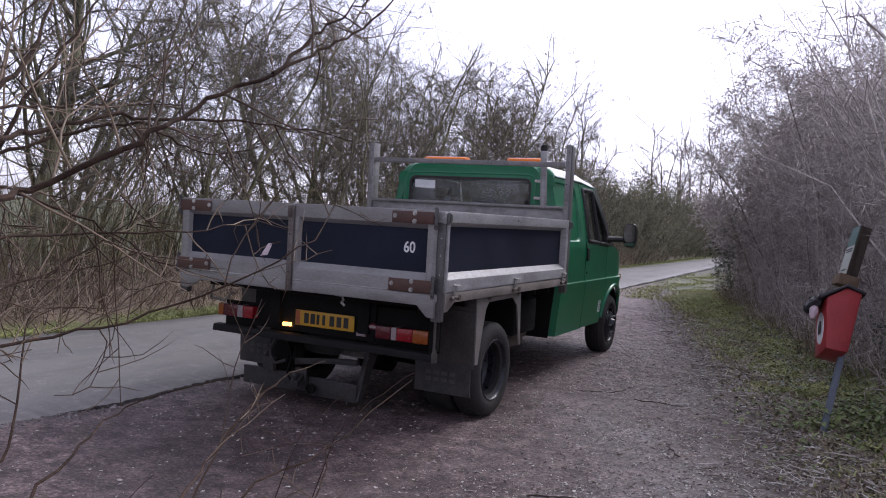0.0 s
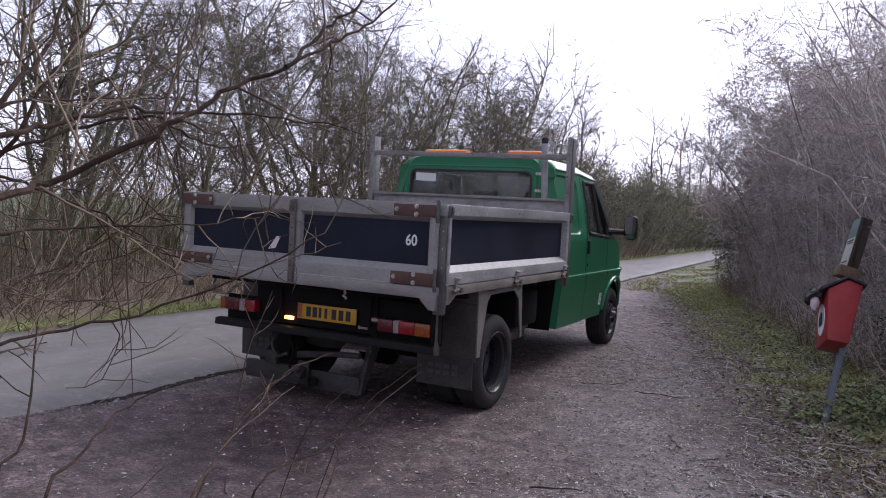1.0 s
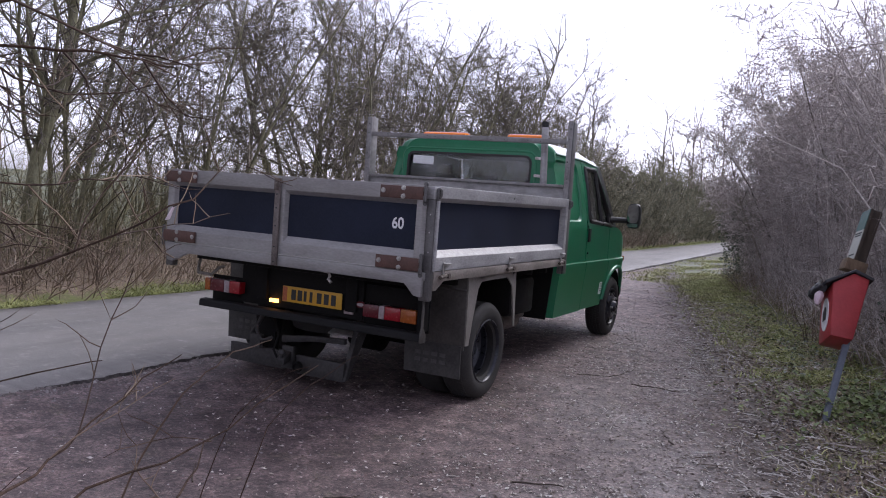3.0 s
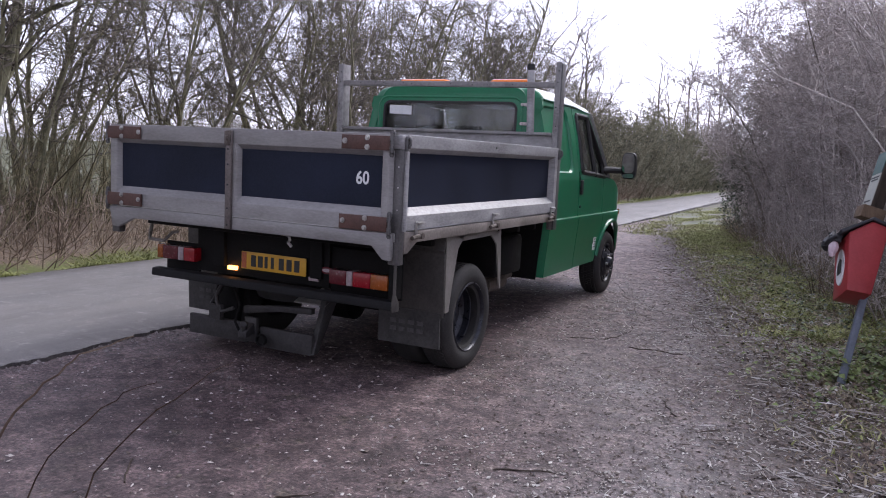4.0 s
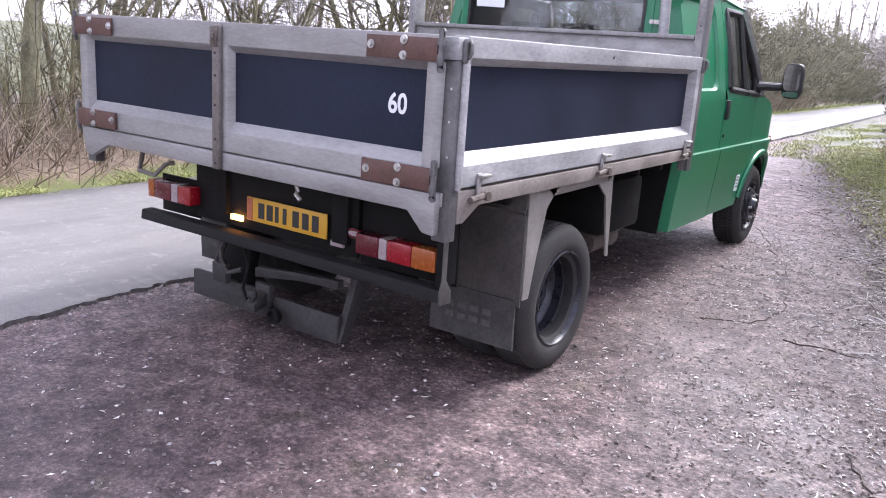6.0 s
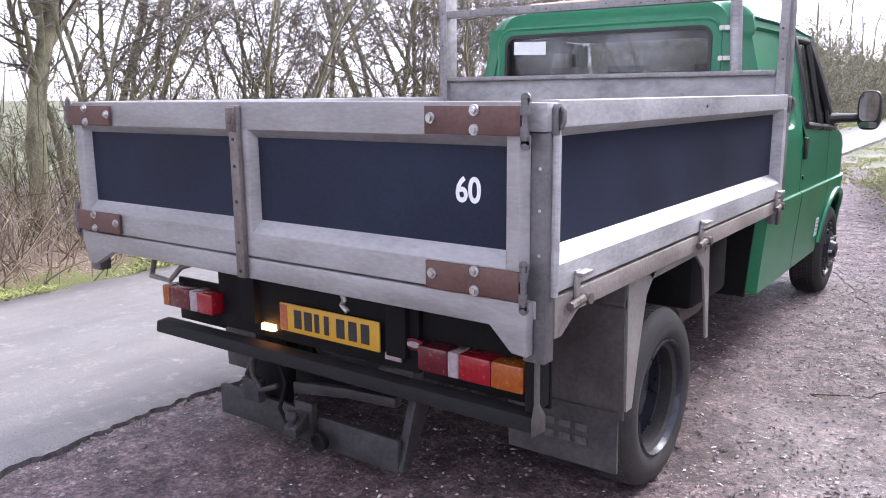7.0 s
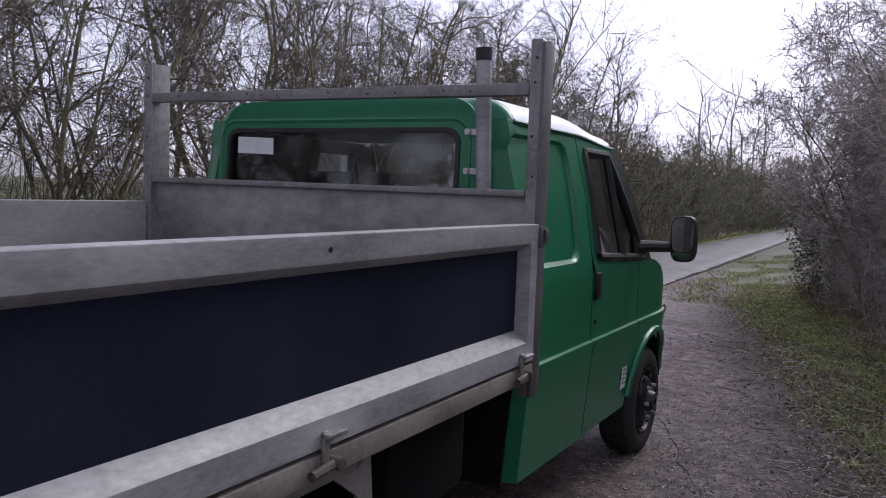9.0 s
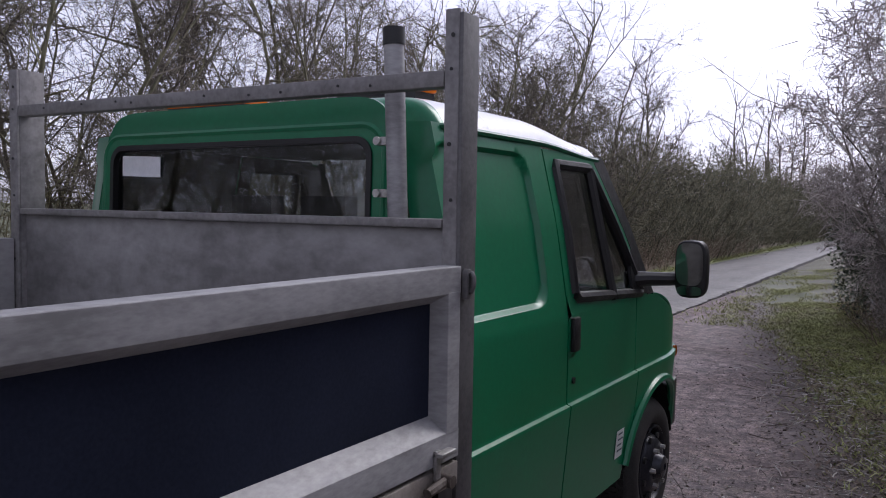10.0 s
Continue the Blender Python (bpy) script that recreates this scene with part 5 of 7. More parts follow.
        g.lathe("x", (XC + side * 0.74, WHEEL_F, AXLE_F + 0.02), [(0, 0.43), (side * 0.19, 0.435), (side * 0.19, 0.425), (side * 0.01, 0.42)], 40, shut=True)
        g.v = [(p[0], p[1], max(p[2], 0.42)) for p in g.v]
        part("wheel_arch_liner", g, CHASSIS, truck)
    # --- underneath
    g = Geo()
    g.lathe("x", (XC, WHEEL_R, AXLE_R), [(-0.80, 0.05), (-0.16, 0.05), (-0.12, 0.14), (0.12, 0.14), (0.16, 0.05), (0.80, 0.05)], 20)
    part("rear_axle", g, CHASSIS, truck)
    part("front_axle", Geo().lathe("x", (XC, WHEEL_F, AXLE_F), [(-0.80, 0.045), (0.80, 0.045)], 14), CHASSIS, truck)
    g = Geo()
    for x in (-0.56, 0.42):
        g.tube([(x, 0.55, 0.60), (x, 0.85, 0.47), (x, 1.21, 0.42), (x, 1.6, 0.47), (x, 1.95, 0.60)], 0.03, 6)
    g.tube([(XC, 1.25, 0.34), (XC, 3.5, 0.55)], 0.035, 8)
    part("springs_and_propshaft", g, CHASSIS, truck)
    g = Geo()
    g.lathe("z", (-0.22, 0.88, 0.36), [(0.0, 0.19), (0.02, 0.30), (0.09, 0.325), (0.16, 0.30), (0.18, 0.19)], 32)
    part("spare_wheel", g, RUBBER, truck, "black spare wheel slung under the bed")
    part("battery_box", Geo().box(0.38, 0.80, 1.95, 2.50, 0.48, 0.80), CHASSIS, truck, bevel=0.04)
    part("fuel_tank", Geo().box(-0.95, -0.52, 1.75, 2.60, 0.42, 0.82), CHASSIS, truck, bevel=0.04)
    g = Geo()
    g.tube([(0.55, 1.9, 0.42), (0.62, 2.3, 0.40), (0.55, 3.2, 0.42), (0.3, 4.2, 0.45)], 0.03, 10)
    cyl(g, "y", (0.62, 2.1, 0.40), 0.075, 0, 0.35, 16)
    part("exhaust", g, RUSTY, truck)
    return truck


build_truck()


# ---------------------------------------------------------------- waste bin and sign post
def moved(g, m):
    g.v = [tuple(m @ Vector(p)) for p in g.v]
    return g


def lean(base, up, turn):
    """A frame at base whose z runs along up and whose x is turned about it."""
    z = Vector(up).normalized()
    x = Vector((math.cos(radians(turn)), math.sin(radians(turn)), 0))
    x = (x - z * x.dot(z)).normalized()
    m = Matrix((x, z.cross(x), z)).transposed().to_4x4()
    m.translation = base
    return m


def build_bin():
    base = (3.218, 2.085, 0.04)
    bin_ob = thing("dog_waste_bin", base, "red dog waste bin with notice on a leaning grey post", "bin")
    m = lean(base, (0.153, 0.512, 1), 16.3)
    g = Geo().box(-0.022, 0.022, -0.022, 0.022, -0.15, 0.95)
    part("post", moved(g, m), POST_GREY, bin_ob, "blue-grey painted square post", bevel=0.004)
    # tapering body, front towards -x
    g = Geo()
    side = [(-0.148, 0.591), (0.006, 0.607), (0.012, 1.098), (-0.102, 1.113), (-0.225, 0.990)]
    v = [(p[0], y, p[1]) for y in (-0.15, 0.15) for p in side]
    n = len(side)
    g.add(v, [tuple(range(n)), tuple(range(2 * n - 1, n - 1, -1))] + [(i, i + n, (i + 1) % n + n, (i + 1) % n) for i in range(n)])
    body = part("bin_body", moved(g, m), BIN_RED, bin_ob, bevel=0.012)
    g = Geo()
    g.prism("y", [(-0.268, 0.962), (-0.104, 1.116), (0.034, 1.090), (0.038, 1.112), (-0.100, 1.142), (-0.282, 0.985)], -0.165, 0.165)
    part("lid", moved(g, m), BIN_LID, bin_ob, "dark grey pitched lid", bevel=0.006)
    g = Geo()
    g.box(-0.300, -0.245, -0.10, 0.08, 0.925, 0.972)
    g.tube([(-0.285, -0.12, 0.955), (-0.315, -0.08, 0.925), (-0.315, 0.06, 0.925), (-0.285, 0.10, 0.955)], 0.016, 8)
    part("lid_handle", moved(g, m), BIN_LID, bin_ob, bevel=0.01)
    # oval white badge on the front, a plain dark shape in it
    def on_front(u, z, out):
        return (-0.148 - 0.193 * (z - 0.591) - out, u, z)
    g = Geo()
    ring = spread(0, 2 * math.pi, 24)[:-1]
    g.add([on_front(0.085 * math.cos(a), 0.785 + 0.125 * math.sin(a), 0.006) for a in ring] + [on_front(0.085 * math.cos(a), 0.785 + 0.125 * math.sin(a), -0.004) for a in ring],
          [tuple(range(24))] + [(i, i + 24, (i + 1) % 24 + 24, (i + 1) % 24) for i in range(24)])
    part("badge", moved(g, m), WHITE, bin_ob, "white oval badge")
    g = Geo()
    g.add([on_front(u, z, 0.009) for u, z in ((-0.04, 0.735), (0.04, 0.735), (0.045, 0.805), (0.0, 0.845), (-0.045, 0.825))], [(0, 1, 2, 3, 4)])
    part("badge_mark", moved(g, m), INK, bin_ob)
    g = Geo()
    g.lathe("z", (-0.275, -0.06, 0), [(0.82, 0.012), (0.86, 0.03), (0.90, 0.034), (0.93, 0.018), (0.955, 0.006)], 9)
    part("hanging_bag", moved(g, m), BAG, bin_ob, "small pink plastic bag hanging on the bin")
    g = Geo()
    g.lathe("z", (-0.30, 0.03, 0), [(0.885, 0.010), (0.905, 0.035), (0.94, 0.042), (0.975, 0.026), (1.00, 0.008), (1.02, 0.016)], 9)
    g.lathe("z", (-0.295, -0.06, 0), [(0.915, 0.008), (0.935, 0.026), (0.965, 0.030), (0.995, 0.012), (1.015, 0.004)], 8)
    part("tied_bag", moved(g, m), BLACK, bin_ob, "small dark tied bags on the lid handle", smooth=0)
    # notice on a short timber above the bin
    m = lean((3.10, 2.65, 0.05), (0.208, 0.289, 1), 20.8)
    g = Geo().box(-0.045, 0.035, -0.045, 0.045, 0.92, 1.62)
    part("timber_upright", moved(g, m), WOOD_DARK, bin_ob, "dark wet timber above the bin", bevel=0.006)
    g = Geo().box(-0.068, -0.046, -0.085, 0.085, 1.175, 1.61)
    nb = part("notice_board", moved(g, m), WOOD_DARK, bin_ob, bevel=0.004)
    g = Geo().box(-0.0735, -0.0685, -0.078, 0.078, 1.435, 1.605)
    part("green_panel", moved(g, m), SIGN_GREEN, nb)
    g = Geo().box(-0.0735, -0.0685, -0.078, 0.078, 1.182, 1.433)
    part("pale_panel", moved(g, m), SIGN_PALE, nb)
    for z, w in ((1.40, 0.065), (1.38, 0.055), (1.215, 0.05)):
        g = Geo().box(-0.0755, -0.0740, -w, w, z, z + 0.012)
        part("print_bar", moved(g, m), INK, nb)
    g = Geo().box(-0.13, 0.03, -0.13, 0.0, 1.075, 1.165)
    part("timber_block", moved(g, m), WOOD, bin_ob, bevel=0.004)


build_bin()


# ---------------------------------------------------------------- plants
BUSH = ("stem", "twig")


class Sticks:
    """Many thin tapering twigs gathered for one mesh."""

    def __init__(self):
        self.v, self.f = [], []

    def run(self, pts, r0, r1, n=3):
        base = len(self.v)
        m = len(pts)
        a = b = None
        for i in range(m):
            d = (pts[min(i + 1, m - 1)] - pts[max(i - 1, 0)]).normalized()
            if a is None:
                a = d.orthogonal().normalized()
            else:
                a = a - d * a.dot(d)
                a.normalize()
            b = d.cross(a)
            r = r0 + (r1 - r0) * i / (m - 1)
            for k in range(n):
                t = 2 * math.pi * k / n
                self.v.append(tuple(pts[i] + a * (math.cos(t) * r) + b * (math.sin(t) * r)))
        if n == 3 and r1 < 0.003:
            # thin twigs end in a point
            del self.v[-3:]
            self.v.append(tuple(pts[-1]))
            t = len(self.v) - 1
            self.f += [(t - 3 + k, t - 3 + (k + 1) % 3, t) for k in range(3)]
            m -= 1
        for i in range(m - 1):
            for k in range(n):
                j = (k + 1) % n
                self.f.append((base + i * n + k, base + i * n + j, base + (i + 1) * n + j, base + (i + 1) * n + k))


def wander(rng, p, d, length, segs, crook, lift=0.0):
    pts = [p.copy()]
    d = d.normalized()
    for _ in range(segs):
        d = (d + Vector((rng.gauss(0, crook), rng.gauss(0, crook), rng.gauss(0, crook) + lift))).normalized()
        p = p + d * (length / segs)
        pts.append(p)
    return pts


def side_way(rng, d, open_angle):
    a = d.orthogonal().normalized()
    a.rotate(Matrix.Rotation(rng.uniform(0, 2 * math.pi), 3, d))
    t = radians(open_angle)
    return (d * math.cos(t) + a * math.sin(t)).normalized()


def branch(rng, wood, twigs, p, d, length, r, level, spec, least=0.0048, low=0.26):
    """spec: per level (children, child length ratio, open angle, crook, lift, segments)."""
    kids, ratio, angle, crook, lift, segs = spec[level]
    pts = wander(rng, p, d, length, segs, crook, lift)
    last = level == len(spec) - 1
    store = wood if level == 0 or (level < 2 and r > 0.012) else twigs
    store.run(pts, r, max(r * (0.30 if not last else 0.6), 0.0018), 6 if r > 0.035 else (4 if r > 0.014 else 3))
    if last:
        return
    for k in range(kids):
        s = (k + rng.uniform(0.1, 0.9)) / kids
        s = (low if level == 0 else 0.10) + s * ((0.99 - low) if level == 0 else 0.88)
        i = min(int(s * segs), segs - 1)
        q = pts[i].lerp(pts[i + 1], s * segs - i)
        way = side_way(rng, (pts[i + 1] - pts[i]).normalized(), angle * rng.uniform(0.7, 1.3))
        branch(rng, wood, twigs, q, way, length * ratio * rng.uniform(0.6, 1.25) * (1.12 - 0.42 * s), max(r * (0.46 - 0.20 * s), least), level + 1, spec, least)
    if level == 0 and low > 0.1:
        # the top forks into a spreading head
        for _ in range(3):
            way = side_way(rng, (pts[-1] - pts[-2]).normalized(), rng.uniform(22, 48))
            branch(rng, wood, twigs, pts[-1], way, length * ratio * rng.uniform(0.7, 1.1), max(r * 0.28, least), 1, spec, least)


def tree_meshes(seed, stems, height, girth, bark, twig, splay=0.16, spec=None):
    rng = random.Random(seed)
    wood, twigs = Sticks(), Sticks()
    spec = spec or [(11, 0.30, 46, 0.075, 0.02, 9), (6, 0.42, 48, 0.13, 0.05, 5), (5, 0.52, 48, 0.16, 0.03, 4), (0, 0, 0, 0.16, 0.03, 3)]
    for k in range(stems):
        a = 2 * math.pi * (k + rng.random()) / stems
        rad = 0.06 + 0.12 * rng.random()
        d = Vector((math.cos(a) * splay * rng.uniform(0.3, 1.6), math.sin(a) * splay * rng.uniform(0.3, 1.6), 1))
        branch(rng, wood, twigs, Vector((math.cos(a) * rad, math.sin(a) * rad, -0.15)), d, height * rng.uniform(0.70, 1.0), girth * rng.uniform(0.6, 1.15), 0, spec, 0.0039)
    out = []
    for nm, s, mt in (("trunk", wood, bark), ("crown", twigs, twig)):
        me = bpy.data.meshes.new(nm)
        me.from_pydata(s.v, [], s.f)
        me.materials.append(mt)
        me.shade_smooth()
        out.append(me)
    return out


def plant(name, meshes, names, label, category, place, turn, size, group):
    ob = thing(name, place, label, category, group)
    ob.rotation_euler = (0, 0, turn)
    ob.scale = (size, size, size)
    for me, nm in zip(meshes, names):
        o = new(nm, me)
        o.parent = ob
        if nm in BUSH:
            tagged(o, kind="stuff")
    return ob


FINE = [(13, 0.30, 52, 0.13, 0.015, 7), (7, 0.50, 54, 0.26, 0.01, 3), (12, 0.47, 58, 0.24, 0.01, 1), (0, 0, 0, 0.2, 0.02, 1)]
TALL = [(22, 0.28, 48, 0.085, 0.02, 11), (8, 0.46, 46, 0.17, 0.04, 4), (10, 0.55, 52, 0.20, 0.03, 2), (0, 0, 0, 0.2, 0.03, 1)]
OPEN = [(13, 0.36, 42, 0.10, 0.03, 9), (7, 0.46, 46, 0.20, 0.03, 4), (6, 0.55, 46, 0.18, 0.03, 2), (0, 0, 0, 0.2, 0.03, 1)]


def build_trees():
    kinds = [
        (tree_meshes(11, 4, 6.2, 0.047, BARK, TWIG, 0.17, FINE), 6.6, "slender bare tree with several brown stems"),
        (tree_meshes(12, 3, 6.6, 0.066, BARK_GREEN, TWIG_GREEN, 0.15, FINE), 7.0, "bare tree with algae-green stems"),
        (tree_meshes(13, 5, 5.4, 0.042, BARK_GREEN, TWIG, 0.28, FINE), 5.9, "spreading bare thorn tree with many stems"),
        (tree_meshes(14, 3, 6.4, 0.056, BARK_GREEN, TWIG, 0.20, FINE), 6.8, "bare tree with mossy stems and a fine crown"),
        (tree_meshes(15, 1, 7.2, 0.105, BARK, TWIG, 0.06, TALL), 8.0, "single-stemmed bare tree with a tall crown"),
        (tree_meshes(16, 2, 6.6, 0.075, BARK, TWIG, 0.12, OPEN), 7.4, "bare tree with an open vase-shaped crown"),
    ]
    def set_tree(k, x, y, height, turn):
        me, full, lab = kinds[k]
        plant("roadside_tree", me, ("trunk", "crown"), lab, "tree", (x, y, ground_z(x, y) - 0.03), turn, height / full, "bare trees along the lane")
    old = tree_meshes(18, 1, 7.6, 0.135, BARK_GREEN, TWIG, 0.04, TALL)
    plant("roadside_tree", old, ("trunk", "crown"), "stout bare tree with a pale grey-green trunk", "tree", (-6.0, 2.45, ground_z(-6.0, 2.45) - 0.03), 3.6, 0.9, "bare trees along the lane")
    rng = random.Random(3)
    y = -12.0
    row = 0
    while y < 27:
        x = -5.75 - (row % 3) * 1.5 - rng.uniform(0, 1.0)
        set_tree(rng.choice((0, 1, 2, 2, 3, 3, 4)), x, y, 6.1 * rng.uniform(0.92, 1.10) * (1.1 if x < -8 else 1.0) * (1.1 if 9 < y < 19 else 1.0), rng.uniform(0, 6.28))
        y += (1.3 if y < -2 else 1.12 if y < 8.5 else 0.72 if y < 18 else 0.84) * rng.uniform(0.6, 1.4)
        row += 1
    # a denser stand half way, then trees thinning out behind the thicket
    for k, x, y, h in ((3, -7.2, 12.6, 7.0), (2, -6.9, 15.4, 6.8), (3, -7.4, 18.2, 7.1), (1, -7.8, 21.0, 6.9), (3, -7.6, 28.4, 5.6), (5, -7.4, 30.0, 7.2), (2, -8.4, 32.0, 5.4), (0, -7.0, 34.0, 5.6), (3, -6.9, 37.0, 5.8), (5, -6.1, 40.0, 7.7), (1, -7.2, 43.0, 6.6), (5, -5.9, 47.0, 8.3), (5, -5.4, 52.5, 8.6), (0, -6.4, 56.0, 6.6), (2, -5.0, 62.0, 6.6), (3, -3.0, 66.0, 6.4), (0, -0.5, 69.0, 6.0)):
        set_tree(k, x, y, h, 1.7 * y)
    # unseen trees behind the viewpoint, added to darken reflections and rear faces
    for k, x, y, h in ((4, 9, -9, 8.0), (2, 5.5, -13, 6.6), (0, -1, -18, 7.2), (3, 2.6, -13.4, 7.0), (2, 4.4, -15.0, 7.0), (1, -3.4, -15.2, 7.4), (3, -5.2, -13.0, 7.0), (2, 0.6, -15.6, 7.0), (3, 7.6, -12.0, 7.2), (0, -2.2, -12.2, 7.8), (3, 1.4, -11.6, 8.0), (1, 4.0, -11.0, 8.0), (2, 6.2, -9.8, 7.4), (0, -4.6, -10.6, 7.6)):
        set_tree(k, x, y, h, 2.3 * x)


def bush_meshes(seed, stems, height, spread_r, twig, thick=0.016, spec=None, lean_out=0.45, low=0.07, bark=None, least=0.0034):
    rng = random.Random(seed)
    wood, twigs = Sticks(), Sticks()
    for _ in range(stems):
        a, rad = rng.uniform(0, 6.283), spread_r * math.sqrt(rng.random())
        p = Vector((math.cos(a) * rad, math.sin(a) * rad, -0.1))
        o = rng.uniform(0, lean_out)
        b = a + rng.gauss(0, 0.8)
        branch(rng, wood, twigs, p, Vector((math.cos(b) * o, math.sin(b) * o, 1)), height * rng.uniform(0.5, 1.0), thick * rng.uniform(0.5, 1.2), 0, spec, least, low)
    out = []
    for nm, s, mt in (("stem", wood, bark or twig), ("twig", twigs, twig)):
        me = bpy.data.meshes.new(nm)
        me.from_pydata(s.v, [], s.f)
        me.materials.append(mt)
        me.shade_smooth()
        out.append(me)
    return out


def build_hedges():
    rng = random.Random(8)
    hedge = [bush_meshes(s, 26, 4.4, 0.8, TWIG_HEDGE, 0.016, [(15, 0.25, 56, 0.20, 0.01, 5), (10, 0.55, 58, 0.25, 0.01, 1), (0, 0, 0, 0.2, 0.02, 1)], 0.24, 0.07) for s in (31, 32, 33)]
    crown = [bush_meshes(s, 8, 4.4, 0.55, TWIG_HEDGE, 0.030, [(13, 0.27, 56, 0.14, 0.015, 6), (8, 0.50, 56, 0.24, 0.01, 2), (9, 0.50, 56, 0.2, 0.01, 1), (0, 0, 0, 0.2, 0.02, 1)], 0.24, 0.30, TWIG, 0.0056) for s in (37, 38)]
    def row(kinds, name, label, category, group, y0, y1, step, spot, lo, hi):
        y = y0
        while y < y1:
            x = spot(y)
            plant(name, kinds[rng.randrange(len(kinds))], BUSH, label, category, (x, y, ground_z(x, y) - 0.03), rng.uniform(0, 6.28), rng.uniform(lo, hi), group)
            y += step * rng.uniform(0.8, 1.2)
    y = 1.2
    while y < 16.5:
        for off, size in ((1.30, 0.92), (2.6, 1.14)):
            if off > 2 and 9 < y and rng.random() < 0.45:
                continue
            x = hedge_x(y) + off + rng.uniform(-0.15, 0.25)
            yy = y + rng.uniform(-0.3, 0.3)
            sc = size * rng.uniform(0.9, 1.12)
            plant("hedge_shrub", hedge[rng.randrange(3)], BUSH, "dense leafless brown-grey hedge shrub", "shrub", (x, yy, ground_z(x, yy) - 0.03), rng.uniform(0, 6.28), sc, "hedge beside the track")
        y += 1.4 * rng.uniform(0.85, 1.15)
    # taller growth where the hedge comes closest to the lane
    for x, yy, sc in ((3.1, 12.6, 1.34), (2.9, 15.2, 1.36), (4.2, 10.4, 1.2), (5.0, 8.2, 1.2), (5.6, 5.8, 1.22)):
        plant("hedge_shrub", hedge[int(yy) % 3], BUSH, "tall leafless brown-grey shrub in the hedge", "shrub", (x, yy, ground_z(x, yy) - 0.03), yy, sc, "hedge beside the track")
    # bushy crowned thorns that close the hedge towards the lane
    for k, (x, yy, sc) in enumerate(((2.30, 12.2, 0.92), (2.85, 10.8, 0.94), (2.60, 14.0, 0.94), (2.9, 13.0, 1.12), (3.4, 11.2, 1.15), (3.5, 9.4, 1.02), (2.9, 15.6, 1.0), (3.5, 13.4, 1.35))):
        plant("hedge_shrub", crown[k % 2], BUSH, "leafless purple-brown thorn with a dense twiggy crown", "shrub", (x, yy, ground_z(x, yy) - 0.03), 2.4 * k, sc, "hedge beside the track")
    low = [bush_meshes(s, 26, 1.5, 0.65, TWIG_HEDGE, 0.011, [(7, 0.42, 55, 0.2, 0.0, 3), (5, 0.55, 55, 0.25, 0.0, 2), (0, 0, 0, 0.2, 0.02, 1)], 0.8) for s in (34, 35)]
    row(low, "hedge_shrub", "low tangled leafless shrub at the hedge foot", "shrub", "hedge beside the track", 2.9, 16.5, 0.95, lambda y: hedge_x(y) + 0.85 + rng.uniform(-0.1, 0.2), 0.6, 0.9)
    for x, yy, sc in ((5.1, 4.2, 1.05), (4.9, 5.8, 1.08), (4.4, 7.3, 1.05), (3.9, 8.9, 1.0), (3.5, 10.4, 0.95), (5.2, 2.6, 1.05)):
        plant("hedge_shrub", hedge[rng.randrange(3)], BUSH, "dense leafless brown-grey hedge shrub", "shrub", (x, yy, ground_z(x, yy) - 0.03), rng.uniform(0, 6.28), sc, "hedge beside the track")
    # olive brush under the trees and the dense far thicket
    olive = [bush_meshes(s, 22, 2.6, 0.7, TWIG_GREEN, 0.017, [(7, 0.36, 44, 0.14, 0.01, 3), (5, 0.50, 52, 0.22, 0.02, 1), (0, 0, 0, 0.2, 0.02, 1)], 0.40) for s in (41, 42)]
    dense = [bush_meshes(s, 18, 3.9, 1.1, TWIG_THICKET, 0.022, [(10, 0.34, 50, 0.18, 0.01, 3), (6, 0.5, 56, 0.2, 0.02, 1), (0, 0, 0, 0.2, 0.02, 1)], 0.5, 0.07, None, 0.0085) for s in (43, 44)]
    under = "olive-brown leafless brush under the trees"
    row(olive, "brush_shrub", under, "shrub", "brush along the lane", -12, 0, 1.3, lambda y: -5.9 - rng.uniform(0, 1.2), 0.7, 1.0)
    row(olive, "brush_shrub", under, "shrub", "brush along the lane", 0.4, 11, 0.75, lambda y: -6.5 - rng.uniform(0, 0.9), 0.5, 0.8)
    row(olive, "brush_shrub", under, "shrub", "brush along the lane", 0.3, 22, 0.85, lambda y: -5.65 - rng.uniform(0, 1.3), 0.55, 0.92)
    row(olive, "brush_shrub", under, "shrub", "brush along the lane", 0.2, 24, 1.3, lambda y: -7.7 - rng.uniform(0, 1.0), 0.50, 0.80)
    thick = "dense olive-brown thicket beside the lane"
    row(dense, "brush_shrub", thick, "shrub", "brush along the lane", 20, 62, 1.15, lambda y: -5.35 - rng.uniform(0, 0.5) + 0.02 * (y - 20), 0.85, 1.05)
    row(dense, "brush_shrub", thick, "shrub", "brush along the lane", 20.5, 66, 1.9, lambda y: -6.4 - rng.uniform(0, 0.6) + 0.03 * (y - 20), 0.95, 1.12)
    for k in range(9):
        x, yy = -0.6 + 0.75 * k + rng.uniform(-0.2, 0.2), 58 - 0.9 * k + rng.uniform(-0.5, 0.5)
        plant("brush_shrub", dense[k % 2], BUSH, thick, "shrub", (x, yy, ground_z(x, yy) - 0.03), 2.0 * k, rng.uniform(0.9, 1.05), "brush along the lane")
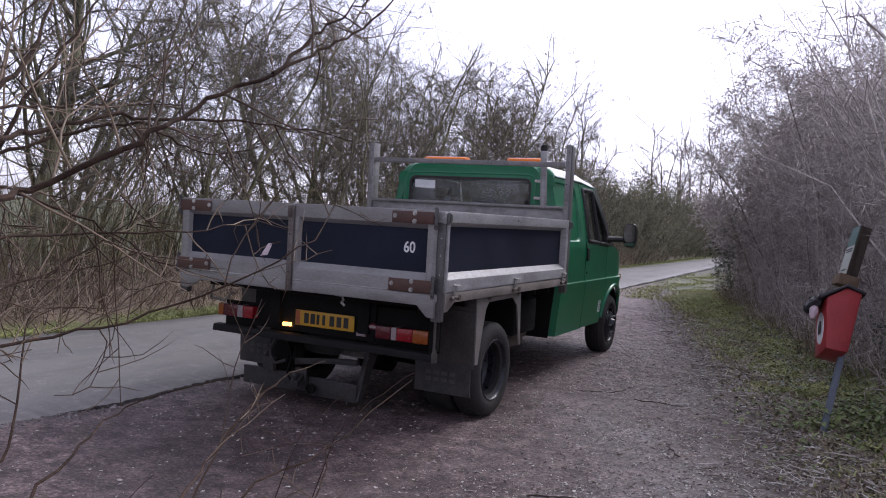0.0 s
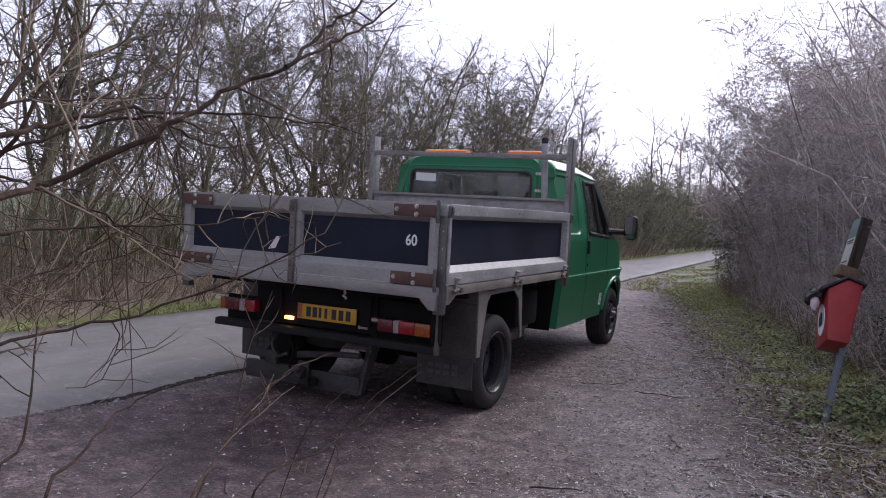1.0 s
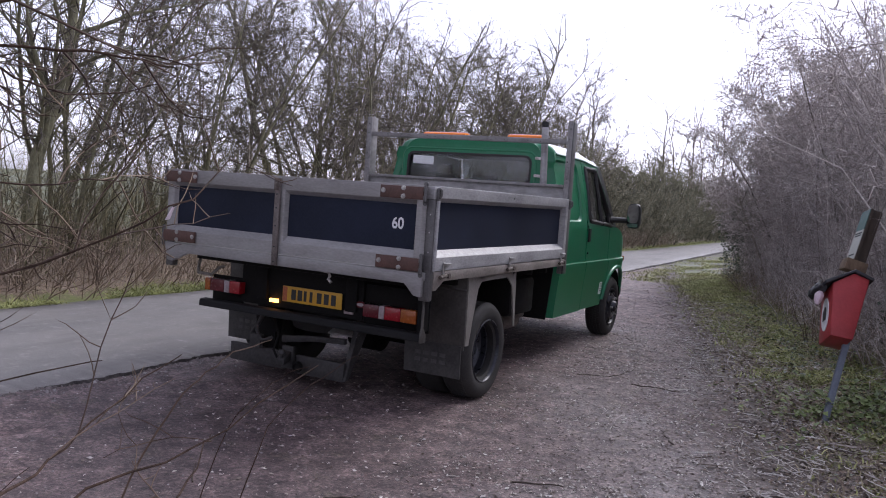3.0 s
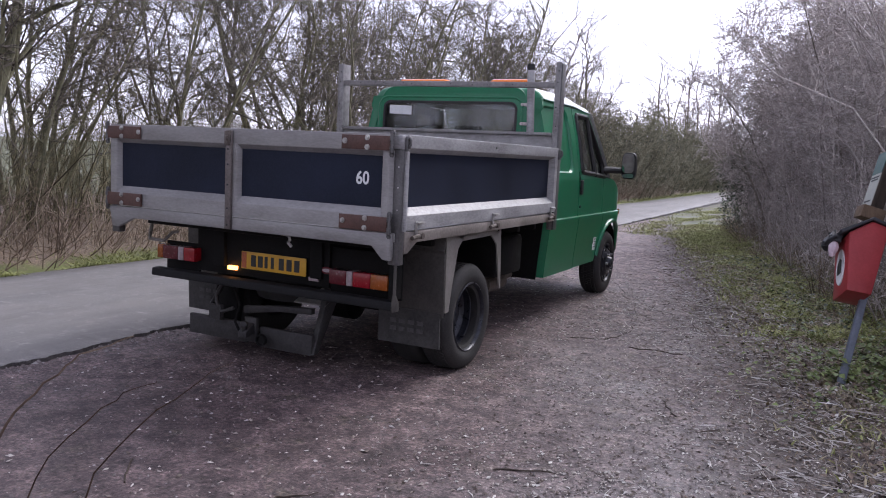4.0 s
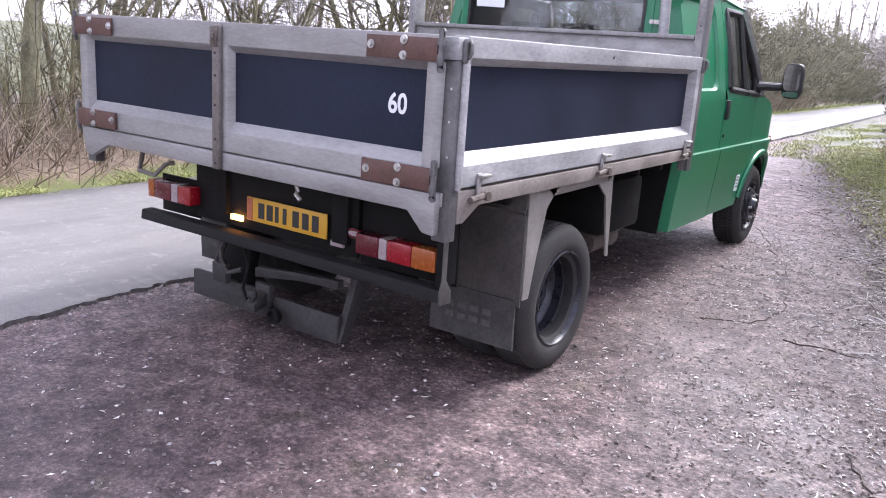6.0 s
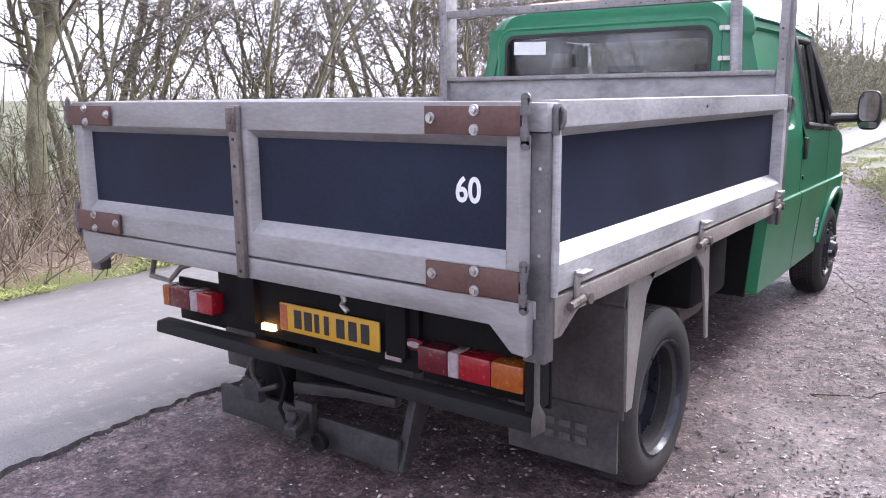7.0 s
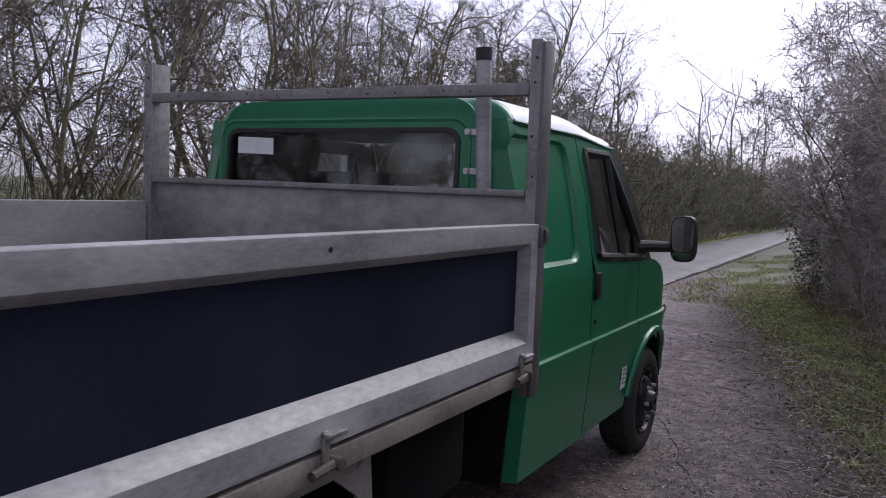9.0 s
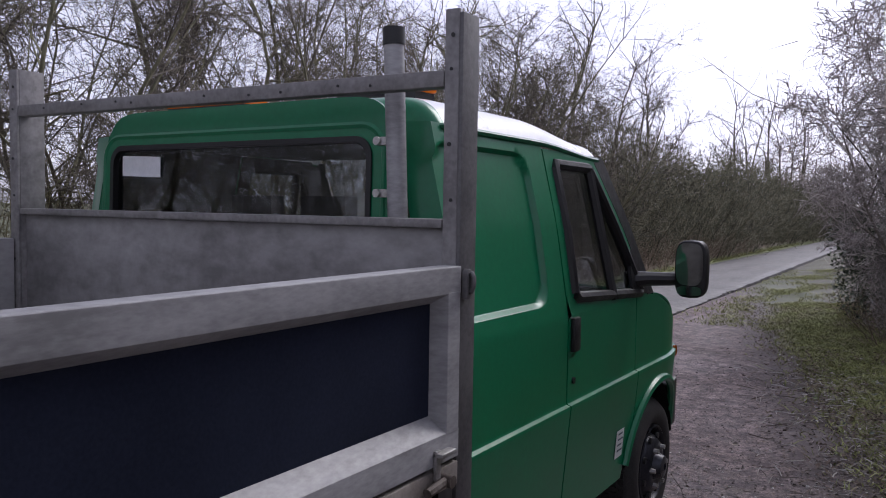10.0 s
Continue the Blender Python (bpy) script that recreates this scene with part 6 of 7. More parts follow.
    # unseen hedge carried on beside and behind the first viewpoint, darkening rear faces
    for x, yy, sc in ((7.6, -1.2, 1.0), (8.0, -4.0, 1.05), (7.5, -7.5, 1.1), (4.6, -10.0, 1.2), (2.2, -11.2, 1.25), (-0.4, -11.5, 1.25), (0.9, -14.0, 1.5)):
        plant("hedge_shrub", hedge[rng.randrange(3)], BUSH, "dense leafless brown-grey hedge shrub", "shrub", (x, yy, ground_z(x, yy) - 0.03), rng.uniform(0, 6.28), sc, "hedge beside the track")
    # dry canes at the foot of the trees
    canes = [bush_meshes(s, 65, 1.2, 0.75, TWIG_DRY, 0.0095, [(3, 0.45, 50, 0.22, -0.04, 4), (0, 0, 0, 0.25, -0.03, 2)], 0.9) for s in (51, 52)]
    row(canes, "bramble_clump", "dry tan bramble canes beside the lane", "bramble", "brambles along the lane", 0.2, 34, 0.8, lambda y: -4.80 - rng.uniform(0, 0.45), 0.75, 1.1)
    row(canes, "bramble_clump", "thin dry canes at the foot of the hedge", "bramble", "brambles below the hedge", 2.6, 15.5, 1.1, lambda y: hedge_x(y) + 0.55 + rng.uniform(-0.1, 0.2), 0.4, 0.65)


def leaves(count, rng, spot, size, mat, name, label, curl=0.5):
    v, f = [], []
    for _ in range(count):
        p = spot(rng)
        if p is None:
            continue
        s = size * rng.uniform(0.5, 1.2)
        t = rng.uniform(0, 6.283)
        up = rng.uniform(-curl, curl)
        a = Vector((math.cos(t), math.sin(t), up)) * s
        b = Vector((-math.sin(t), math.cos(t), rng.uniform(-curl, curl))) * s * 0.45
        p = Vector(p)
        n = len(v)
        mid = p + a * 0.55 + Vector((0, 0, s * 0.15))
        v += [tuple(p), tuple(mid + b), tuple(p + a), tuple(mid - b)]
        f += [(n, n + 1, n + 2), (n, n + 2, n + 3)]
    return tagged(raw(name, v, f, mat, smooth=False), label, "foliage", kind="stuff")


build_trees()
build_hedges()


def build_ground_cover():
    rng = random.Random(21)
    # grass on the verges: small bent blades
    def blades(count, spot, lo, hi, name, label, mat=GRASS):
        v, f = [], []
        for _ in range(count):
            q = spot(rng)
            if q is None:
                continue
            x, y = q
            z = ground_z(x, y)
            h, t, w = rng.uniform(lo, hi), rng.uniform(0, 6.283), rng.uniform(0.0025, 0.0070)
            c, s = math.cos(t), math.sin(t)
            ox, oy = rng.gauss(0, 1.5) * h, rng.gauss(0, 1.5) * h
            n = len(v)
            v += [(x - c * w, y - s * w, z - 0.005), (x + c * w, y + s * w, z - 0.005), (x + ox * 0.4 + c * w, y + oy * 0.4 + s * w, z + h * 0.65), (x + ox * 0.4 - c * w, y + oy * 0.4 - s * w, z + h * 0.65), (x + ox, y + oy, z + h)]
            f += [(n, n + 1, n + 2, n + 3), (n + 3, n + 2, n + 4)]
        tagged(raw(name, v, f, mat), label, "grass", kind="stuff")
    def left_spot(r):
        y = r.uniform(0, 45) if r.random() < 0.5 else r.uniform(0, 16)
        x = -4.08 - abs(r.gauss(0, 0.17)) - 0.05 * noise.noise((y, 0, 0))
        return (x, y) if noise.noise((x * 1.5, y * 1.5, 8)) > -0.35 else None
    blades(20000, left_spot, 0.02, 0.07, "verge_grass", "short bright green grass along the lane")
    def right_spot(r):
        y = -2 + 18 * r.random() ** 1.2
        x = hedge_x(y) - 0.20 + r.gauss(0, 0.32)
        if y < 3.4 and r.random() < 0.85:
            return None
        patch = 0.6 * noise.noise((x * 2.4, y * 1.1, 4)) + 0.5 * noise.noise((x * 6, y * 4, 9))
        return (x, y) if patch > r.uniform(-0.25, 0.35) - 0.22 * sstep(4, 8, y) else None
    blades(125000, right_spot, 0.014, 0.048, "track_grass", "patchy yellow-green grass beside the track")
    def dry_spot(r):
        y = -2 + 18 * r.random() ** 1.2
        x = hedge_x(y) - 0.25 + r.gauss(0, 0.30)
        return (x, y) if noise.noise((x * 2.4, y * 1.1, 4)) < r.uniform(-0.3, 0.4) else None
    blades(44000, dry_spot, 0.010, 0.042, "dry_grass", "dead straw-coloured grass among the green", HAY)
    def far_spot(r):
        y = 12.5 + 12 * r.random()
        x = -0.25 - 0.03 * (y - 12) + r.gauss(0, 0.5)
        return (x, y) if noise.noise((x * 1.6, y * 0.8, 4)) > r.uniform(-0.35, 0.35) and x > -1.42 - 0.014 * y else None
    blades(16000, far_spot, 0.02, 0.06, "track_grass", "thin green grass where the track meets the lane")
    # low leaves near the bin and below the hedge
    def weed(r):
        y = r.uniform(-0.5, 9)
        x = 4.1 - 0.26 * y + r.gauss(0, 0.38)
        if noise.noise((x * 2.2, y * 2.2, 14)) < r.uniform(0.05, 0.35) or x < 3.25 - 0.26 * y:
            return None
        return (x, y, ground_z(x, y) + r.uniform(0, 0.12) * r.random())
    def clump(r):
        x, y = 3.45 + r.gauss(0, 0.35), 2.35 + r.gauss(0, 0.50)
        return (x, y, ground_z(x, y) + 0.20 * r.random() ** 1.7) if noise.noise((x * 3, y * 3, 19)) > r.uniform(-0.05, 0.35) else None
    leaves(3400, rng, clump, 0.046, LEAF, "low_weeds", "low green leaves round the foot of the bin", 0.6)
    leaves(4200, rng, weed, 0.040, LEAF, "low_weeds", "low green weeds and ivy on the bank")
    # brown leaves and chips
    def litter(r):
        y = r.uniform(-3, 16)
        x = 3.30 - 0.26 * y + r.gauss(0.12, 0.35)
        return (x, y, ground_z(x, y) + 0.004)
    leaves(11000, rng, litter, 0.024, LITTER, "leaf_litter", "brown dead leaves beside the track", 0.25)
    # dark bark crumbs and broken leaves trodden into the track
    def crumbs(r):
        y = -3.8 + 13 * r.random() ** 1.5
        x = 2.5 - 0.25 * y + r.gauss(0, 0.75) if y < 2 else 3.05 - 0.26 * y + r.gauss(0, 0.22)
        if x < -1.1 or x > 4 - 0.26 * y or noise.noise((x * 2.4, y * 2.4, 12)) < r.uniform(-0.4, 0.4):
            return None
        return (x, y, ground_z(x, y) + 0.003)
    leaves(9000, rng, crumbs, 0.017, SOIL, "bark_crumbs", "dark bark crumbs and leaf scraps on the track", 0.3)
    def bank_litter(r):
        y = -3 + 14 * r.random() ** 1.3
        x = 4.0 - 0.26 * y + r.gauss(0.05, 0.42)
        if x < 3.1 - 0.26 * y or noise.noise((x * 2.1, y * 2.1, 44)) < r.uniform(-0.5, 0.35):
            return None
        return (x, y, ground_z(x, y) + 0.006 + 0.02 * r.random())
    leaves(14000, rng, bank_litter, 0.034, LITTER, "leaf_litter", "curled brown leaves under the hedge", 0.7)
    leaves(7000, rng, bank_litter, 0.030, STRAW, "dry_leaves", "pale dry leaf scraps beside the track", 0.5)
    # dead twigs and straws thick on the bank
    v, f = [], []
    for _ in range(9500):
        y = -3.4 + 13 * rng.random() ** 1.3
        x = 3.70 - 0.26 * y + rng.gauss(0.0, 0.46)
        if x < 2.75 - 0.26 * y or noise.noise((x * 1.8, y * 1.8, 91)) < rng.uniform(-0.6, 0.25):
            continue
        L, r, t = 0.012 + 0.085 * rng.random() ** 2.2, rng.uniform(0.0014, 0.0042), rng.uniform(0, 6.283)
        p = Vector((x, y, ground_z(x, y) + 0.008 + 0.03 * rng.random() ** 3))
        d = Vector((math.cos(t), math.sin(t), rng.gauss(0, 0.16)))
        q = Vector((-d.y, d.x, 0))
        bow = rng.gauss(0, 0.10) * L
        n = len(v)
        for a in (-1, -0.2, 0.6, 1):
            c = p + d * (L * a) + q * (bow * (1 - a * a))
            w = r * (1.0 if a < 0.9 else 0.3)
            v += [tuple(c + q * w), tuple(c - q * w), tuple(c + Vector((0, 0, w * 1.4)))]
        for m in (n, n + 3, n + 6):
            f += [(m, m + 3, m + 4, m + 1), (m + 1, m + 4, m + 5, m + 2), (m + 2, m + 5, m + 3, m)]
    tagged(raw("dead_twigs", v, f, STRAW, smooth=False), "grey and tan dead twigs littering the bank", "twigs", kind="stuff")
    # ground ivy on the bank
    def ground_ivy(r):
        y = -3 + 12 * r.random() ** 1.3
        x = 4.25 - 0.26 * y + r.gauss(0.0, 0.30)
        if x < 3.5 - 0.26 * y or noise.noise((x * 1.9, y * 1.9, 63)) < r.uniform(-0.25, 0.4):
            return None
        return (x, y, ground_z(x, y) + 0.01 + 0.07 * r.random() ** 2)
    leaves(5200, rng, ground_ivy, 0.040, IVY, "ground_ivy", "dark ground ivy leaves on the bank", 0.6)
    v, f = [], []
    # short flat flakes trodden into the track
    for _ in range(50000):
        y = -3.9 + 10 * rng.random() ** 1.6 + rng.gauss(0, 0.5)
        x = 2.6 - 0.26 * y + rng.gauss(0, 0.75) if rng.random() < 0.82 else rng.uniform(-1.2, 3.2 - 0.26 * y)
        if x > 4.5 - 0.26 * y or x < -1.25 or noise.noise((x * 1.2, y * 1.2, 31)) < rng.uniform(-0.7, 0.35):
            continue
        z = ground_z(x, y) + 0.003
        r, t = 0.0026 + 0.0105 * rng.random() ** 2.2, rng.uniform(0, 6.283)
        c, s = math.cos(t), math.sin(t)
        n = len(v)
        for a, b in ((rng.uniform(0.8, 1.9), rng.uniform(-0.3, 0.3)), (rng.uniform(-0.4, 0.5), rng.uniform(0.4, 0.9)), (-rng.uniform(0.7, 1.8), rng.uniform(-0.3, 0.3)), (rng.uniform(-0.4, 0.5), -rng.uniform(0.4, 0.9))):
            v.append((x + (c * a - s * b) * r, y + (s * a + c * b) * r, z + rng.uniform(-0.15, 0.5) * r))
        v.append((x, y, z + r * rng.uniform(0.5, 0.8)))
        f += [(n, n + 1, n + 4), (n + 1, n + 2, n + 4), (n + 2, n + 3, n + 4), (n + 3, n, n + 4)]
    # longer straws, thickest along the edge of the track
    for _ in range(10000):
        y = -3.3 + 9 * rng.random() ** 1.4 + rng.gauss(0, 0.45)
        x = 3.35 - 0.26 * y + rng.gauss(0, 0.42) if rng.random() < 0.8 else 2.6 - 0.26 * y + rng.gauss(0, 0.7)
        if x > 4.6 - 0.26 * y or x < -1.2 or noise.noise((x * 1.5, y * 1.5, 57)) < rng.uniform(-0.6, 0.2):
            continue
        z = ground_z(x, y) + 0.006
        L, w, t = 0.006 + 0.032 * rng.random() ** 2.0, rng.uniform(0.0014, 0.0046), rng.uniform(0, 6.283)
        c, s, tilt = math.cos(t), math.sin(t), rng.uniform(-0.25, 0.25)
        n = len(v)
        bow = rng.uniform(-0.25, 0.25) * L
        for a, k in ((-1, 0.3), (0, 1), (1, 0.4)):
            ox, oy = (bow * -s, bow * c) if a == 0 else (0, 0)
            for b, h in ((-1, 0), (1, 0), (0, 1)):
                v.append((x + c * L * a - s * w * b * k + ox, y + s * L * a + c * w * b * k + oy, z + h * w * k + tilt * L * a))
        for q in (0, 3):
            m = n + q
            f += [(m, m + 3, m + 4, m + 1), (m + 1, m + 4, m + 5, m + 2), (m + 2, m + 5, m + 3, m)]
    tagged(raw("wood_chips", v, f, STRAW, smooth=False), "pale scattered wood chips and straw on the gravel", "wood chips", kind="stuff")
    # loose stones on the track
    v, f = [], []
    for k in range(26000):
        y = -4.5 + 14 * rng.random() ** 1.3
        x = rng.uniform(-1.3, 3.4 - 0.26 * y) if y > -1 else rng.uniform(-2.5, 4)
        r = 0.0035 + 0.011 * rng.random() ** 4
        if k % 6 == 0:
            # crumbs along the broken edge of the lane
            x = -1.22 - 0.014 * max(y, 0) + abs(rng.gauss(0, 0.16)) - 0.06
            r = 0.005 + 0.017 * rng.random() ** 3
        elif x < -1.28 - 0.014 * max(y, 0):
            continue
        z = ground_z(x, y) + r * 0.15
        n = len(v)
        t = rng.uniform(0, 6.283)
        c, s = math.cos(t), math.sin(t)
        a, b, h = r * rng.uniform(0.8, 1.5), r * rng.uniform(0.6, 1.1), r * rng.uniform(0.4, 0.8)
        k1, k2, k3, k4 = (rng.uniform(0.45, 1.15) for _ in range(4))
        v += [(x + c * a * k1, y + s * a * k1, z), (x - s * b * k2, y + c * b * k2, z), (x - c * a * k3, y - s * a * k3, z), (x + s * b * k4, y - c * b * k4, z), (x + rng.uniform(-.3, .3) * r, y + rng.uniform(-.3, .3) * r, z + h)]
        f += [(n, n + 1, n + 4), (n + 1, n + 2, n + 4), (n + 2, n + 3, n + 4), (n + 3, n, n + 4)]
    tagged(raw("loose_gravel", v, f, STONE, smooth=False), "loose mixed gravel stones on the track", "gravel", kind="stuff")
    v, f = [], []
    for _ in range(1800):
        y = -3.5 + 17 * rng.random() ** 1.2
        x = 3.32 - 0.26 * y + rng.gauss(0.05, 0.26)
        if noise.noise((x * 2, y * 2, 71)) < rng.uniform(-0.4, 0.3):
            continue
        r = 0.005 + 0.014 * rng.random() ** 3
        z = ground_z(x, y)
        n = len(v)
        for k in range(5):
            t = 2 * math.pi * (k + rng.uniform(-0.3, 0.3)) / 5
            q = r * rng.uniform(0.7, 1.3)
            v.append((x + math.cos(t) * q, y + math.sin(t) * q, z - 0.003))
        for k in range(5):
            t = 2 * math.pi * (k + rng.uniform(-0.3, 0.3)) / 5
            q = r * rng.uniform(0.4, 0.8)
            v.append((x + math.cos(t) * q, y + math.sin(t) * q, z + r * rng.uniform(0.35, 0.75)))
        f += [(n + k, n + (k + 1) % 5, n + 5 + (k + 1) % 5, n + 5 + k) for k in range(5)] + [tuple(range(n + 5, n + 10))]
    tagged(raw("soil_clods", v, f, SOIL, smooth=False), "dark crumbs of soil along the edge of the track", "soil", kind="stuff")
    # ivy on the hedge
    def ivy(cx, cy, cz, rx, rz):
        def spot(r):
            d = Vector((r.gauss(0, 1), r.gauss(0, 1), r.gauss(0, 1))).normalized() * (r.random() ** 0.4)
            if noise.noise((d.x * 2.6 + cx, d.y * 2.6, d.z * 2.6)) < r.uniform(-0.35, 0.3):
                return None
            return (cx + d.x * rx, cy + d.y * rx, cz + d.z * rz)
        return spot
    for cx, cy, cz, rx, rz, n in ((1.12, 14.0, 1.25, 0.52, 0.62, 6000), (1.25, 13.6, 0.55, 0.50, 0.50, 2500), (3.9, 7.2, 2.9, 0.5, 1.1, 3600), (4.0, 4.6, 0.5, 0.5, 0.5, 2200)):
        leaves(n, rng, ivy(cx, cy, cz, rx, rz), 0.048, IVY, "ivy_clump", "dark green ivy leaves in the hedge", 0.9)
    # a long bramble runner lying in a loop on the track
    way = [Vector(p) for p in ((0.80, 5.6, 0), (1.25, 4.5, 0), (1.52, 3.6, 0), (1.64, 2.95, 0), (1.54, 2.60, 0), (1.20, 2.42, 0))]
    pts = []
    for a, b in zip(way, way[1:]):
        pts += [a.lerp(b, k / 6) + Vector((rng.gauss(0, 0.022), rng.gauss(0, 0.022), 0)) for k in range(6)]
    g = Geo()
    g.tube([(p.x, p.y, ground_z(p.x, p.y) + rng.uniform(-0.002, 0.003)) for p in pts], [0.0042 * rng.uniform(0.6, 1.2) for _ in pts], 5)
    tagged(part("bramble_runner", g, WOOD_DARK), "thin dark bramble runner looping on the gravel", "bramble")
    # a few fallen sticks
    for x, y, t, L in ((1.85, -0.4, 0.4, 0.28), (2.05, -1.6, 2.6, 0.35), (1.2, -1.2, 0.9, 0.22), (1.75, 2.4, 0.1, 0.4), (2.4, 0.9, 2.0, 0.3), (2.9, 0.2, 0.7, 0.3), (0.6, -1.4, 2.2, 0.25), (2.6, 3.4, 1.3, 0.4)):
        g = Geo()
        pts = [Vector((x, y, 0)) + Vector((math.cos(t) * s, math.sin(t) * s, 0)) + Vector((rng.gauss(0, 0.012), rng.gauss(0, 0.012), 0)) for s in spread(0, L, 5)]
        g.tube([(p.x, p.y, ground_z(p.x, p.y) + 0.005) for p in pts], [0.0045, 0.0045, 0.004, 0.004, 0.003, 0.002], 5)
        tagged(part("fallen_stick", g, WOOD_DARK), "dark fallen stick on the gravel", "stick")


build_ground_cover()


# ---------------------------------------------------------------- the shrub close to the first viewpoint
def build_near_shrub():
    shrub = thing("bare_shrub", (2.15, -4.25, 0), "leafless reddish-brown shrub with long arching twigs", "shrub", "near shrub")
    rng = random.Random(77)
    root = Vector((2.15, -4.25, -0.05))
    limbs = []
    def grow(r, *way):
        limbs.append((r, way))
    grow(0.0047, (2.64, -4.0, 1.44), (2.62, -3.93, 1.46), (2.67, -3.86, 1.51), (2.67, -3.79, 1.55), (2.7, -3.71, 1.6), (2.71, -3.64, 1.64), (2.72, -3.57, 1.68), (2.74, -3.5, 1.75))
    grow(0.0030, (2.70, -3.71, 1.60), (2.69, -3.64, 1.65), (2.7, -3.59, 1.69), (2.71, -3.55, 1.72))
    grow(0.0034, (2.56, -3.95, 1.52), (2.49, -3.83, 1.55), (2.45, -3.7, 1.57))
    grow(0.0046, (2.56, -3.95, 1.49), (2.51, -3.85, 1.52), (2.5, -3.75, 1.55), (2.49, -3.65, 1.56), (2.53, -3.55, 1.57), (2.54, -3.45, 1.57))
    grow(0.0032, (2.48, -3.9, 1.48), (2.48, -3.8, 1.52), (2.49, -3.7, 1.55), (2.47, -3.6, 1.53), (2.45, -3.5, 1.53), (2.45, -3.4, 1.56))
    grow(0.0048, (2.63, -4.0, 1.5), (2.59, -3.92, 1.58), (2.54, -3.85, 1.67))
    grow(0.0042, (2.48, -3.9, 1.46), (2.48, -3.83, 1.57), (2.46, -3.77, 1.64), (2.45, -3.7, 1.73))
    grow(0.0030, (2.48, -3.9, 1.46), (2.44, -3.8, 1.45), (2.44, -3.7, 1.42), (2.41, -3.6, 1.38))
    grow(0.0030, (2.48, -3.9, 1.4), (2.44, -3.75, 1.41), (2.48, -3.6, 1.42), (2.46, -3.45, 1.43))
    grow(0.0034, (2.46, -3.9, 1.28), (2.43, -3.76, 1.29), (2.48, -3.62, 1.32), (2.58, -3.49, 1.4), (2.54, -3.35, 1.47))
    grow(0.0030, (2.63, -3.75, 1.1), (2.54, -3.62, 1.11), (2.48, -3.48, 1.14), (2.47, -3.35, 1.19))
    grow(0.0026, (2.66, -3.7, 1.09), (2.65, -3.5, 1.13), (2.67, -3.3, 1.2))
    grow(0.0032, (2.41, -3.85, 1.1), (2.37, -3.77, 1.15), (2.27, -3.68, 1.25), (2.19, -3.6, 1.34))
    grow(0.0030, (2.51, -3.85, 1.1), (2.44, -3.72, 1.15), (2.36, -3.58, 1.16), (2.43, -3.45, 1.19))
    grow(0.0024, (2.7, -3.6, 1.06), (2.65, -3.5, 1.11), (2.58, -3.4, 1.11))
    grow(0.0028, (2.46, -3.9, 1.33), (2.4, -3.78, 1.35), (2.4, -3.67, 1.4), (2.41, -3.55, 1.48))
    # pale canes rising beside the track, and a few thin ones behind them
    grow(0.0046, (1.70, -2.80, 0.30), (1.72, -2.78, 0.62), (1.83, -2.72, 0.88), (1.90, -2.68, 0.97), (1.96, -2.65, 1.02), (2.02, -2.60, 1.05))
    grow(0.0024, (2.17, -2.95, 0.55), (2.24, -2.86, 0.93), (2.33, -2.78, 1.05), (2.38, -2.74, 1.09))
    grow(0.0022, (2.08, -2.98, 0.50), (2.16, -2.90, 0.92), (2.24, -2.83, 1.03), (2.29, -2.80, 1.06))
    for _ in range(3):
        q = Vector((rng.uniform(1.80, 2.10), rng.uniform(-4.0, -3.6), rng.uniform(0.35, 0.7)))
        d = Vector((rng.uniform(-0.25, 0.10), rng.uniform(-0.05, 0.30), rng.uniform(0.5, 1.0)))
        limbs.append((rng.uniform(0.0018, 0.0030), [tuple(p) for p in wander(rng, q, d, rng.uniform(0.6, 0.9), 4, 0.16)]))
    for r, way in limbs:
        pts = [Vector(p) for p in way]
        if pts[0].z < 1.2:
            pts = [Vector((pts[0].x, pts[0].y - 0.05, -0.05))] + pts
        elif pts[0].z < 1.55:
            pts = [root, pts[0] + (pts[0] - pts[1]).normalized() * 0.25 - Vector((0.1, 0, 0.1))] + pts
        # smooth curve through the points
        def slope(i):
            if i == 0 or i == len(pts) - 1:
                return Vector()
            a, b = pts[i] - pts[i - 1], pts[i + 1] - pts[i]
            return (pts[i + 1] - pts[i - 1]).normalized() * min(a.length, b.length)
        line = []
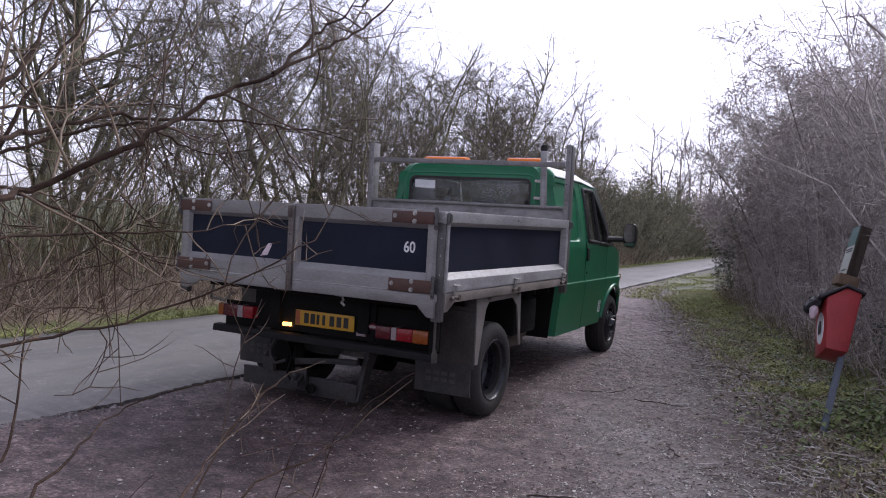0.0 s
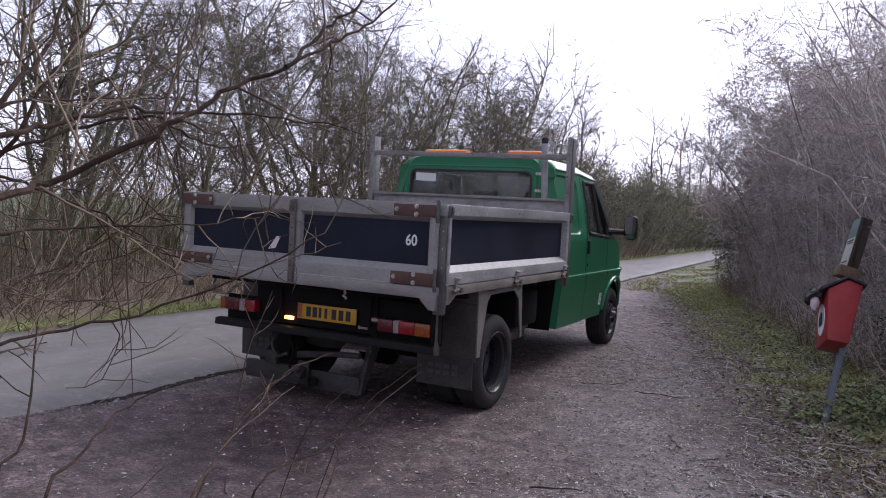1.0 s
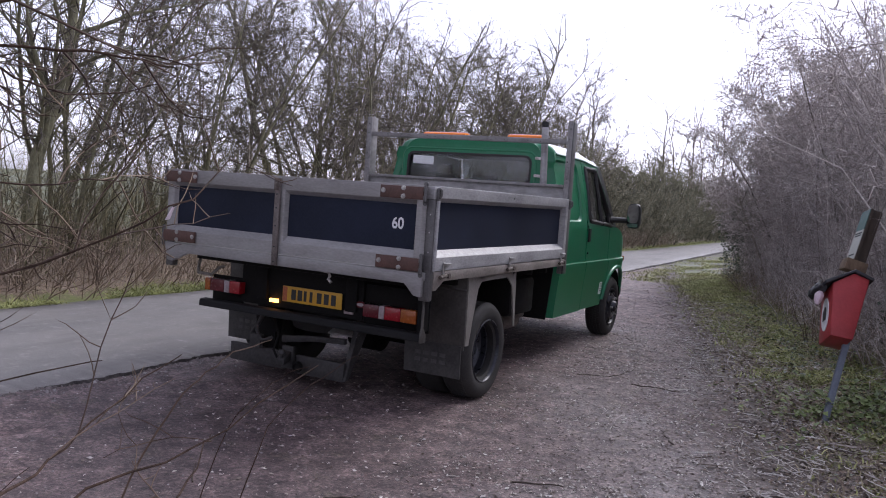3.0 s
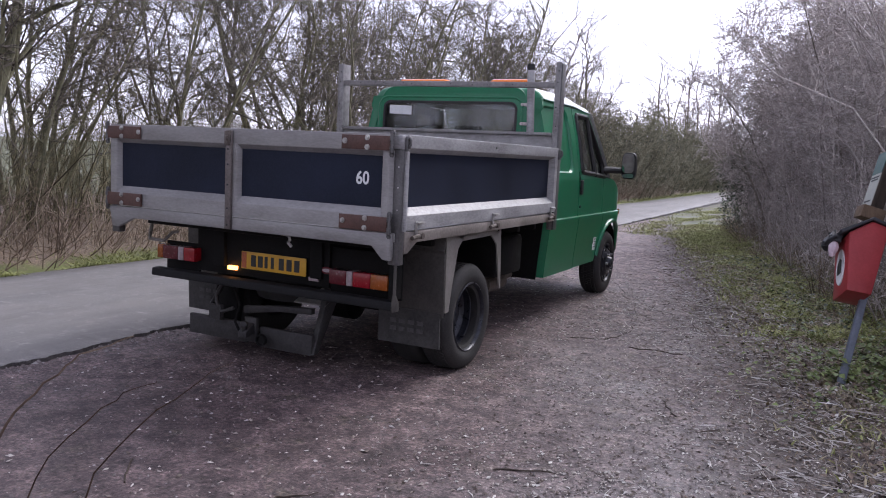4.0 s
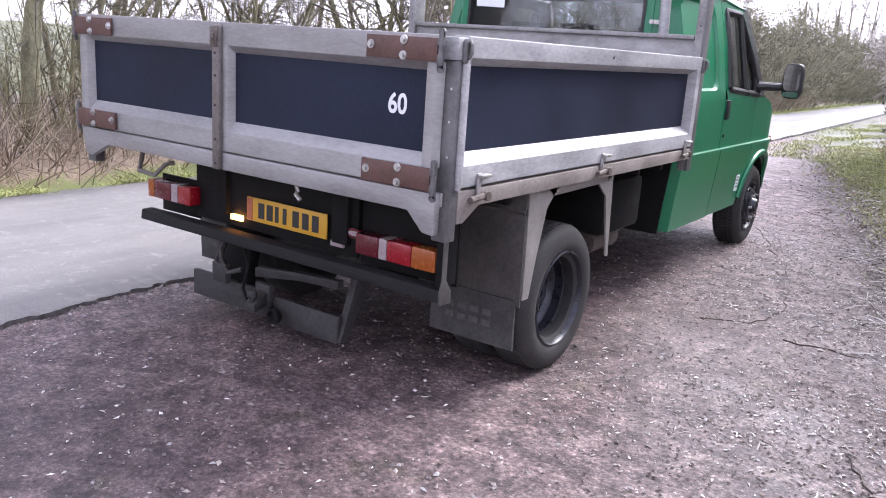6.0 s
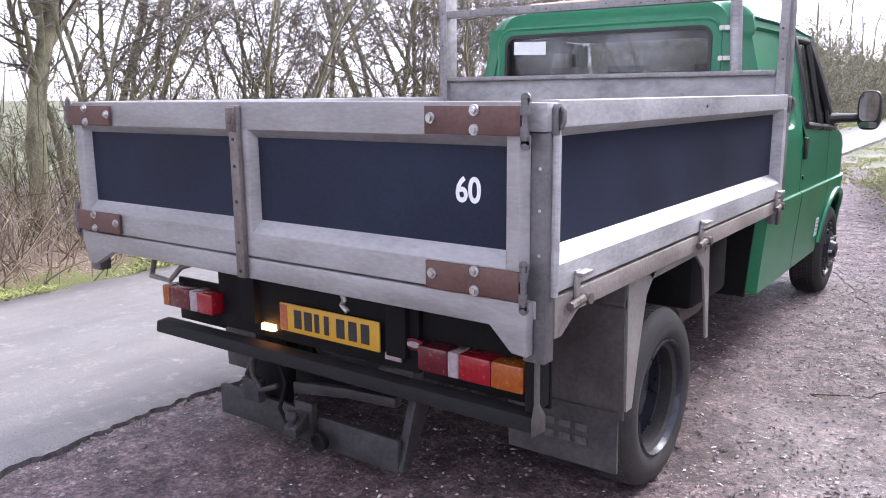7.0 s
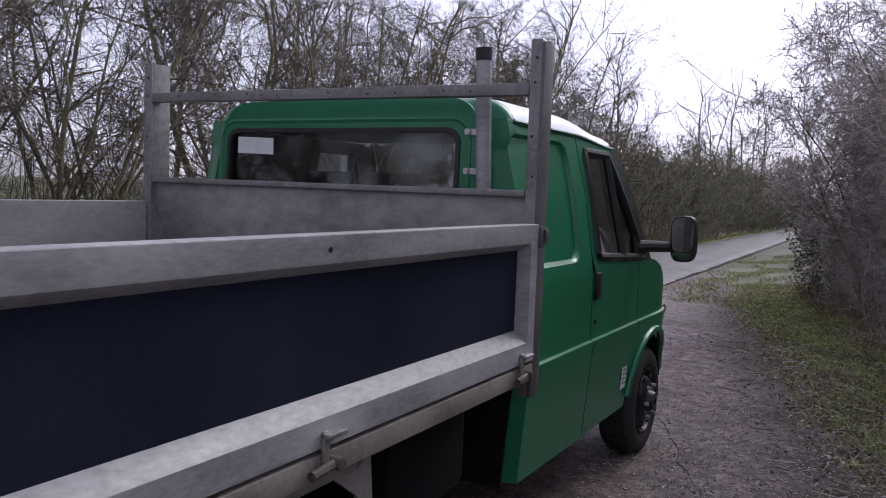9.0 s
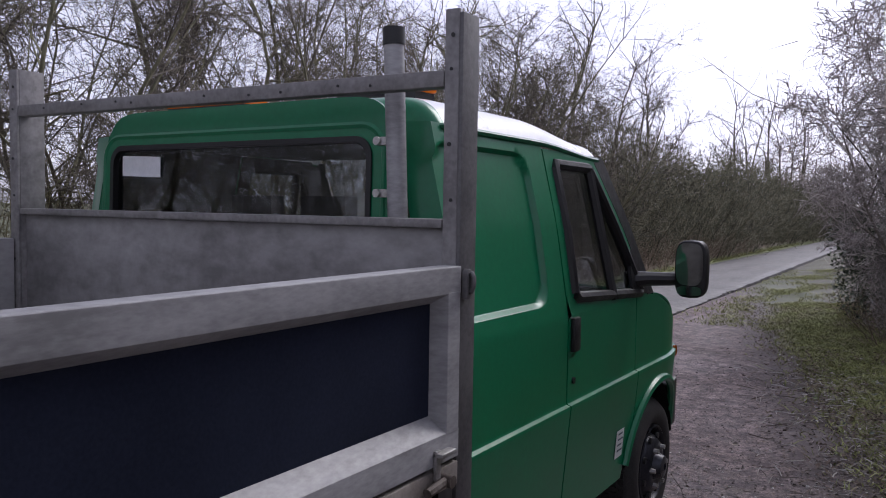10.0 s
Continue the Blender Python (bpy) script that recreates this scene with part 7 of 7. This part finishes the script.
        for i in range(len(pts) - 1):
            m0, m1 = slope(i), slope(i + 1)
            for k in range(5):
                t = k / 5
                line.append(pts[i] * (2 * t ** 3 - 3 * t * t + 1) + m0 * (t ** 3 - 2 * t * t + t) + pts[i + 1] * (3 * t * t - 2 * t ** 3) + m1 * (t ** 3 - t * t))
        line.append(pts[-1])
        for i in range(1, len(line) - 1):
            line[i] += Vector((rng.gauss(0, 0.002), rng.gauss(0, 0.002), rng.gauss(0, 0.002)))
        n = len(line)
        s = Sticks()
        g = Geo()
        g.tube(line, [r * 0.78 * (1.1 - 0.85 * i / n) for i in range(n)], 7)
        part("limb", g, TWIG_FINE if way[0][1] > -2.9 else TWIG_NEAR, shrub)
        bare = way[0][1] > -3.1 or way[0][2] < 0.8
        low_limb = way[0][2] < 1.2 and way[0][0] > 2.45
        for i in range(7, n - 1):
            for _ in range(1 if rng.random() < (0.0 if bare else 0.16 if low_limb else 0.55) else 0):
                way2 = side_way(rng, (line[i + 1] - line[i]).normalized(), rng.uniform(25, 60))
                if way2.x > 0.15:
                    way2.x *= -0.5
                L = rng.uniform(0.06, 0.27)
                tw = wander(rng, line[i], way2, L, 6, 0.11, 0.01)
                s.run(tw, min(max(r * 0.30, 0.0010), 0.0015), 0.0006, 4)
                for q in tw[2:-1]:
                    s.run(wander(rng, q, side_way(rng, way2, 45), L * rng.uniform(0.2, 0.5), 4, 0.16, 0.01), 0.0009, 0.0005, 3)
        me = bpy.data.meshes.new("twigs")
        me.from_pydata(s.v, [], s.f)
        me.materials.append(TWIG_FINE)
        me.shade_smooth()
        o = tagged(new("fine_spray", me), kind="stuff")
        o.parent = shrub
        o.matrix_parent_inverse = Matrix.Translation(-PLACE[shrub.name])
    # one pale leaf still hanging on
    g = Geo()
    g.tube([(2.40, -3.30, 1.40), (2.35, -3.265, 1.392)], 0.0009, 5)
    part("leaf_stalk", g, TWIG_NEAR, shrub)
    g = Geo()
    g.add([(2.352, -3.262, 1.394), (2.338, -3.258, 1.372), (2.306, -3.238, 1.368), (2.330, -3.246, 1.392)], [(0, 1, 2, 3)])
    part("leaf", g, BAG, shrub, "pale withered leaf", solid=0.0006)


build_near_shrub()
